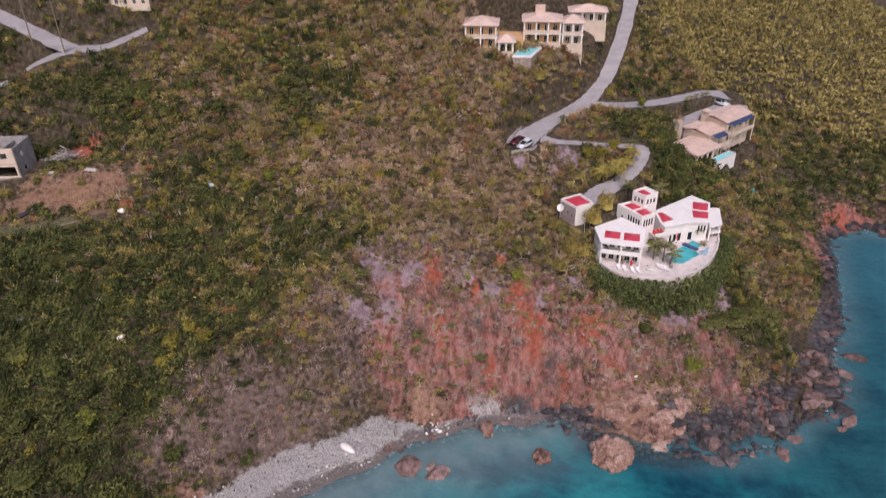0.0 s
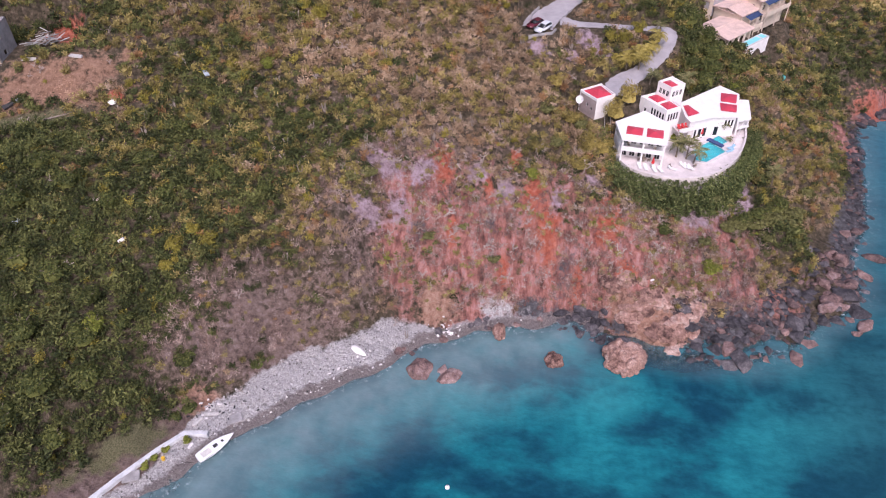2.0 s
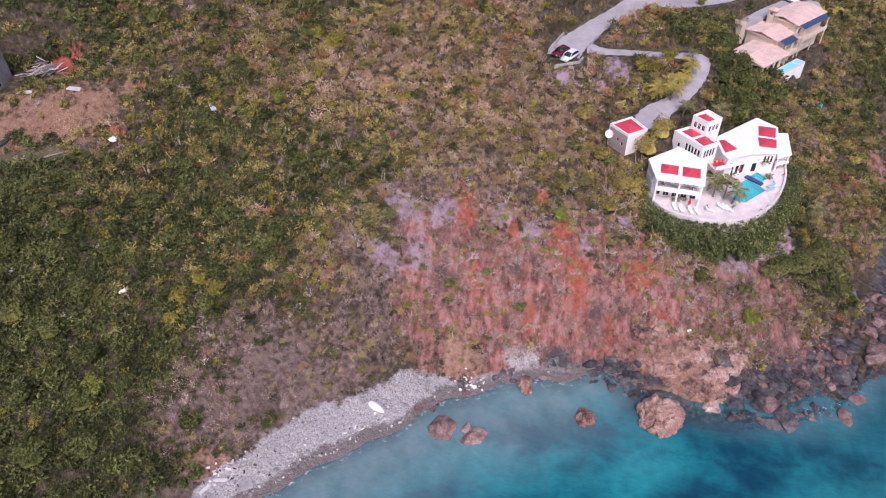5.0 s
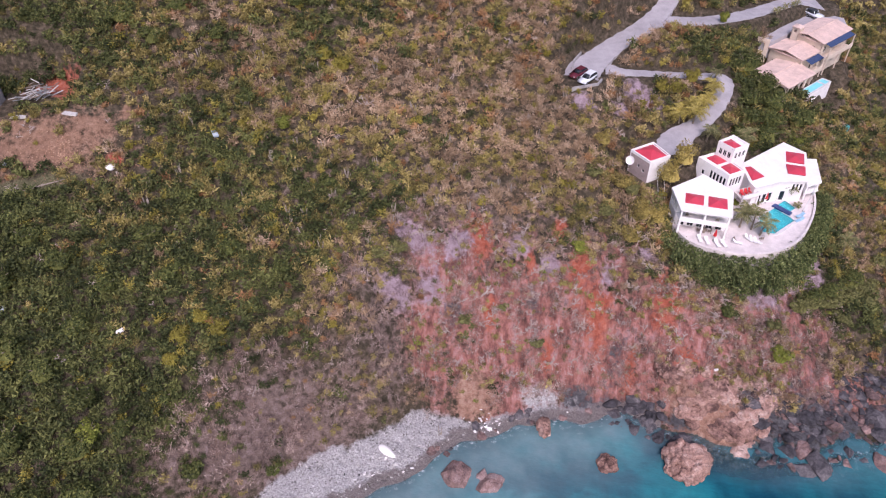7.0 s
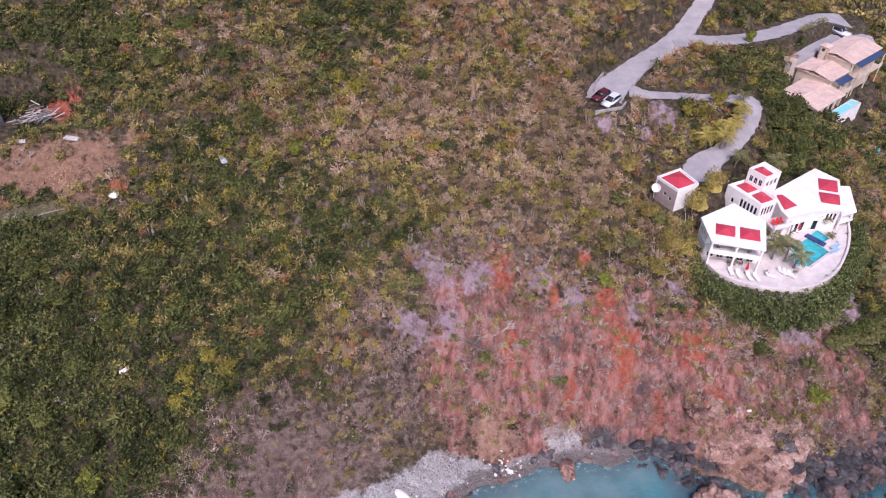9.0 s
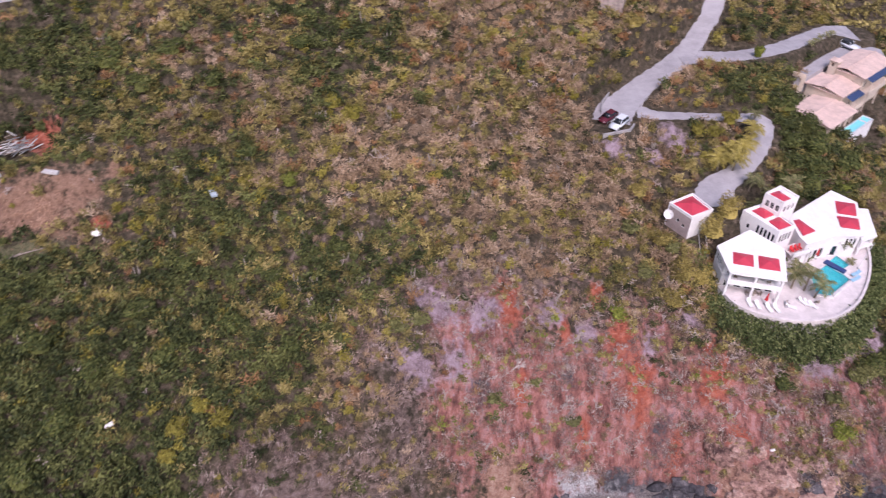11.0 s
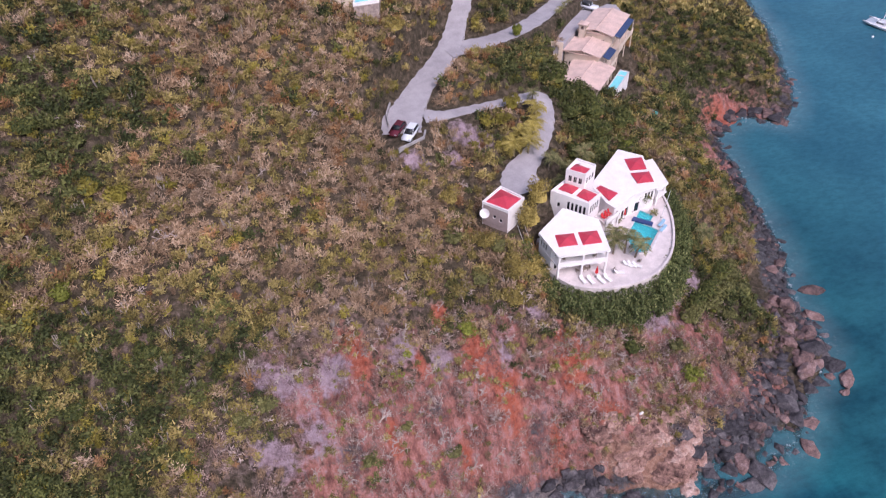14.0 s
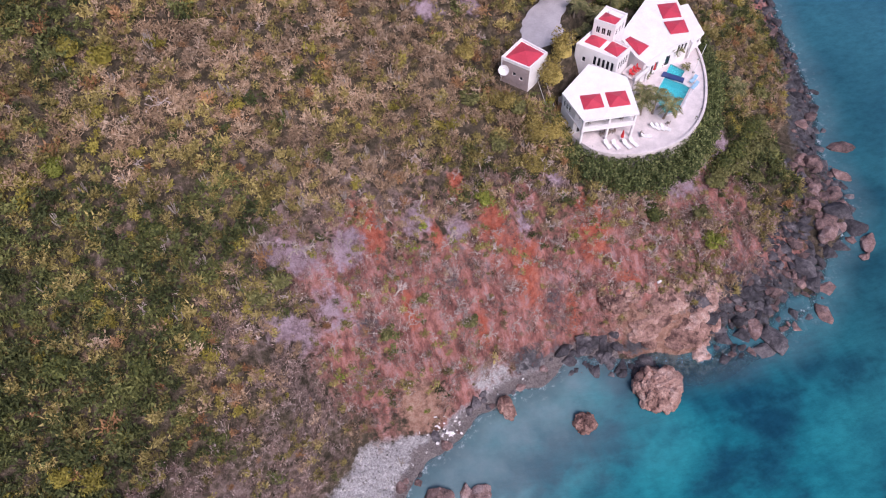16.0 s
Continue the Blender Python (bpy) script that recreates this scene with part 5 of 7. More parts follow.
bmesh.ops.transform(bm, matrix=look((23.2, 56.1, 28.5), (35, 75, 18)).copy(), verts=bm.verts)
dish = part("satellite_dish", bm, M_WHITE, garage, "white satellite dish on a bracket")
bm = bmesh.new()
tube(bm, [(23.9, 56.6, 28.0), (23.5, 56.3, 28.3), (23.3, 56.2, 28.6)], 0.05)
part("bracket", bm, M_METAL, dish)

# ---- terrace, retaining wall and pool ----
CURVE = [tuple(p) for p in rounded(TERRACE, 6)]
BACK = [(60.5, 64.5), (55, 68), (45, 66), (36, 60), (30.4, 50)]
OUTER = CURVE + BACK
POOL = [(51.2, 51.9), (47.6, 48.6), (47.3, 44.4), (49.4, 44.0), (54.0, 48.3), (53.3, 49.6)]
SPA = [(53.7, 54.6), (51.9, 52.8), (53.6, 50.8), (55.2, 52.2)]


def filled(loops, z):
    bm = bmesh.new()
    edges = []
    for loop in loops:
        vs = [bm.verts.new((x, y, z)) for x, y in loop]
        edges += [bm.edges.new((vs[k], vs[(k + 1) % len(vs)])) for k in range(len(vs))]
    bmesh.ops.triangle_fill(bm, use_beauty=True, use_dissolve=False, edges=edges)
    for f in bm.faces:
        if f.normal.z < 0:
            f.normal_flip()
    return bm


bm = filled([OUTER, POOL, SPA], TZ0)
me = bpy.data.meshes.new("terrace")
bm.to_mesh(me)
bm.free()
me.materials.append(M_DECK)
terrace = tagged(new("terrace", me), "pale stone pool terrace with curved edge", "terrace", kind="structure")


def ribbon_wall(line, z0, z1, thick, name, material, parent=None, label=""):
    bm = bmesh.new()
    rows = []
    for k, (x, y) in enumerate(line):
        a, b = line[max(k - 1, 0)], line[min(k + 1, len(line) - 1)]
        v = Vector((b[1] - a[1], -(b[0] - a[0]))).normalized() * thick / 2
        rows.append([bm.verts.new(c) for c in ((x + v.x, y + v.y, z0), (x + v.x, y + v.y, z1), (x - v.x, y - v.y, z1), (x - v.x, y - v.y, z0))])
    for a, b in zip(rows, rows[1:]):
        for i in range(4):
            bm.faces.new((a[i], b[i], b[(i + 1) % 4], a[(i + 1) % 4]))
    bm.faces.new(rows[0])
    bm.faces.new(rows[-1][::-1])
    bmesh.ops.recalc_face_normals(bm, faces=bm.faces)
    return part(name, bm, material, parent, label)


tagged(ribbon_wall([(30.4, 50)] + CURVE + [(60.5, 64.5)], 17.5, TZ0 + 0.4, 0.4, "retaining_wall", M_DECK), "curved pale plastered retaining wall round the terrace", "wall", kind="structure")
pool = thing("swimming_pool", pose(0, 0, 0), "turquoise angular swimming pool with raised spa", "pool")
for poly, depth, name in ((POOL, 1.4, "basin"), (SPA, 0.8, "spa_basin")):
    bm = bmesh.new()
    poly = ccw(poly)
    lo = [bm.verts.new((x, y, TZ0 - depth)) for x, y in poly]
    hi = [bm.verts.new((x, y, TZ0 + 0.02)) for x, y in poly]
    bm.faces.new(lo)
    for k in range(len(poly)):
        j = (k + 1) % len(poly)
        bm.faces.new((lo[j], lo[k], hi[k], hi[j]))
    part(name, bm, M_POOLTILE, pool)
    bm = bmesh.new()
    vs = [bm.verts.new((x, y, TZ0 - 0.06)) for x, y in poly]
    bm.faces.new(vs)
    part("water", bm, M_POOL, pool, "still turquoise pool water")
    cx, cy = sum(p[0] for p in poly) / len(poly), sum(p[1] for p in poly) / len(poly)
    grow = [(x + (x - cx) * 0.09, y + (y - cy) * 0.09) for x, y in poly]
    bm = bmesh.new()
    ring = [[bm.verts.new((x, y, z)) for x, y in p] for p, z in ((grow, TZ0 + 0.01), (grow, TZ0 + 0.1), (poly, TZ0 + 0.1), (poly, TZ0 - 0.2))]
    for a, b in zip(ring, ring[1:]):
        for k in range(len(poly)):
            j = (k + 1) % len(poly)
            bm.faces.new((a[k], a[j], b[j], b[k]))
    bmesh.ops.recalc_face_normals(bm, faces=bm.faces)
    part("coping", bm, M_COPING, pool)
slab(pool, [(50.7, 52.3), (51.5, 53.0), (54.1, 50.4), (53.4, 49.6)], TZ0 + 0.02, TZ0 + 0.35, M_NAVY, "tiled_ledge", "navy tiled ledge between pool and spa")
ribbon_wall([(47.2, 44.0), (49.5, 43.5), (54.5, 48.2)], TZ0, TZ0 + 0.25, 0.35, "pool_edge", M_COPING, pool, "pale raised pool edge")


def sun_lounger(m, cloth=None):
    ob = thing("sun_lounger", m, "white slatted sun lounger on the terrace", "lounger", "terrace loungers")
    bm = bmesh.new()
    for x in (-0.3, 0.3):
        box(bm, x - 0.03, x + 0.03, -0.95, 0.95, 0.26, 0.33)
    part("frame", bm, M_SLAT, ob)
    bm = bmesh.new()
    box(bm, -0.32, 0.32, -0.95, 0.35, 0.33, 0.42, 0.03)
    part("mattress", bm, cloth or M_SLAT, ob)
    bm = bmesh.new()
    box(bm, -0.32, 0.32, 0, 0.7, 0, 0.09, 0.03)
    bmesh.ops.transform(bm, matrix=Matrix.Translation((0, 0.35, 0.34)) @ Matrix.Rotation(radians(38), 4, "X"), verts=bm.verts)
    part("backrest", bm, cloth or M_SLAT, ob)
    for x in (-0.3, 0.3):
        for y in (-0.8, 0.7):
            bm = bmesh.new()
            cone(bm, x, y, 0, 0.27, 0.03, 0.025, 8)
            part("leg", bm, M_SLAT, ob)
    return ob


first = sun_lounger(pose(35.4, 40.9, TZ0, 0, 0, 8))
for x, y, a in ((36.6, 40.4, 10), (38.3, 39.9, 16), (39.5, 39.9, 20), (45.0, 41.6, 40), (44.3, 41.9, 40), (45.7, 41.2, 42), (42.0, 40.6, 70)):
    copy_thing(first, pose(x, y, TZ0, 0, 0, a))
blue = sun_lounger(pose(55.3, 49.6, TZ0, 0, 0, -60), M_BLUECLOTH)
tagged(blue, "pale blue cushioned sun lounger by the pool")
copy_thing(blue, pose(54.8, 48.2, TZ0, 0, 0, -60))


def parasol(x, y, s=1.0):
    ob = thing("parasol", pose(x, y, TZ0), "closed red canvas parasol on a pole", "parasol", "closed parasols")
    bm = bmesh.new()
    cone(bm, 0, 0, 0, 2.5 * s, 0.03, 0.025, 8)
    part("pole", bm, M_PALE, ob)
    bm = bmesh.new()
    bmesh.ops.create_cone(bm, segments=16, radius1=0.28, radius2=0.05, depth=1.5 * s, cap_ends=True)
    for v in bm.verts:
        a = math.atan2(v.co.y, v.co.x)
        f = 1 + 0.25 * math.cos(a * 6)
        v.co.x, v.co.y = v.co.x * f, v.co.y * f
    bmesh.ops.translate(bm, verts=bm.verts, vec=(0, 0, 1.75 * s))
    part("canopy", bm, M_REDCLOTH, ob)
    bm = bmesh.new()
    cone(bm, 0, 0, 0, 0.1, 0.3, 0.26, 14)
    part("base", bm, M_GREYCONC, ob)


for x, y in ((49.7, 53.5), (51.2, 55.2), (38.0, 41.2)):
    parasol(x, y)


def patio_table(m):
    ob = thing("patio_table", m, "round dark patio table on the terrace", "table", "patio tables")
    bm = bmesh.new()
    cone(bm, 0, 0, 0.7, 0.75, 0.55, 0.55, 20)
    part("tabletop", bm, M_WOOD, ob)
    bm = bmesh.new()
    cone(bm, 0, 0, 0, 0.7, 0.25, 0.06, 10)
    part("pedestal", bm, M_WOOD, ob)
    return ob


def patio_chair(m):
    ob = thing("patio_chair", m, "dark woven patio chair", "chair", "patio chairs")
    bm = bmesh.new()
    box(bm, -0.26, 0.26, -0.26, 0.26, 0.4, 0.46, 0.02)
    part("seat", bm, M_WOOD, ob)
    bm = bmesh.new()
    box(bm, -0.26, 0.26, 0.22, 0.27, 0.46, 0.95, 0.02)
    part("backrest", bm, M_WOOD, ob)
    for x in (-0.22, 0.22):
        for y in (-0.22, 0.22):
            bm = bmesh.new()
            box(bm, x - 0.025, x + 0.025, y - 0.025, y + 0.025, 0, 0.4)
            part("leg", bm, M_WOOD, ob)
    return ob


table = patio_table(pose(36.5, 43.2, TZ0))
copy_thing(table, pose(50.8, 54.6, TZ0))
chair = patio_chair(pose(37.5, 43.2, TZ0, 0, 0, -90))
for x, y, a in ((35.5, 43.3, 90), (36.5, 44.1, 0), (51.7, 54.5, -90), (50.0, 54.9, 90), (41.6, 41.2, 30), (46.6, 42.0, 200)):
    copy_thing(chair, pose(x, y, TZ0, 0, 0, a))
for z, pts in ((24.95, ((33.0, 43.9), (38.2, 43.0))),):
    for k, (x, y) in enumerate(pts):
        copy_thing(chair, pose(x, y, z, 0, 0, 20 + 160 * k))

def red_chair(m):
    ob = thing("lounge_chair", m, "red slatted lounge chair on the upper patio", "chair", "red patio chairs")
    for k in range(4):
        bm = bmesh.new()
        box(bm, -0.3, 0.3, -0.35 + 0.17 * k, -0.21 + 0.17 * k, 0.36 - 0.02 * k, 0.4 - 0.02 * k, 0.01)
        part("seat_slat", bm, M_REDCLOTH, ob)
    bm = bmesh.new()
    box(bm, -0.32, 0.32, -0.03, 0.03, 0, 0.75, 0.02)
    bmesh.ops.transform(bm, matrix=pose(0, 0.33, 0.32, -20), verts=bm.verts)
    part("backrest", bm, M_REDCLOTH, ob)
    for sx in (-0.34, 0.34):
        bm = bmesh.new()
        box(bm, sx - 0.05, sx + 0.05, -0.35, 0.4, 0.56, 0.6, 0.01)
        part("armrest", bm, M_REDCLOTH, ob)
        for y in (-0.3, 0.34):
            bm = bmesh.new()
            box(bm, sx - 0.03, sx + 0.03, y - 0.03, y + 0.03, 0, 0.56)
            part("leg", bm, M_REDCLOTH, ob)
    return ob


lounge = red_chair(pose(44.3, 51.6, 24.86, 0, 0, 25))
for k in range(1, 4):
    copy_thing(lounge, pose(44.3 + 0.85 * k, 51.6 + 0.42 * k, 24.86, 0, 0, 25 + 4 * k))

flag = thing("flagpole", pose(56.4, 51.4, TZ0), "tall white flagpole on the terrace edge", "pole")
bm = bmesh.new()
tube(bm, [(0, 0, 0), (0.2, -0.1, 3.0), (0.45, -0.2, 6.2)], 0.07, 0.04, 8)
part("pole", bm, M_SLAT, flag)
bm = bmesh.new()
cone(bm, 0, 0, 0, 0.15, 0.25, 0.2, 12)
part("base", bm, M_GREYCONC, flag)

# steps beside the garage
steps = thing("garden_steps", pose(29.3, 55.2, 0), "weathered timber steps down to the villa", "stairs")
for k in range(14):
    bm = bmesh.new()
    box(bm, -0.6, 0.6, -0.42 * k - 0.42, -0.42 * k, 25.2 - 0.19 * k - 0.14, 25.2 - 0.19 * k)
    part("tread", bm, M_WOOD, steps)
for x in (-0.62, 0.62):
    bm = bmesh.new()
    tube(bm, [(x, 0.1, 26.1), (x, -6.0, 23.4)], 0.05)
    part("handrail", bm, M_PALE, steps)


# ---- roads ----
def road(line, name, label, material):
    pts = rounded([(x, y, z, w) for x, y, z, w in line], 8)
    bm = bmesh.new()
    rows = []
    for k, (x, y, z, w) in enumerate(pts):
        a, b = pts[max(k - 1, 0)], pts[min(k + 1, len(pts) - 1)]
        v = Vector((b[1] - a[1], -(b[0] - a[0]))).normalized()
        jit = 0.12 * math.sin(k * 1.7) + 0.08 * math.sin(k * 4.1)
        cols = [(-(w + jit), -0.6), (-(w + jit), 0.03), (-w * 0.4, 0.06), (w * 0.4, 0.06), (w + jit, 0.03), (w + jit, -0.6)]
        rows.append([bm.verts.new((x + v.x * u, y + v.y * u, z + h)) for u, h in cols])
    for a, b in zip(rows, rows[1:]):
        for i in range(5):
            bm.faces.new((a[i], b[i], b[i + 1], a[i + 1]))
    bmesh.ops.recalc_face_normals(bm, faces=bm.faces)
    return tagged(part(name, bm, material), label, "road", kind="structure")


road(LANE, "road", "steep pale concrete lane with worn edges", M_CONCRETE)
road([(x, y, z - 0.03, w) for x, y, z, w in DRIVE], "driveway", "narrow curving concrete driveway to the villa", M_CONCRETE)
road([(x, y, z - 0.05, w) for x, y, z, w in SPUR], "driveway", "concrete driveway branching to the tan house", M_CONCRETE)
road(TRACK, "road", "pale concrete road junction on the upper slope", M_CONCRETE)
road([(x, y, z - 0.04, w) for x, y, z, w in TRACK_UP], "road", "pale road climbing past utility poles", M_CONCRETE)
tagged(ribbon_wall([(17.3, 71.6), (16.4, 69.6), (11.2, 67.4)], 36.0, 37.5, 0.3, "kerb", M_GREYCONC), "low concrete kerb at the parking pad", "kerb", kind="structure")
tagged(ribbon_wall([(11.4, 75.0), (11.8, 78.5), (13.4, 82.2)], 36.5, 38.0, 0.3, "kerb", M_GREYCONC), "low concrete wall beside the parking pad", "kerb", kind="structure")


# ---- vehicles ----
def car(m, paint, label, length=4.6, width=1.85, tall=1.65, jeep=False):
    ob = thing("car", m, label, "car")
    h, L, W = tall, length / 2, width / 2
    if jeep:
        low = [(-L, 0.45), (-L, 1.05), (-L + 0.1, 1.15), (L - 1.5, 1.15), (L - 0.15, 1.1), (L, 0.95), (L, 0.45)]
        top = [(-L + 0.08, 1.15), (-L + 0.14, h), (L - 1.95, h), (L - 1.6, 1.15)]
    else:
        low = [(-L, 0.4), (-L - 0.02, 0.75), (-L + 0.1, 1.0), (L - 1.25, 1.02), (L - 0.25, 0.85), (L, 0.65), (L - 0.02, 0.35)]
        top = [(-L + 0.15, 1.0), (-L + 0.5, h - 0.08), (-L + 1.1, h), (L - 2.1, h - 0.03), (L - 1.2, 1.0)]

    def side(profile, w0, w1, name, material, parent):
        bm = bmesh.new()
        zs = [p[1] for p in profile]
        lo, hi = min(zs), max(zs)
        rows = []
        for s in (-1, 1):
            rows.append([bm.verts.new((x, s * (w0 + (w1 - w0) * (z - lo) / (hi - lo)), z)) for x, z in profile])
        n = len(profile)
        bm.faces.new(rows[0])
        bm.faces.new(rows[1][::-1])
        for k in range(n):
            j = (k + 1) % n
            bm.faces.new((rows[0][k], rows[1][k], rows[1][j], rows[0][j]))
        bmesh.ops.recalc_face_normals(bm, faces=bm.faces)
        bmesh.ops.bevel(bm, geom=list(bm.edges), offset=0.06, segments=2, affect="EDGES")
        return part(name, bm, material, parent, smooth=True)

    body = side(low, W, W * 0.97, "body", paint, ob)
    side(top, W * 0.95, W * 0.76, "cabin", M_GLASS, ob)
    bm = bmesh.new()
    box(bm, top[1][0] + 0.05, top[-2][0] - 0.05, -W * 0.77, W * 0.77, h - 0.05, h + 0.03, 0.03)
    part("roof", bm, paint if not jeep else M_DARK, ob)
    for s in (-1, 1):
        for x0, x1 in ((top[0][0], top[1][0]), (top[-1][0], top[-2][0])):
            bm = bmesh.new()
            tube(bm, [(x0, s * W * 0.94, 1.02), (x1, s * W * 0.775, h - 0.02)], 0.05)
            part("pillar", bm, paint, ob)
    for x in (-L + 0.85, L - 0.9):
        for s in (-1, 1):
            bm = bmesh.new()
            bmesh.ops.create_cone(bm, cap_ends=True, segments=18, radius1=0.36, radius2=0.36, depth=0.22)
            bmesh.ops.transform(bm, matrix=Matrix.Translation((x, s * (W - 0.1), 0.36)) @ Matrix.Rotation(radians(90), 4, "X"), verts=bm.verts)
            tyre = part("wheel", bm, M_RUBBER, ob)
            bm = bmesh.new()
            bmesh.ops.create_cone(bm, cap_ends=True, segments=14, radius1=0.2, radius2=0.18, depth=0.03)
            bmesh.ops.transform(bm, matrix=Matrix.Translation((x, s * (W + 0.02), 0.36)) @ Matrix.Rotation(radians(90), 4, "X"), verts=bm.verts)
            part("rim", bm, M_METAL, tyre)
    for s in (-1, 1):
        bm = bmesh.new()
        box(bm, L - 0.12, L + 0.01, s * W * 0.72 - 0.18, s * W * 0.72 + 0.18, 0.66, 0.8, 0.02)
        part("headlight", bm, M_METAL, ob)
        bm = bmesh.new()
        box(bm, -L - 0.03, -L + 0.08, s * W * 0.8 - 0.1, s * W * 0.8 + 0.1, 0.75, 0.98, 0.02)
        part("tail_light", bm, M_REDCLOTH, ob)
    return ob


car(pose(14.4, 71.2, 37.05, 0, 0, 233), M_CARWHITE, "silver-white minivan parked on the concrete pad", 4.7)
car(pose(12.5, 73.2, 37.05, 0, 0, 230), M_CARRED, "maroon car parked at the edge of the lane", 4.4, 1.8, 1.5)
car(pose(71.6, 115.6, 33.02, 0, 0, -50), M_CARWHITE, "white off-road vehicle with a dark hard top", 4.2, 1.85, 1.8, True)

# ---- tan villa with arches and solar awnings ----
tan_house = thing("tan_house", pose(58.1, 82.7, 0, 0, 0, 44.6), "tan tiled house with arched porch and solar awnings", "house")


def tiled_roof(parent, x0, x1, y0, y1, z, rise):
    """A low gabled roof of broad tile courses."""
    bm = bmesh.new()
    ym = (y0 + y1) / 2
    n = 9
    box(bm, x0 + 0.1, x1 - 0.1, y0 + 0.1, y1 - 0.1, z - 0.3, z - 0.15)
    top = part("roof", bm, M_TANROOF, parent, "pale terracotta tiled roof")
    for s in (-1, 1):
        for k in range(n):
            ya, yb = (y0, y1) if s < 0 else (y1, y0)
            a, b = k / n, (k + 1) / n
            pa, pb = ya + (ym - ya) * a, ya + (ym - ya) * b
            za, zb = z + rise * a, z + rise * b
            lo = 0.06
            bm = bmesh.new()
            vs = [bm.verts.new(c) for c in ((x0, pa, za), (x1, pa, za), (x1, pb, zb - lo), (x0, pb, zb - lo), (x0, pa, za - 0.14), (x1, pa, za - 0.14), (x1, pb, zb - 0.2), (x0, pb, zb - 0.2))]
            for f in ((0, 1, 2, 3), (7, 6, 5, 4), (0, 4, 5, 1), (1, 5, 6, 2), (2, 6, 7, 3), (3, 7, 4, 0)):
                bm.faces.new([vs[i] for i in f])
            bmesh.ops.recalc_face_normals(bm, faces=bm.faces)
            part("tile_course", bm, M_TANROOF, top)
    bm = bmesh.new()
    tube(bm, [(x0 - 0.1, ym, z + rise + 0.02), (x1 + 0.1, ym, z + rise + 0.02)], 0.12, 0.12, 8)
    part("ridge", bm, M_TANROOF, parent)


def arch_panel(parent, p0, p1, z0, z1, n, material, foot=0.0):
    """A wall of n open round arches."""
    L = dist(p0, p1)
    bm = bmesh.new()
    pitch = L / n
    for k in range(n):
        c, r = pitch * (k + 0.5), pitch * 0.36
        spring = min(z0 + foot + 1.5, z1 - r - 0.25)
        arc = [(c + r * math.cos(a), spring + r * math.sin(a)) for a in np.linspace(0, math.pi, 11)]
        outline = [(pitch * (k + 1), z0), (pitch * (k + 1), z1), (pitch * k, z1), (pitch * k, z0), (c - r, z0)] + arc[::-1] + [(c + r, z0)]
        front = [bm.verts.new((u, 0, z)) for u, z in outline]
        back = [bm.verts.new((u, 0.3, z)) for u, z in outline]
        bm.faces.new(front[::-1])
        bm.faces.new(back)
        for i in range(len(outline)):
            j = (i + 1) % len(outline)
            bm.faces.new((front[i], front[j], back[j], back[i]))
    bmesh.ops.recalc_face_normals(bm, faces=bm.faces)
    bmesh.ops.transform(bm, matrix=Matrix.Translation((*p0, 0)) @ Matrix.Rotation(math.atan2(p1[1] - p0[1], p1[0] - p0[0]), 4, "Z"), verts=bm.verts)
    return part("arcade", bm, material, parent, "plastered wall with open arches")


for (x0, x1, y0, y1), zf, zr, rise in (((3.0, 13.0, 1.1, 10.0), 26.8, 29.9, 0.8), ((13.0, 20.0, 4.6, 12.6), 27.0, 31.9, 0.8), ((20.0, 32.0, 4.2, 11.8), 27.4, 33.9, 0.9)):
    for a, b in (((x0, y0), (x1, y0)), ((x1, y0), (x1, y1)), ((x1, y1), (x0, y1)), ((x0, y1), (x0, y0))):
        L = dist(a, b)
        if x0 < 4 and (a[1] == y0 and b[1] == y0 or a[0] == x0 and b[0] == x0):
            arch_panel(tan_house, a, b, zf, zr, 4 if a[1] == b[1] else 3, M_CREAM)
            continue
        ops = spaced(L, max(2, int(L // 2.6)), 1.0, zf + 0.9, zf + 2.3)
        if zr - zf > 5:
            ops += spaced(L, max(2, int(L // 2.6)), 1.0, zf + 3.6, zf + 5.0)
        wall(tan_house, a, b, zf - 2, zr, ops, material=M_CREAM)
    if x0 < 4:
        wall(tan_house, (x0 + 2.2, y0 + 2.4), (x1, y0 + 2.4), zf, zr, spaced(x1 - x0 - 2.2, 3, 1.4, zf + 0.1, zf + 2.3), material=M_CREAM)
        slab(tan_house, [(x0, y0), (x1, y0), (x1, y1), (x0, y1)], zf - 2.5, zf, M_CREAM, "floor_slab")
    tiled_roof(tan_house, x0 - 0.5, x1 + (0.5 if x0 < 4 else 0.15), y0 - 0.5, y1 + 0.5, zr, rise)
for x0, x1, z in ((13.6, 19.6, 31.2), (20.6, 31.6, 33.2)):
    for k in range(int((x1 - x0) / 1.05)):
        bm = bmesh.new()
        box(bm, 0, 1.0, 0, 1.7, 0, 0.06)
        bmesh.ops.transform(bm, matrix=Matrix.Translation((x0 + 1.05 * k, 2.35, z)) @ Matrix.Rotation(radians(16), 4, "X"), verts=bm.verts)
        part("solar_panel", bm, M_SOLAR, tan_house, "dark blue solar panel awning")
    for x in (x0 + 0.2, (x0 + x1) / 2, x1 - 0.3):
        post(tan_house, x, 2.5, 26.2, z, 0.22, M_CREAM)
    slab(tan_house, [(x0, 2.3), (x1, 2.3), (x1, 4.2), (x0, 4.2)], z - 3.2, z - 3.0, M_CREAM, "balcony")
    slab(tan_house, [(x0, 2.3), (x1, 2.3), (x1, 2.45), (x0, 2.45)], z - 3.0, z - 2.1, M_CREAM, "balcony_railing")
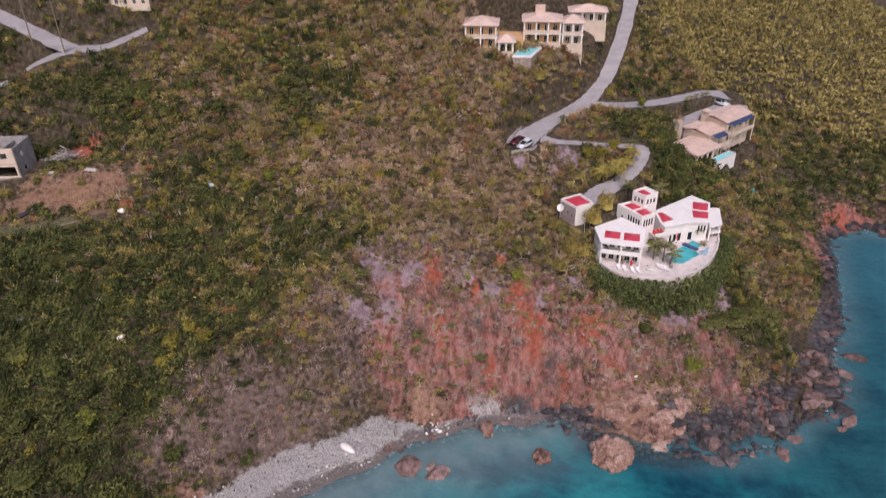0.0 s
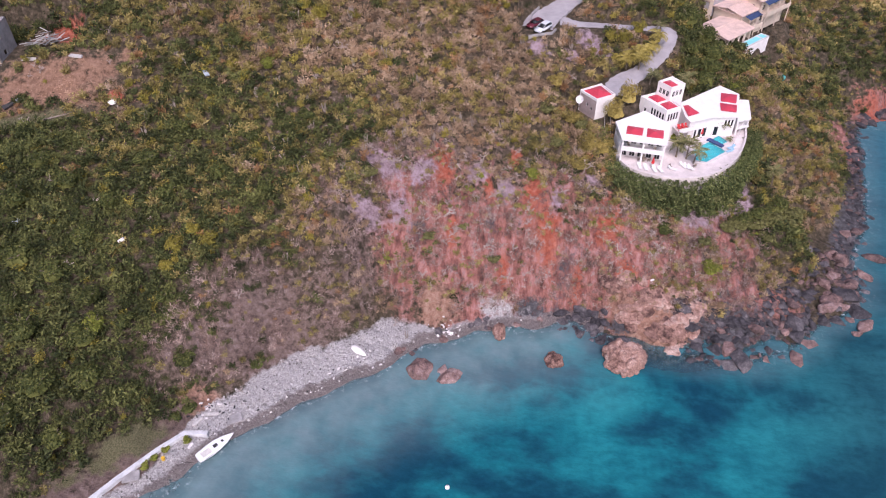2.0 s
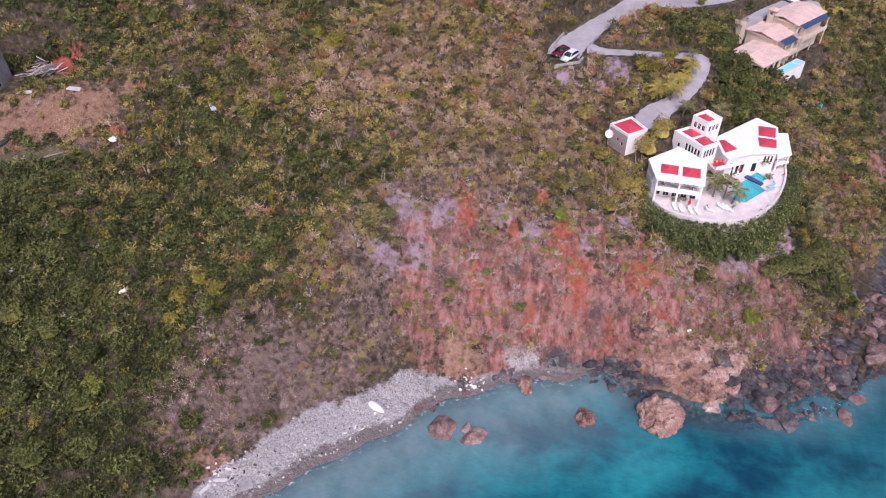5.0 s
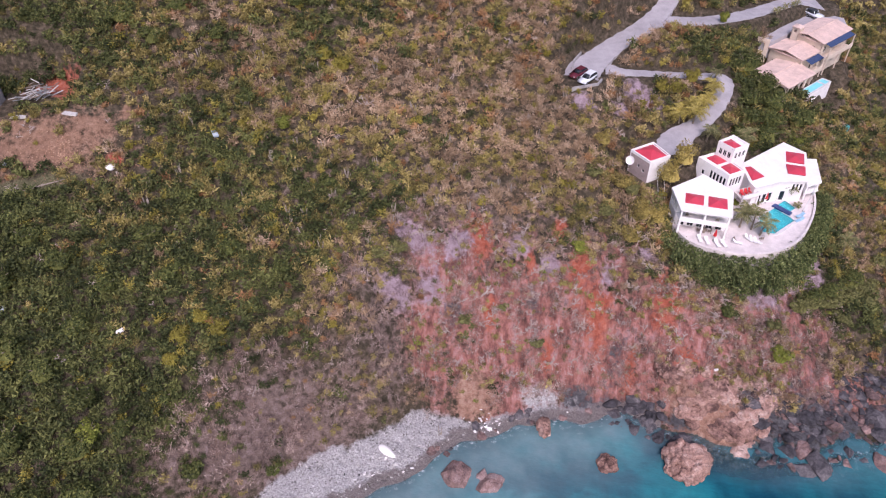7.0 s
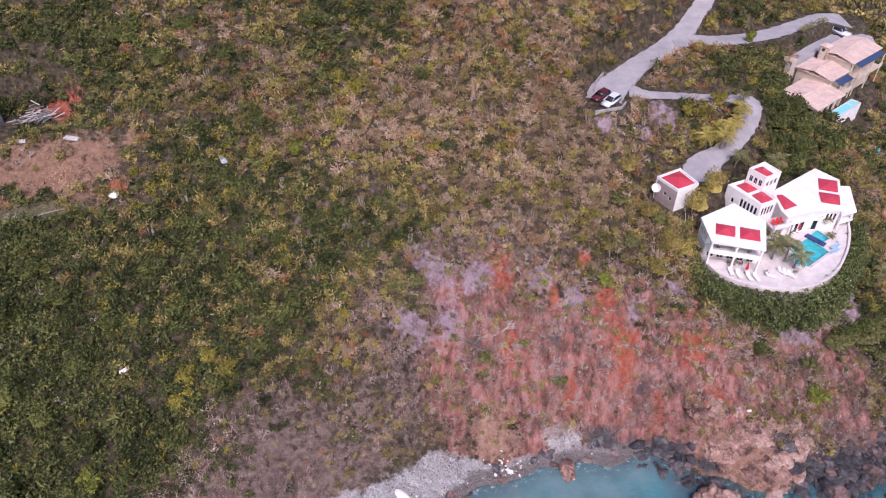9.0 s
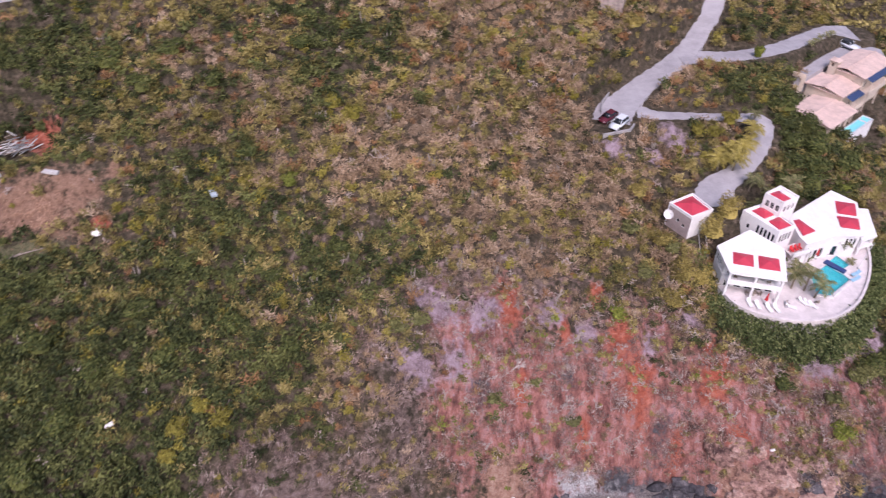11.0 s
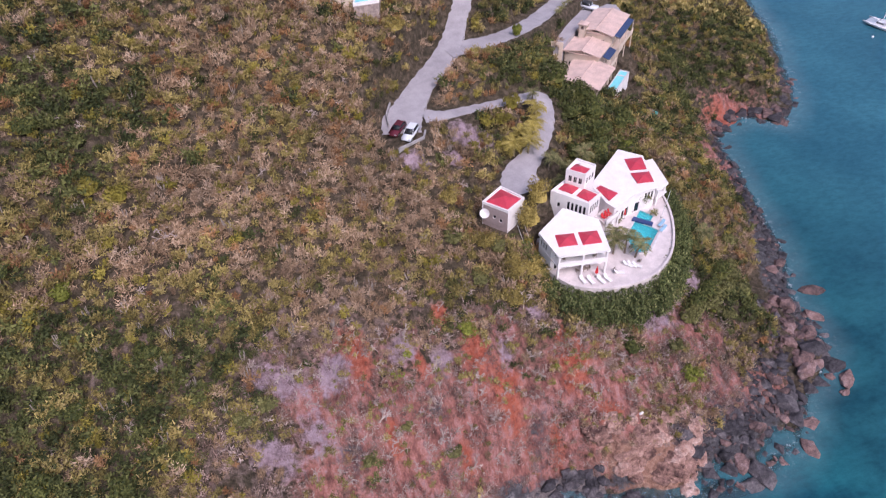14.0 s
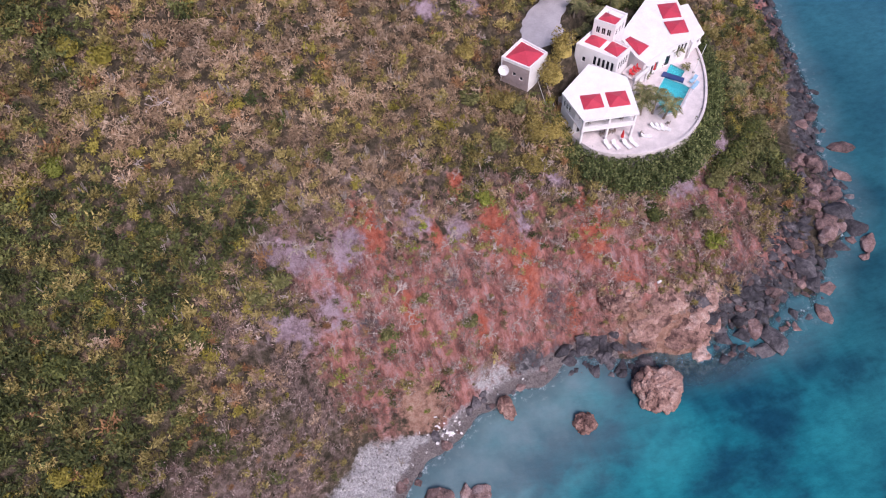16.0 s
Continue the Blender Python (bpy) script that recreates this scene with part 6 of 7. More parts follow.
for k in range(4):
    a = [(19.4, 10.2), (21.2, 10.2), (21.2, 12.0), (19.4, 12.0)]
    wall(tan_house, a[k], a[(k + 1) % 4], 32.0, 35.3, [(0.5, 1.2, 34.1, 34.9)], material=M_CREAM, glazed=False, thick=0.2, name="turret_wall")
bm = bmesh.new()
hip(bm, [(19.2, 10.0), (21.4, 10.0), (21.4, 12.2), (19.2, 12.2)], 35.3, 0.5)
part("turret_roof", bm, M_TANROOF, tan_house)
wall(tan_house, (11.6, 17.0), (12.6, 13.0), 28, 33.6, [(1.0, 3.2, 30.6, 32.6)], material=M_CREAM, glazed=False, name="garage_wall")
wall(tan_house, (36.0, 19.6), (11.6, 17.0), 29, 34.2, material=M_CREAM, glazed=False, name="courtyard_wall")
slab(tan_house, [(12.8, 12.95), (32, 12.95), (32.4, 4.5), (38, 9), (36, 19.4), (12, 16.8)], 29.0, 33.0, M_CONCRETE, "courtyard")
tan_pool = thing("swimming_pool", pose(58.1, 82.7, 0, 0, 0, 44.6), "narrow turquoise pool on a tall white plinth", "pool")
bm = bmesh.new()
prism(bm, [(7.6, -1.7), (17.2, -1.7), (17.2, 0.55), (7.6, 0.55)], 23.5, 27.3)
part("plinth", bm, M_WHITE, tan_pool)
slab(tan_pool, [(7.9, -1.4), (14.6, -1.4), (14.6, 0.35), (7.9, 0.35)], 27.302, 27.42, M_POOLTILE, "water", "turquoise pool water")
slab(tan_pool, [(15.0, -1.4), (16.9, -1.4), (16.9, 0.35), (15.0, 0.35)], 27.302, 27.42, M_POOLTILE, "spa_water")
for a in ([(7.6, -1.7), (17.2, -1.7), (17.2, -1.4), (7.6, -1.4)], [(7.6, 0.35), (17.2, 0.35), (17.2, 0.55), (7.6, 0.55)], [(7.6, -1.4), (7.9, -1.4), (7.9, 0.35), (7.6, 0.35)], [(14.6, -1.4), (15.0, -1.4), (15.0, 0.35), (14.6, 0.35)], [(16.9, -1.4), (17.2, -1.4), (17.2, 0.35), (16.9, 0.35)]):
    slab(tan_pool, a, 27.303, 27.55, M_COPING, "coping")
tank = thing("water_tank", pose(75.2, 86.6, height(75.2, 86.6)), "round teal water tank half hidden in scrub", "tank")
bm = bmesh.new()
cone(bm, 0, 0, 0, 1.0, 0.8, 0.8, 20)
cone(bm, 0, 0, 1.0, 1.25, 0.8, 0.3, 20)
part("body", bm, M_TEAL, tank)
bm = bmesh.new()
cone(bm, 0, 0, 1.25, 1.38, 0.28, 0.24, 14)
part("lid", bm, M_TEAL, tank)

# ---- big house with columns, higher on the slope ----
HZ = 52.5
column_house = thing("column_house", pose(0, 0, 0), "large ochre and cream house with columns and terracotta roof", "house")


def column_block(x0, x1, y0, y1, z0, storeys, cols, paint):
    h = 3.1
    for s in range(storeys):
        z = z0 + s * h
        for a, b in (((x0, y0 + 1.6), (x1, y0 + 1.6)), ((x1, y0 + 1.6), (x1, y1)), ((x1, y1), (x0, y1)), ((x0, y1), (x0, y0 + 1.6))):
            L = dist(a, b)
            wall(column_house, a, b, z, z + h - 0.2, spaced(L, max(2, int(L // 2.4)), 1.1, z + 0.3, z + 2.2), material=paint)
        slab(column_house, [(x0 - 0.2, y0), (x1 + 0.2, y0), (x1 + 0.2, y1), (x0 - 0.2, y1)], z + h - 0.2, z + h, M_WHITE, "floor_slab")
        slab(column_house, [(x0, y0), (x1, y0), (x1, y0 + 0.12), (x0, y0 + 0.12)], z + 0.02, z + 0.85, M_CREAM, "railing")
    slab(column_house, [(x0 - 0.2, y0), (x1 + 0.2, y0), (x1 + 0.2, y1), (x0 - 0.2, y1)], z0 - 5, z0, M_CREAM, "base")
    for k in range(cols):
        post(column_house, x0 + 0.2 + (x1 - x0 - 0.4) * k / (cols - 1), y0 + 0.25, z0, z0 + storeys * h - 0.2, 0.42)
    bm = bmesh.new()
    zt = z0 + storeys * h
    hip(bm, [(x0 - 0.6, y0 - 0.4), (x1 + 0.6, y0 - 0.4), (x1 + 0.6, y1 + 0.5), (x0 - 0.6, y1 + 0.5)], zt, 1.7)
    part("roof", bm, M_TANROOF, column_house, "low hipped terracotta tile roof")


column_block(-2.3, 6.0, 96.5, 104, HZ + 1.2, 2, 3, M_WARM)
column_block(13.0, 23.0, 104, 112, HZ + 0.6, 2, 4, M_WARM)
column_block(23.5, 29.0, 106, 112, HZ - 0.2, 2, 3, M_CREAM)
column_block(6.6, 10.6, 95.0, 100, HZ + 0.4, 1, 3, M_CREAM)
column_block(26.0, 36.0, 117, 123, HZ + 3.4, 1, 4, M_CREAM)
bm = bmesh.new()
box(bm, 16.0, 18.6, 108.0, 110.0, HZ + 7, HZ + 10.0)
part("chimney", bm, M_TANROOF, column_house, "square terracotta chimney block")
slab(column_house, [(6.2, 101.2), (13.0, 101.2), (13.0, 108), (6.2, 108)], HZ - 3, HZ + 3.2, M_WARM, "link_wall")
col_pool = thing("swimming_pool", pose(0, 0, 0), "raised infinity pool on a tall stone plinth", "pool")
bm = bmesh.new()
prism(bm, [(10.4, 93.3), (15.2, 93.3), (18.0, 102), (12.6, 102)], HZ - 6, HZ + 0.1)
part("plinth", bm, M_STONEWALL, col_pool, "rubble stone plinth")
slab(col_pool, [(10.3, 93.2), (15.3, 93.2), (18.1, 102), (12.5, 102)], HZ + 0.1, HZ + 0.6, M_WHITE, "rim")
slab(col_pool, [(10.9, 93.8), (14.9, 93.8), (17.5, 101.5), (12.9, 101.5)], HZ + 0.604, HZ + 0.66, M_POOLTILE, "water")

# ---- house under construction on the west track ----
shell = thing("concrete_shell", pose(-98.3, 43.2, 0, 0, 0, 8), "unfinished grey concrete house without a roof", "house")
for z0, z1, ops in ((38.0, 41.2, [(-10.4, -6.0, 38.4, 40.7), (-5.0, -0.7, 38.4, 40.7)]), (41.4, 45.0, [(-7.6, -6.2, 42.6, 43.9), (-3.2, -1.8, 42.6, 43.9)])):
    L = 11.0
    wall(shell, (-L, 0), (0, 0), z0, z1, [(a + L, b + L, c, d) for a, b, c, d in ops], material=M_CREAM, glazed=False)
    wall(shell, (0, 0), (0, 8.0), z0, z1, [(2.5, 3.7, z0 + 0.8, z0 + 1.9)], material=M_GREYCONC, glazed=False)
    wall(shell, (0, 8), (-L, 8), z0, z1, material=M_GREYCONC, glazed=False)
    wall(shell, (-L, 8), (-L, 0), z0, z1, material=M_GREYCONC, glazed=False)
slab(shell, [(-11, 0), (0, 0), (0, 8), (-11, 8)], 41.2, 41.4, M_GREYCONC, "floor_slab")
slab(shell, [(-11, -0.3), (0.2, -0.3), (0.2, 8), (-11, 8)], 36.0, 38.0, M_GREYCONC, "footing")
for x in (-7.5, -3.5):
    bm = bmesh.new()
    box(bm, x - 0.1, x + 0.1, 0.25, 7.75, 41.4, 44.2)
    part("partition", bm, M_GREYCONC, shell)
bm = bmesh.new()
for s in (-0.25, 0.25):
    tube(bm, [(-2.2 + s, 5.0, 40.8), (-1.8 + s, 7.6, 43.8)], 0.05)
for k in range(7):
    tube(bm, [(-2.42 + 0.055 * k, 5.3 + 0.35 * k, 41.15 + 0.4 * k), (-1.95 + 0.055 * k, 5.3 + 0.35 * k, 41.15 + 0.4 * k)], 0.035)
ladder = tagged(part("ladder", bm, M_PALE), "pale wooden ladder leaning in the concrete shell", "ladder")
ladder.matrix_world = pose(-98.3, 43.2, 1.0, 0, 0, 8)

r = random.Random(4)
pile = thing("timber_pile", pose(-92.6, 51.9, height(-92.6, 51.9) + 0.3), "heap of bleached boards and roofing sheets", "timber")
for k in range(70):
    bm = bmesh.new()
    L = r.uniform(0.9, 2.7)
    box(bm, -L / 2, L / 2, -r.uniform(0.07, 0.2), 0.1, -0.03, 0.04)
    a = r.choice((20, 50, 70, 110, -10)) + r.uniform(-20, 20)
    bmesh.ops.transform(bm, matrix=pose(r.gauss(0, 1.6), r.gauss(0, 1.3), 0.1 + 0.026 * k * r.uniform(0.6, 1.2), r.uniform(-8, 8), r.uniform(-16, 16), a), verts=bm.verts)
    part("board", bm, r.choice((M_PALE, M_PALE, M_WOOD, M_METAL)), pile)


def plank_stack(x, y, a, label):
    ob = thing("plank_stack", pose(x, y, height(x, y), 0, 0, a), label, "timber", "plank stacks")
    for k in range(4):
        for j in range(3):
            bm = bmesh.new()
            box(bm, -1.6 + 0.1 * k, 1.6 - 0.07 * j, -0.45 + 0.3 * j, -0.18 + 0.3 * j, 0.09 * k, 0.09 * k + 0.08)
            part("plank", bm, M_PALE, ob)


plank_stack(-92.8, 44.6, 5, "stack of pale planks by the building site")
plank_stack(-83.0, 45.8, -8, "short stack of pale planks on red earth")
bm = bmesh.new()
bmesh.ops.create_icosphere(bm, subdivisions=3, radius=1.0)
for v in bm.verts:
    v.co *= 1 + 0.25 * noise.noise(v.co * 1.7)
    v.co.z *= 0.75
white_heap = tagged(part("covered_heap", bm, M_WHITE, smooth=True), "small heap under a white tarpaulin", "heap")
white_heap.matrix_world = Matrix.LocRotScale((-72.6, 37.2, height(-72.6, 37.2) + 0.3), None, (1.0, 0.85, 0.75))
for (x, y, z, s, a), m, label in (((-54.9, 45.0, 0.9, 1.0, 125), M_TANK, "crumpled grey metal sheet in the scrub"), ((-92.0, 36.0, 0.3, 0.7, 70), M_TANK, "pale grey-blue plastic drum by the track"), ((-93.8, 34.6, 0.3, 1.2, 50), M_DARK, "dark scrap metal crate beside the track"), ((-61.8, 9.2, 1.2, 0.6, 30), M_WHITE, "white plastic sheet caught in the bushes"), ((-81.5, 9.5, 0.6, 0.8, 60), M_TANK, "grey scrap lying in the bushes"), ((38.5, 22.0, 0.2, 0.4, 10), M_WHITE, "small white box on the cliff slope")):
    bm = bmesh.new()
    box(bm, -s, s, -s * 0.5, s * 0.5, -0.25, 0.25, 0.08)
    for v in bm.verts:
        v.co.z += 0.35 * noise.noise(v.co * 1.3 + Vector((x, y, 0)))
    ob = tagged(part("scrap", bm, m), label, "debris")
    ob.matrix_world = pose(x, y, height(x, y) + z, 6, -10, a)
for k in range(5):
    bm = bmesh.new()
    xa, ya, xb, yb = -87.6 + 1.4 * k, 30.9 + 0.6 * k, -84.9 + 1.2 * k, 32.3 + 0.4 * k
    tube(bm, [(xa, ya, height(xa, ya) + 0.25), (xb, yb, height(xb, yb) + 0.35)], 0.14, 0.1)
    tagged(part("fallen_log", bm, M_WOOD), "fallen grey log along the track edge", "log", "track logs")
rubble_x, rubble_y = rs.normal(-82.5, 5.5, 1300), rs.normal(39.5, 2.6, 1300)
rz, _ = terrain(rubble_x, rubble_y)
M_RUBBLE = leaves("rubble_stones", [(0.0, (0.2, 0.11, 0.07)), (0.6, (0.34, 0.20, 0.135)), (1.0, (0.46, 0.31, 0.22))], plants=False)
me = island_mesh("rubble_stones", [(cube * (1, 0.8, 0.6), cf)], rubble_x, rubble_y, rz, rs.choice([0.05, 0.07, 0.1, 0.14], 1300), rs.uniform(0, 6.3, 1300), np.zeros(1300, int))
me.materials.append(M_RUBBLE)
tagged(new("rubble_stones", me), "tan broken stones on the cleared bank", "rubble", kind="stuff")

# upper corner: house behind the junction and two utility poles
upper = thing("cream_house", pose(-87, 82, height(-87, 82) - 1.0, 0, 0, 8), "long cream house with small dark windows", "house")
wall(upper, (-7, 0), (7, 0), 0, 4.2, spaced(14, 6, 0.9, 1.7, 3.0), material=M_CREAM)
wall(upper, (7, 0), (7, 7), 0, 4.2, material=M_CREAM)
wall(upper, (7, 7), (-7, 7), 0, 4.2, material=M_CREAM)
wall(upper, (-7, 7), (-7, 0), 0, 4.2, material=M_CREAM)
slab(upper, [(-7.4, -0.4), (7.4, -0.4), (7.4, 7.4), (-7.4, 7.4)], 4.2, 4.5, M_WHITE)
for x, y, h in ((-98.2, 71.0, 13), (-107.0, 72.5, 13)):
    ob = thing("utility_pole", pose(x, y, height(x, y)), "tall dark wooden utility pole with crossarm", "pole", "utility poles")
    bm = bmesh.new()
    cone(bm, 0, 0, -0.5, h, 0.17, 0.11, 10)
    part("pole", bm, M_BARK, ob)
    bm = bmesh.new()
    box(bm, -1.1, 1.1, -0.06, 0.06, h - 0.9, h - 0.76)
    part("crossarm", bm, M_BARK, ob)
    for u in (-0.9, 0.0, 0.9):
        bm = bmesh.new()
        cone(bm, u, 0, h - 0.76, h - 0.55, 0.05, 0.04, 8)
        part("insulator", bm, M_METAL, ob)

# ---- boats ----
def hull_rows(length, beam, depth, stations=12, sheer=0.25, fine=1.0):
    rows = []
    for k in range(stations):
        t = k / (stations - 1)
        w = beam / 2 * (1 - max(0, (t - 0.35) / 0.65) ** (1.9 * fine)) * (0.72 + 0.28 * min(1, t / 0.3) ** 0.6)
        d = depth * (1 - 0.75 * t**3)
        x = -length / 2 + length * t
        top = sheer * t * t
        rows.append([(x, s * w * f, top - d * g) for s, f, g in ((-1, 1, 0), (-1, 0.86, 0.5), (-1, 0.4, 0.9), (1, 0.0, 1.0), (1, 0.4, 0.9), (1, 0.86, 0.5), (1, 1, 0))])
    return rows


def hull(rows):
    bm = bmesh.new()
    vr = [[bm.verts.new(c) for c in row] for row in rows]
    for a, b in zip(vr, vr[1:]):
        for i in range(6):
            bm.faces.new((a[i], b[i], b[i + 1], a[i + 1]))
        bm.faces.new((a[6], b[6], b[0], a[0]))
    bm.faces.new(vr[0][::-1])
    bmesh.ops.remove_doubles(bm, verts=bm.verts, dist=0.002)
    bmesh.ops.recalc_face_normals(bm, faces=bm.faces)
    return bm


wreck = thing("sailboat_wreck", pose(-38.2, -19.0, 1.05, 14, 4, 54), "white sailboat hull stranded on the beach, mast gone", "boat")
part("hull", hull(hull_rows(7.2, 2.3, 0.95, 14)), M_GEL, wreck, smooth=False)
bm = bmesh.new()
prism(bm, [(-0.9, -0.62), (1.9, -0.38), (1.9, 0.38), (-0.9, 0.62)], 0.02, [0.36, 0.3, 0.3, 0.36])
part("cabin_top", bm, M_GEL, wreck)
for x0, x1, y0, y1, z in ((-2.9, -1.1, -0.5, 0.5, 0.06), (-0.6, 0.2, -0.3, 0.3, 0.37), (1.0, 1.4, -0.2, 0.2, 0.335)):
    bm = bmesh.new()
    box(bm, x0, x1, y0, y1, z - 0.03, z + 0.03)
    part("hatch" if z > 0.3 else "cockpit", bm, M_DARK if z > 0.3 else M_PALE, wreck)
for s in (-1, 1):
    bm = bmesh.new()
    tube(bm, [(-2.8, s * 0.95, 0.08), (0, s * 1.1, 0.1), (2.0, s * 0.72, 0.15)], 0.05)
    part("toe_rail", bm, M_METAL, wreck)

cat = thing("catamaran", pose(190.5, 135.5, 0, 0, 0, 112), "white catamaran at anchor with teal bimini", "boat")
for s in (-1, 1):
    bm = hull(hull_rows(11.5, 1.5, 1.0, 12, 0.2, 1.2))
    bmesh.ops.translate(bm, verts=bm.verts, vec=(0, s * 2.3, 0.95))
    part("hull", bm, M_GEL, cat)
bm = bmesh.new()
box(bm, -4.6, 2.2, -2.2, 2.2, 0.85, 1.1, 0.05)
part("bridge_deck", bm, M_GEL, cat)
bm = bmesh.new()
prism(bm, [(-1.6, -1.9), (1.4, -1.7), (2.0, 0), (1.4, 1.7), (-1.6, 1.9)], 1.1, [2.2, 1.7, 1.5, 1.7, 2.2])
part("cabin", bm, M_GEL, cat)
bm = bmesh.new()
box(bm, -1.0, 1.5, -1.92, 1.92, 1.5, 1.72)
part("window_band", bm, M_GLASS, cat)
bm = bmesh.new()
box(bm, -4.4, -1.9, -1.8, 1.8, 2.75, 2.85, 0.04)
part("bimini", bm, M_TEAL, cat)
for x in (-4.2, -2.1):
    for y in (-1.6, 1.6):
        bm = bmesh.new()
        tube(bm, [(x, y, 1.1), (x, y, 2.76)], 0.04)
        part("strut", bm, M_METAL, cat)
bm = bmesh.new()
tube(bm, [(0.4, 0, 1.1), (0.3, 0, 15.5)], 0.12, 0.08, 8)
part("mast", bm, M_GEL, cat)
bm = bmesh.new()
tube(bm, [(0.3, -1.0, 7.5), (0.3, 1.0, 7.5)], 0.05)
part("spreader", bm, M_METAL, cat)
bm = bmesh.new()
tube(bm, [(0.3, 0, 2.6), (-4.3, 0, 3.0)], 0.16, 0.14, 8)
part("boom_cover", bm, M_TEAL, cat)
bm = bmesh.new()
vs = [bm.verts.new(c) for c in ((2.2, -1.7, 0.95), (5.0, -1.9, 0.98), (5.0, 1.9, 0.98), (2.2, 1.7, 0.95))]
bm.faces.new(vs)
ext = bmesh.ops.extrude_face_region(bm, geom=list(bm.faces))
bmesh.ops.translate(bm, verts=[v for v in ext["geom"] if isinstance(v, bmesh.types.BMVert)], vec=(0, 0, 0.04))
part("trampoline", bm, M_TANK, cat)
for x, y, s in ((2.1, -22.2, 0.42), (182.5, 130.5, 0.4)):
    ob = thing("mooring_buoy", pose(x, y, 0.0), "white round mooring buoy floating on the sea", "buoy", "mooring buoys")
    bm = bmesh.new()
    bmesh.ops.create_uvsphere(bm, u_segments=18, v_segments=10, radius=s)
    for v in bm.verts:
        v.co.z *= 1.1 if v.co.z > 0 else 0.8
    part("float", bm, M_GEL, ob, smooth=True)
    bm = bmesh.new()
    tube(bm, [(0, 0, s), (0, 0, s + 0.3)], 0.06)
    part("eye", bm, M_METAL, ob)

M_SEAWALL = plain("sea_wall_concrete", (0.60, 0.60, 0.62), 0.85, vary=0.18, scale=0.8, grain=5)
# ---- beach: sea wall, slabs and flotsam ----
tagged(ribbon_wall([(-57, -34), (-52.3, -27.0), (-47.8, -21.0), (-44.4, -17.3), (-40.4, -16.9)], -0.5, 1.5, 0.9, "sea_wall", M_SEAWALL), "low weathered concrete sea wall along the beach", "wall", kind="structure")
for x, y, a, sx, sy, m, label in ((-37.0, -13.2, 30, 1.4, 1.0, M_GREYCONC, "flat broken concrete slab on the shingle"), (-17.8, 4.1, -32, 1.7, 0.5, M_WHITE, "long white overturned dinghy hull on the shingle"), (-50.3, -26.2, 20, 1.4, 1.0, M_GREYCONC, "broken pale concrete slab below the sea wall"), (-43.0, -14.8, 60, 1.1, 0.35, M_PALE, "bleached board on the shingle"), (-41.0, -13.0, 10, 1.2, 0.3, M_PALE, "bleached board on the shingle"), (-42.6, -19.5, 70, 0.6, 0.25, M_WHITE, "short white plank on the beach")):
    bm = bmesh.new()
    if sx > 1.6:
        bmesh.ops.create_icosphere(bm, subdivisions=3, radius=1.0)
        for v in bm.verts:
            v.co = Vector((v.co.x * sx * 1.1, v.co.y * (0.75 - 0.2 * v.co.x), max(v.co.z, -0.2) * 0.5))
    else:
        box(bm, -sx, sx, -sy, sy, -0.12, 0.2 if m != M_WHITE else 0.35, 0.1)
    ob = tagged(part("beach_slab", bm, m), label, "slab")
    ob.matrix_world = pose(x, y, height(x, y) + 0.15, 2, 3, a)
r = random.Random(12)
FLOT = []
for k in range(3):
    bm = bmesh.new()
    box(bm, -0.5, 0.5, -0.35, 0.35, -0.12, 0.18, 0.06)
    for v in bm.verts:
        v.co += Vector((0.1, 0.1, 0.08)) * noise.noise(v.co * 2 + Vector((k, 0, 0)))
    me = bpy.data.meshes.new("beach_debris")
    bm.to_mesh(me)
    bm.free()
    me.materials.append((M_WHITE, M_PALE, M_DARK)[k])
    FLOT.append(me)
n = 0
while n < 110:
    t = r.random()
    x, y = (-46 + 34 * t + r.gauss(0, 1.5), -15 + 19 * t + r.gauss(0, 2.2)) if n % 3 else (-41.0 + r.gauss(0, 2.0), -11.8 + r.gauss(0, 1.3))
    d = float(coast_distance(np.array([x]), np.array([y]))[0])
    if 1.0 < d < 9.5:
        k = r.choice((0, 0, 1, 1, 1, 2))
        ob = tagged(new("beach_debris", FLOT[k]), ("white plastic flotsam on the shingle", "pale driftwood piece on the shingle", "dark rubber scrap on the shingle")[k], "debris", "beach debris")
        ob.matrix_world = Matrix.LocRotScale((x, y, height(x, y) + 0.12), Euler((r.uniform(-0.2, 0.2), r.uniform(-0.2, 0.2), r.uniform(0, 6))), [r.uniform(0.25, 0.7), r.uniform(0.2, 0.5), 0.6])
        n += 1
n = 0
while n < 40:
    # white rubble where the cliff foot meets the cove
    x, y = -1.5 + r.gauss(0, 1.3), 11.5 + r.gauss(0, 1.0)
    ob = tagged(new("chalky_stone", FLOT[0]), "chalk-white stone at the cliff foot", "stone", "white cliff-foot stones")
    ob.matrix_world = Matrix.LocRotScale((x, y, height(x, y) + 0.1), Euler((r.random(), r.random(), r.uniform(0, 6))), [r.uniform(0.25, 0.6)] * 3)
    n += 1
drum = thing("drum", pose(-46.4, -22.3, height(-46.4, -22.3)), "small yellow plastic drum on the beach", "drum")
bm = bmesh.new()
cone(bm, 0, 0, 0, 0.6, 0.3, 0.3, 14)
part("body", bm, M_YELLOWP, drum)
bm = bmesh.new()
cone(bm, 0, 0, 0.6, 0.64, 0.31, 0.31, 14)
part("lid", bm, M_YELLOWP, drum)


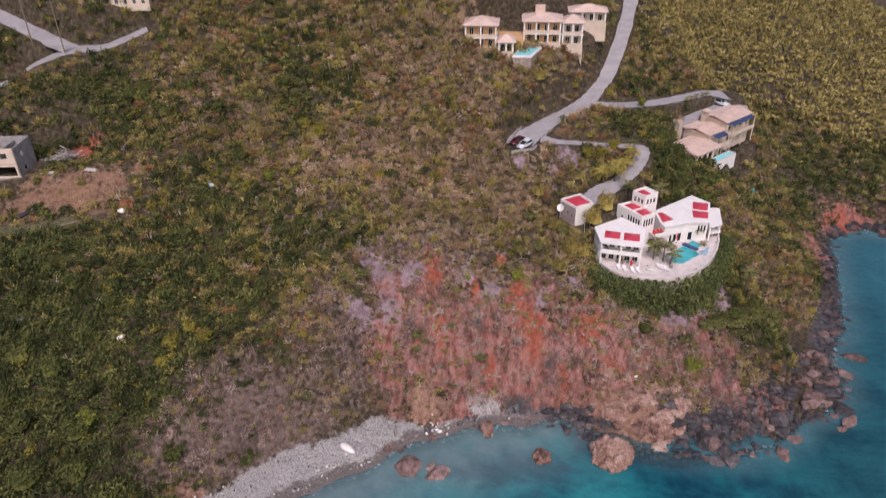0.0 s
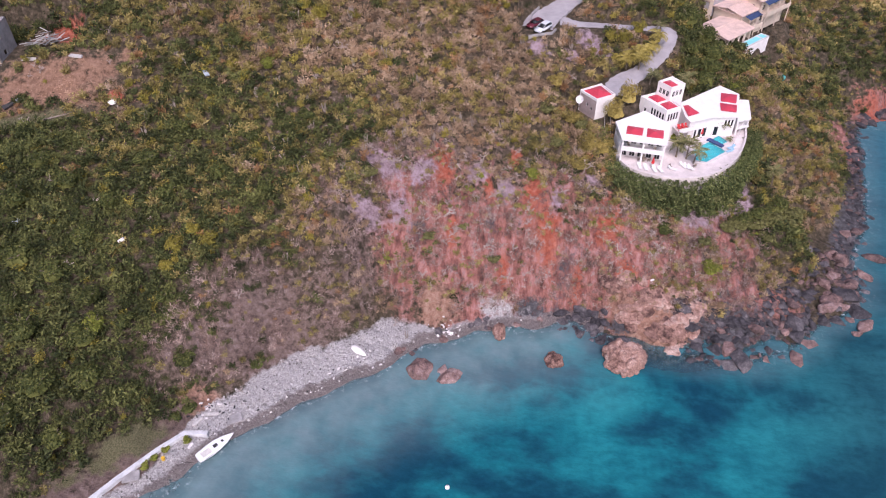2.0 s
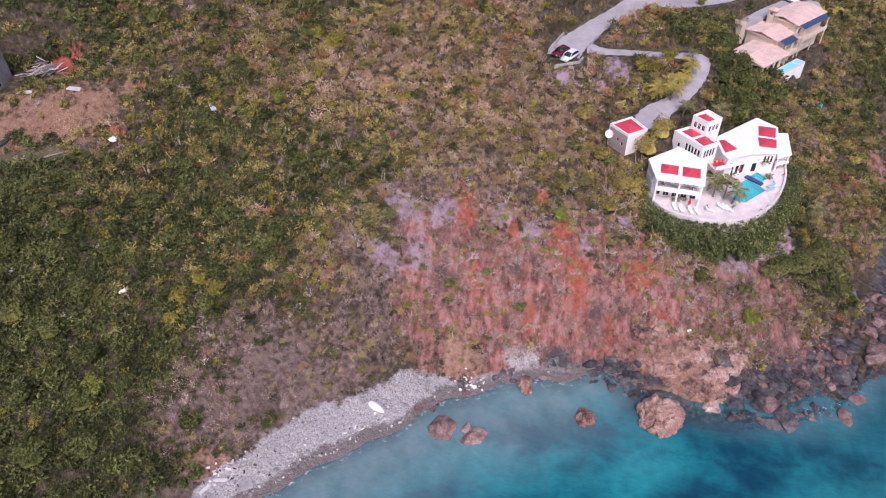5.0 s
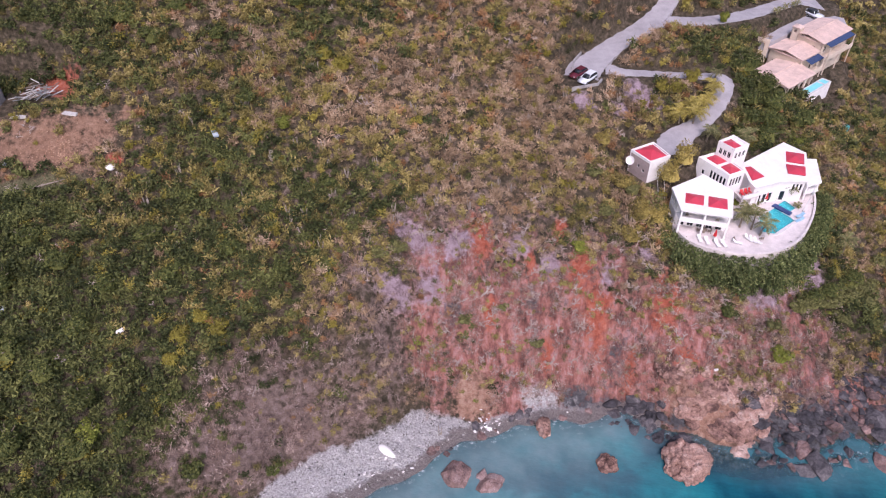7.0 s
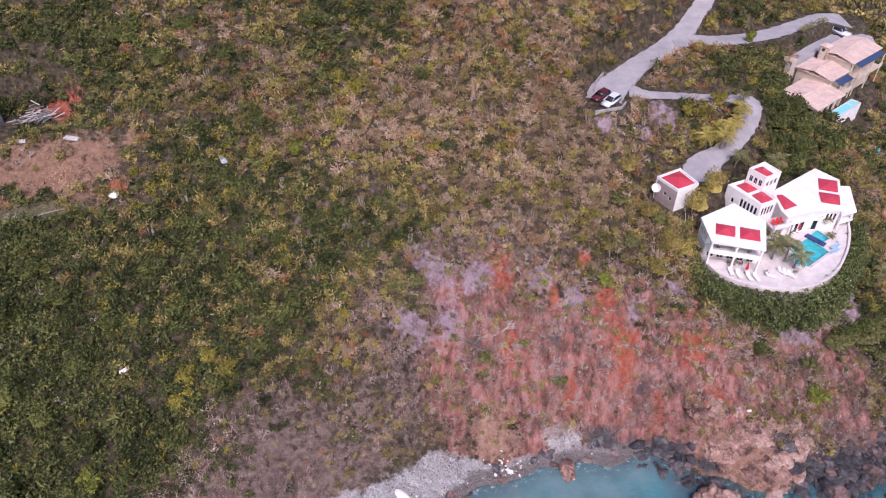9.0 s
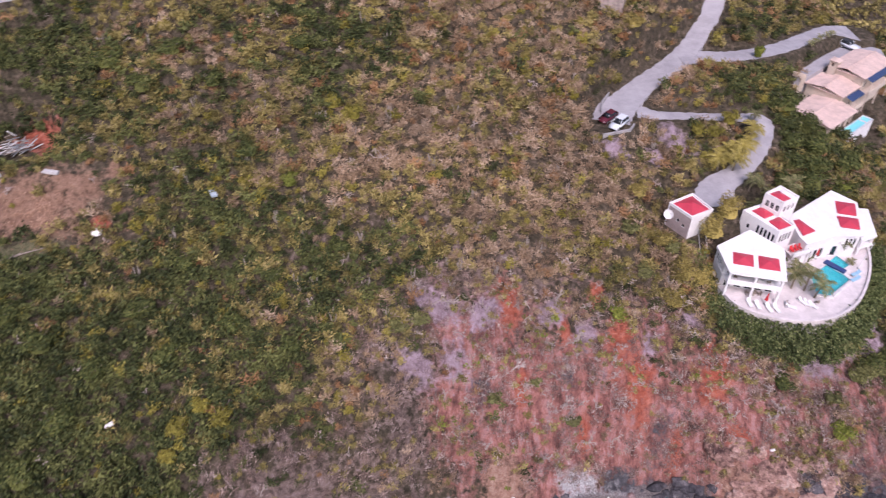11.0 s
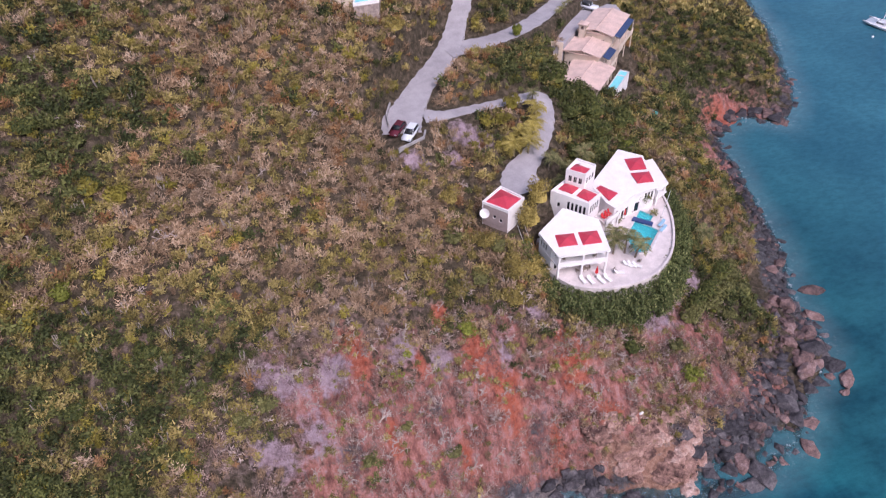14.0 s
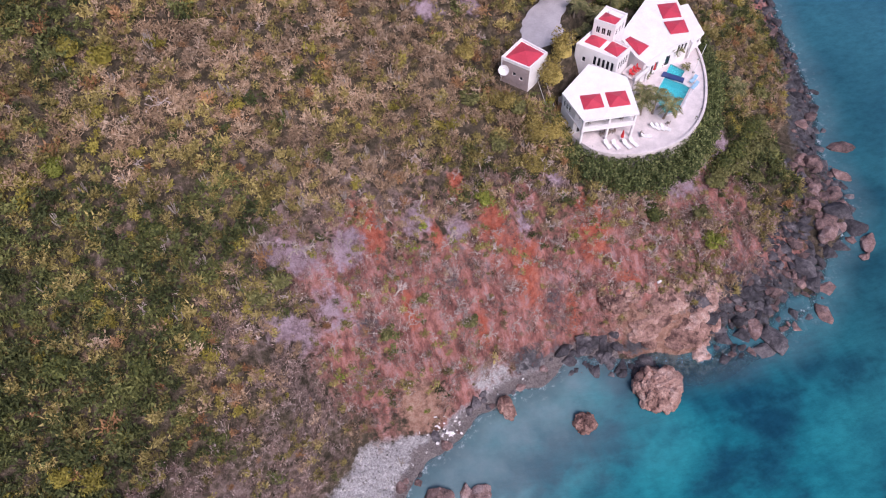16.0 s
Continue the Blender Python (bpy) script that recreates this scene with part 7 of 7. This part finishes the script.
# ---- palms, trees, hedges ----
def frond_mesh(name, length, material, seed, droop=0.75):
    r = random.Random(seed)
    bm = bmesh.new()
    pts = []
    for k in range(9):
        t = k / 8
        pts.append(Vector((length * (t - 0.18 * t * t), 0, length * (0.42 * t - droop * t * t))))
    tube(bm, pts, 0.035, 0.01, 4)
    for k in range(1, 9):
        for j in range(2):
            t = (k - 0.5 * j) / 8
            p = pts[k - 1].lerp(pts[k], 0.5 + 0.5 * (1 - j))
            L = length * (0.34 * math.sin(math.pi * min(1, t * 0.85 + 0.12))) * r.uniform(0.85, 1.1)
            for s in (-1, 1):
                tip = p + Vector((L * 0.55, s * L * 0.85, -L * 0.35))
                w = Vector((0.03 + 0.016 * length / 2, 0, 0))
                a, b, c, d = p - w, p + w, tip + w * 0.2, p.lerp(tip, 0.5) - w + Vector((0, 0, 0.03))
                bm.faces.new([bm.verts.new(v) for v in (a, b, c, d)])
    me = bpy.data.meshes.new(name)
    bm.to_mesh(me)
    bm.free()
    me.materials.append(material)
    return me


FRONDS = {m: [frond_mesh("frond", 2.3, m, k, 0.62 + 0.12 * k) for k in range(3)] for m in (M_PALM, M_PALMY)}


def palm(x, y, z, h, size, material, label, seed):
    r = random.Random(seed)
    ob = thing("palm_tree", pose(x, y, z), label, "palm", "palms")
    lean = Vector((r.uniform(-0.5, 0.5), r.uniform(-0.5, 0.5), 0))
    top = lean + Vector((0, 0, h))
    bm = bmesh.new()
    tube(bm, [(0, 0, -0.3), lean * 0.3 + Vector((0, 0, h * 0.5)), top], 0.2, 0.12, 8)
    part("trunk", bm, M_BARK, ob)
    n = 15
    for k in range(n):
        f = new("frond", r.choice(FRONDS[material]))
        f.parent = ob
        f.matrix_basis = Matrix.LocRotScale(top, Euler((0, r.uniform(-0.55, 0.35) - 0.3 * (k % 2), k * 2 * math.pi / n + r.uniform(-0.2, 0.2))), [size * r.uniform(0.85, 1.12)] * 3)
    return ob


TP = "green palm with arching fronds on the villa terrace"
for k, (x, y, z, h, s) in enumerate(((43.4, 45.4, TERRACE_Z, 3.2, 1.15), (45.4, 45.0, TERRACE_Z, 3.6, 1.2), (46.6, 43.4, TERRACE_Z, 3.0, 1.1), (54.3, 56.0, TERRACE_Z, 2.8, 1.05), (44.6, 47.6, TERRACE_Z, 2.6, 1.0))):
    palm(x, y, z, h, s, M_PALM, TP, 60 + k)
for k, (x, y, s) in enumerate(((55.8, 52.6, 0.5), (49.2, 54.8, 0.5), (50.6, 56.0, 0.45), (48.2, 52.6, 0.45))):
    palm(x, y, TERRACE_Z, 0.5, s, M_PALM, "small potted palm on the terrace", 80 + k)
for k, (x, y, h, s) in enumerate(((34.0, 69.6, 3.0, 1.3), (36.6, 69.0, 3.2, 1.3), (38.6, 71.6, 3.0, 1.25), (40.6, 76.6, 3.4, 1.25), (35.4, 71.6, 2.6, 1.2), (39.4, 74.0, 2.6, 1.1))):
    palm(x, y, height(x, y), h, s, M_PALMY, "golden-green palm in the driveway loop", 100 + k)
for k, (x, y, h, s) in enumerate(((50.6, 38.2, 3.6, 1.0), (66.5, 50.5, 3.6, 1.2), (43.2, 64.2, 3.0, 1.1), (40.6, 62.6, 3.2, 1.1), (46.6, 66.4, 3.0, 1.2), (38.8, 64.4, 2.4, 1.0), (42.0, 80.6, 2.0, 0.8))):
    palm(x, y, height(x, y), h, s, M_PALM, "slender green palm among the shrubs", 120 + k)
for k in range(5):
    x, y = 59.6 + 1.9 * k, 109.2 + 1.9 * k
    palm(x, y, height(x, y), 1.0, 0.5, M_PALM, "young palm along the courtyard wall", 140 + k)


def tree(x, y, radius, h, material, label, seed, leaves_n=420, leaf=0.13):
    rg = np.random.RandomState(seed)
    z = height(x, y)
    ob = thing("tree", pose(x, y, z), label, "tree", "hillside trees")
    bm = bmesh.new()
    tube(bm, [(0, 0, -0.4), (0.1, 0.05, h * 0.35), (0.15, 0.1, h * 0.55)], 0.16 * radius / 2, 0.09 * radius / 2, 7)
    for k in range(6):
        a = k * 1.05 + rg.rand()
        tube(bm, [(0.12, 0.08, h * (0.3 + 0.04 * k)), (radius * 0.35 * math.cos(a), radius * 0.35 * math.sin(a), h * 0.62), (radius * 0.65 * math.cos(a), radius * 0.65 * math.sin(a), h * 0.78)], 0.05 * radius, 0.015 * radius, 5)
    part("trunk", bm, M_BARK, ob)
    co, f = bush(rg, leaves_n, leaf * 1.8 / radius, 9, 0.85, 0.6, 0.15, 10, 0.6)
    co = co * (radius, radius, h * 0.62) + (0, 0, h * 0.3)
    me = quick_mesh("crown", co, f, False)
    me.materials.append(material)
    c = new("crown", me)
    c.parent = ob
    return ob


GT, YT, OT = "dense dark green tree on the slope", "golden-leaved tree beside the garage", "yellow-green flowering tree among dry scrub"
for k, (x, y, rad, h) in enumerate(((49.5, 86.5, 3.2, 4.4), (53, 83, 3.0, 4.2), (55, 78.5, 3.0, 4), (49.5, 78, 2.6, 3.6), (48.6, 73, 2.6, 3.6), (53.5, 73.5, 2.8, 3.8), (60, 76.5, 2.8, 3.6), (59, 71, 2.6, 3.4), (46, 68.5, 2.2, 3.2), (52.5, 69.5, 2.6, 3.6), (57.5, 68.5, 2.0, 3.0), (51, 90.5, 3.0, 4), (62.5, 80, 2.4, 3.2), (-83, 13.5, 3.2, 4.2), (-75, 18.5, 2.8, 3.6), (-71, 0.5, 2.6, 3.2), (-62.5, -9, 2.8, 3.6), (-67, -18, 3.2, 4.2), (-60, -15, 2.6, 3.4), (-72, -10, 3.2, 4.4), (-78, 2, 3.2, 4.2), (-82, 22, 2.8, 3.6), (-70, 60, 2.6, 3.4), (-77, 63, 2.8, 3.6), (-66, 66, 2.4, 3.0), (66.5, 43.5, 2.4, 2.8), (62, 40.5, 2.4, 2.8), (70.5, 41, 2.2, 2.4), (58.5, 38.5, 2.0, 2.4), (41, 31.5, 1.9, 2.2), (-46.4, -7.1, 2.0, 2.6), (-45.2, -12.8, 1.3, 1.2), (-47.0, -14.4, 1.2, 1.0), (-35.6, -2.4, 1.5, 1.5), (-64, -2, 2.6, 3.2), (-57.5, -4.5, 2.0, 2.4), (-69, 8, 2.6, 3.2), (-76, -6, 2.8, 3.4), (-70, -24, 3.0, 3.6), (-63, -24, 2.4, 2.8), (-56, 20, 2.2, 2.8), (-62, 26, 2.4, 3.0), (-66, 16, 2.4, 3.0), (-53, 2, 1.8, 2.2), (-48, 26, 2.0, 2.6), (-57, 34, 2.0, 2.6), (-43, 34, 1.8, 2.4), (-38, 24, 1.8, 2.4), (-50, 52, 2.0, 2.6), (-44, 70, 2.0, 2.6), (-58, 62, 2.2, 2.8), (-33, 40, 1.7, 2.2))):
    tree(x, y, rad, h, M_TREE, GT, 300 + k, int(400 * rad), 0.13)
for k, (x, y, rad, h) in enumerate(((31.0, 54.0, 3.0, 5.0), (33.6, 56.6, 2.6, 5.2), (25.3, 46.2, 3.0, 3.6), (23.4, 41.2, 2.4, 2.8), (28.2, 45.6, 2.2, 3.0), (21.6, 51.4, 2.4, 3.0), (17.9, 59.6, 2.2, 2.6), (17.8, 92.4, 2.4, 3.0))):
    tree(x, y, rad, h, M_TREEY, YT if k < 2 else "golden-olive bushy tree on the upper slope", 340 + k, 1300, 0.09)
for k, (x, y, rad, h) in enumerate(((-33.2, 60.3, 1.9, 3.2), (-37.2, 61.5, 1.7, 3.0), (-52.3, 10.4, 1.7, 2.8), (-49.6, 13.8, 1.6, 2.6), (-46.8, 12.4, 2.0, 3.0), (-53.4, 7.0, 1.5, 2.2), (30.2, 74.6, 1.8, 2.8), (33.4, 75.2, 1.8, 2.8), (36.6, 78.2, 1.9, 3.0), (59.6, 71.6, 1.6, 2.6), (45.8, 99.0, 1.2, 2.6), (-42.5, 48, 1.6, 2.8))):
    tree(x, y, rad, h, M_YELLOW if k < 9 else M_LIME, OT, 360 + k, 620, 0.11)
for x, y, rad, h in ((50.4, 26.2, 2.1, 3.0), (43.8, 52.8, 0.9, 1.5), (13.6, 37.8, 1.6, 2.0), (-61.5, -6.5, 2.3, 3.0)):
    tree(x, y, rad, h, M_LIME, "bright lime-green bushy tree on the slope", 400 + int(x), 700, 0.11)

for x, y in ((-46.6, -20.8), (-47.8, -22.6), (-48.6, -24.2), (-43.4, -18.6)):
    tree(x, y, 0.8, 1.0, M_LIME, "low green seaside shrub below the wall", 430 + int(-x), 160, 0.12)
for k, (x, y, rad, h) in enumerate(((54.5, 35.2, 1.9, 2.2), (58, 37.6, 2.2, 2.6), (61.5, 38.4, 2.3, 2.6), (65, 40.4, 2.4, 2.8), (68.4, 43.4, 2.4, 2.8), (71.6, 46.6, 2.3, 2.6), (74, 50, 2.0, 2.4), (68, 39.4, 2.0, 2.4), (63, 36, 1.9, 2.2), (76.5, 54, 2.0, 2.4), (49, 30.4, 1.5, 1.8), (72.6, 42.6, 1.8, 2.2), (-19.2, 31.1, 2.0, 2.0), (-22, 29.5, 1.6, 1.8), (-6.3, 23.5, 1.4, 1.4), (6.9, 24.2, 1.4, 1.4), (0.4, 27.5, 1.0, 1.1), (23.4, 50.0, 2.0, 2.4), (18.5, 45, 1.8, 2.0), (29, 47, 1.8, 2.2), (16, 52, 1.6, 2.0))):
    tree(x, y, rad, h, M_SLOPE_TREE, "low yellow-green bushy tree on the slope", 460 + k, int(360 * rad), 0.13)
# clipped hedge round the foot of the retaining wall
hx, hy, hs = [], [], []
r = random.Random(31)
line = [np.array(p) for p in [(30.6, 46.5)] + CURVE]
for k, p in enumerate(line):
    a, b = line[max(k - 1, 0)], line[min(k + 1, len(line) - 1)]
    v = np.array([b[1] - a[1], -(b[0] - a[0])])
    v /= np.linalg.norm(v)
    for j in range(5):
        o = 0.7 + 0.62 * j + r.uniform(-0.3, 0.3)
        if j > 3 and r.random() < 0.35:
            continue
        q = p + v * o + (b - a) * r.uniform(-0.3, 0.3)
        hx.append(q[0]); hy.append(q[1]); hs.append(r.uniform(0.8, 1.25))
hx, hy, hs = np.array(hx), np.array(hy), np.array(hs)
hz_ground, _ = terrain(hx, hy)
gap = np.array([float(line_distance(np.array([a]), np.array([b]), TERRACE)[0][0]) for a, b in zip(hx, hy)])
hz_top = np.maximum(hz_ground + 0.9, 22.3 - 0.5 * gap)
rg = np.random.RandomState(17)
hedge = thing("hedge", pose(0, 0, 0), "thick glossy green hedge below the terrace wall", "hedge")
for start in range(0, len(hx), 8):
    cos, fs, base = [], [], 0
    for x, y, s, zt, zg in list(zip(hx, hy, hs, hz_top, hz_ground))[start:start + 8]:
        level = zt - 1.0 * s
        while level > zg - 1.0:
            co, f = clump(rg, 64, 0.17, 5, 1.0)
            cos.append(co * (s, s, s) + (x + rg.uniform(-0.2, 0.2), y + rg.uniform(-0.2, 0.2), level))
            fs.append(f + base)
            base += len(co)
            level -= 1.4
    me = quick_mesh("shrub", np.concatenate(cos), np.concatenate(fs), False)
    me.materials.append(M_HEDGE)
    new("shrub", me).parent = hedge
agave_spots = ((9.4, 90.2, 1.5), (-55, 5.0, 1.2), (6.2, 45.5, 0.8))


def agave(x, y, s):
    ob = thing("agave", pose(x, y, height(x, y)), "large spiky green agave on the slope", "plant", "agaves")
    for k in range(26):
        bm = bmesh.new()
        a, up = k * 2.4, 0.35 + 0.5 * (k % 5) / 5
        tip = Vector((math.cos(a) * (1 - up * 0.5), math.sin(a) * (1 - up * 0.5), up)) * s * 1.3
        side = Vector((-math.sin(a), math.cos(a), 0)) * 0.1 * s
        midp = tip * 0.5 + Vector((0, 0, 0.12 * s))
        vs = [bm.verts.new(c) for c in (-side, midp - side, tip, midp + side, side)]
        bm.faces.new(vs)
        ob2 = part("leaf", bm, M_PALM, ob)


for spot in agave_spots:
    agave(*spot)


# columnar cactus clusters
M_CACTUS = plain("pale_cactus", (0.33, 0.28, 0.24), 0.8, vary=0.25, scale=3)


def stem_mesh(h, bend):
    bm = bmesh.new()
    tube(bm, [(0, 0, -0.1), (bend * 0.7, 0, h * 0.4), (bend, 0, h * 0.75), (bend * 1.05, 0, h)], 0.08, 0.055, 6)
    me = bpy.data.meshes.new("stem")
    bm.to_mesh(me)
    bm.free()
    me.materials.append(M_CACTUS)
    return me


STEMS = [stem_mesh(1.2, 0.25), stem_mesh(1.6, 0.4), stem_mesh(1.0, 0.5), stem_mesh(1.9, 0.3)]
rc = random.Random(44)
n = 0
while n < 70:
    x, y = rc.gauss(-22, 26), rc.gauss(45, 20)
    if not -90 < x < 25 or not 5 < y < 92 or bool(cleared(np.array([x]), np.array([y]))[0]) or float(bare_soil(np.array([x]), np.array([y]), np.array([20.0]))[0]) > 0.3:
        continue
    ob = thing("columnar_cactus", pose(x, y, height(x, y), 0, 0, rc.uniform(0, 360)), "cluster of pale columnar cactus among the scrub", "cactus", "columnar cacti")
    for k in range(rc.randint(6, 11)):
        st = new("stem", rc.choice(STEMS))
        st.parent = ob
        a = rc.uniform(0, 6.3)
        st.matrix_basis = Matrix.LocRotScale((0.35 * math.cos(a) * rc.random(), 0.35 * math.sin(a) * rc.random(), 0), Euler((0, 0, a)), [rc.uniform(0.75, 1.15)] * 3)
    n += 1


# bare pale trees and shrubs
def bare_tree_mesh(seed):
    r = random.Random(seed)
    bm = bmesh.new()

    def grow(p, way, length, rad, depth):
        q = p + way * length * 0.5 + Vector((r.gauss(0, 0.08), r.gauss(0, 0.08), 0)) * length
        e = p + way * length
        tube(bm, [p, q, e], rad, rad * 0.8, 3)
        if depth == 0:
            return
        for _ in range(r.choice((2, 3, 3))):
            w = (way + Vector((r.gauss(0, 0.65), r.gauss(0, 0.65), r.gauss(0.02, 0.35)))).normalized()
            grow(e, w, length * r.uniform(0.5, 0.8), rad * 0.78, depth - 1)

    for k in range(r.choice((1, 2, 3))):
        grow(Vector((r.uniform(-0.2, 0.2), r.uniform(-0.2, 0.2), -0.2)), Vector((r.gauss(0, 0.45), r.gauss(0, 0.45), 0.9)).normalized(), 0.85, 0.065, 3)
    me = bpy.data.meshes.new("bare_tree")
    bm.to_mesh(me)
    bm.free()
    me.materials.append(M_TWIG)
    return me


BARE = [bare_tree_mesh(500 + k) for k in range(7)]
r = random.Random(77)
n = 0
while n < 290:
    if n < 190:
        x, y = r.gauss(12, 19), r.gauss(28, 8)
    else:
        x, y = r.uniform(-95, 40), r.uniform(-10, 85)
    d = float(coast_distance(np.array([x]), np.array([y]))[0])
    X, Y = np.array([x]), np.array([y])
    if d < 6 or x > 66 or bool(cleared(X, Y)[0]):
        continue
    ob = tagged(new("bare_tree", r.choice(BARE)), "pale leafless shrub with spreading branches", "tree", "bare shrubs")
    s = r.uniform(0.55, 1.05) * (1.3 if n % 9 == 0 else 1)
    ob.matrix_world = Matrix.LocRotScale((x, y, height(x, y)), Euler((r.gauss(0, 0.25), r.gauss(0, 0.25), r.uniform(0, 6.3))), [s] * 3)
    n += 1
for x, y, a in ((3.6, 38.4, 20), (11.5, 38.6, 70), (-28.5, 54, 10), (-4, 28, 60), (24, 40, 140), (-15, 36, 30)):
    ob = tagged(new("bare_tree", BARE[int(abs(x)) % 7]), "large bleached dead tree leaning on the slope", "tree", "dead trees")
    ob.matrix_world = Matrix.LocRotScale((x, y, height(x, y)), Euler((0.5, 0.2, radians(a))), [1.7] * 3)
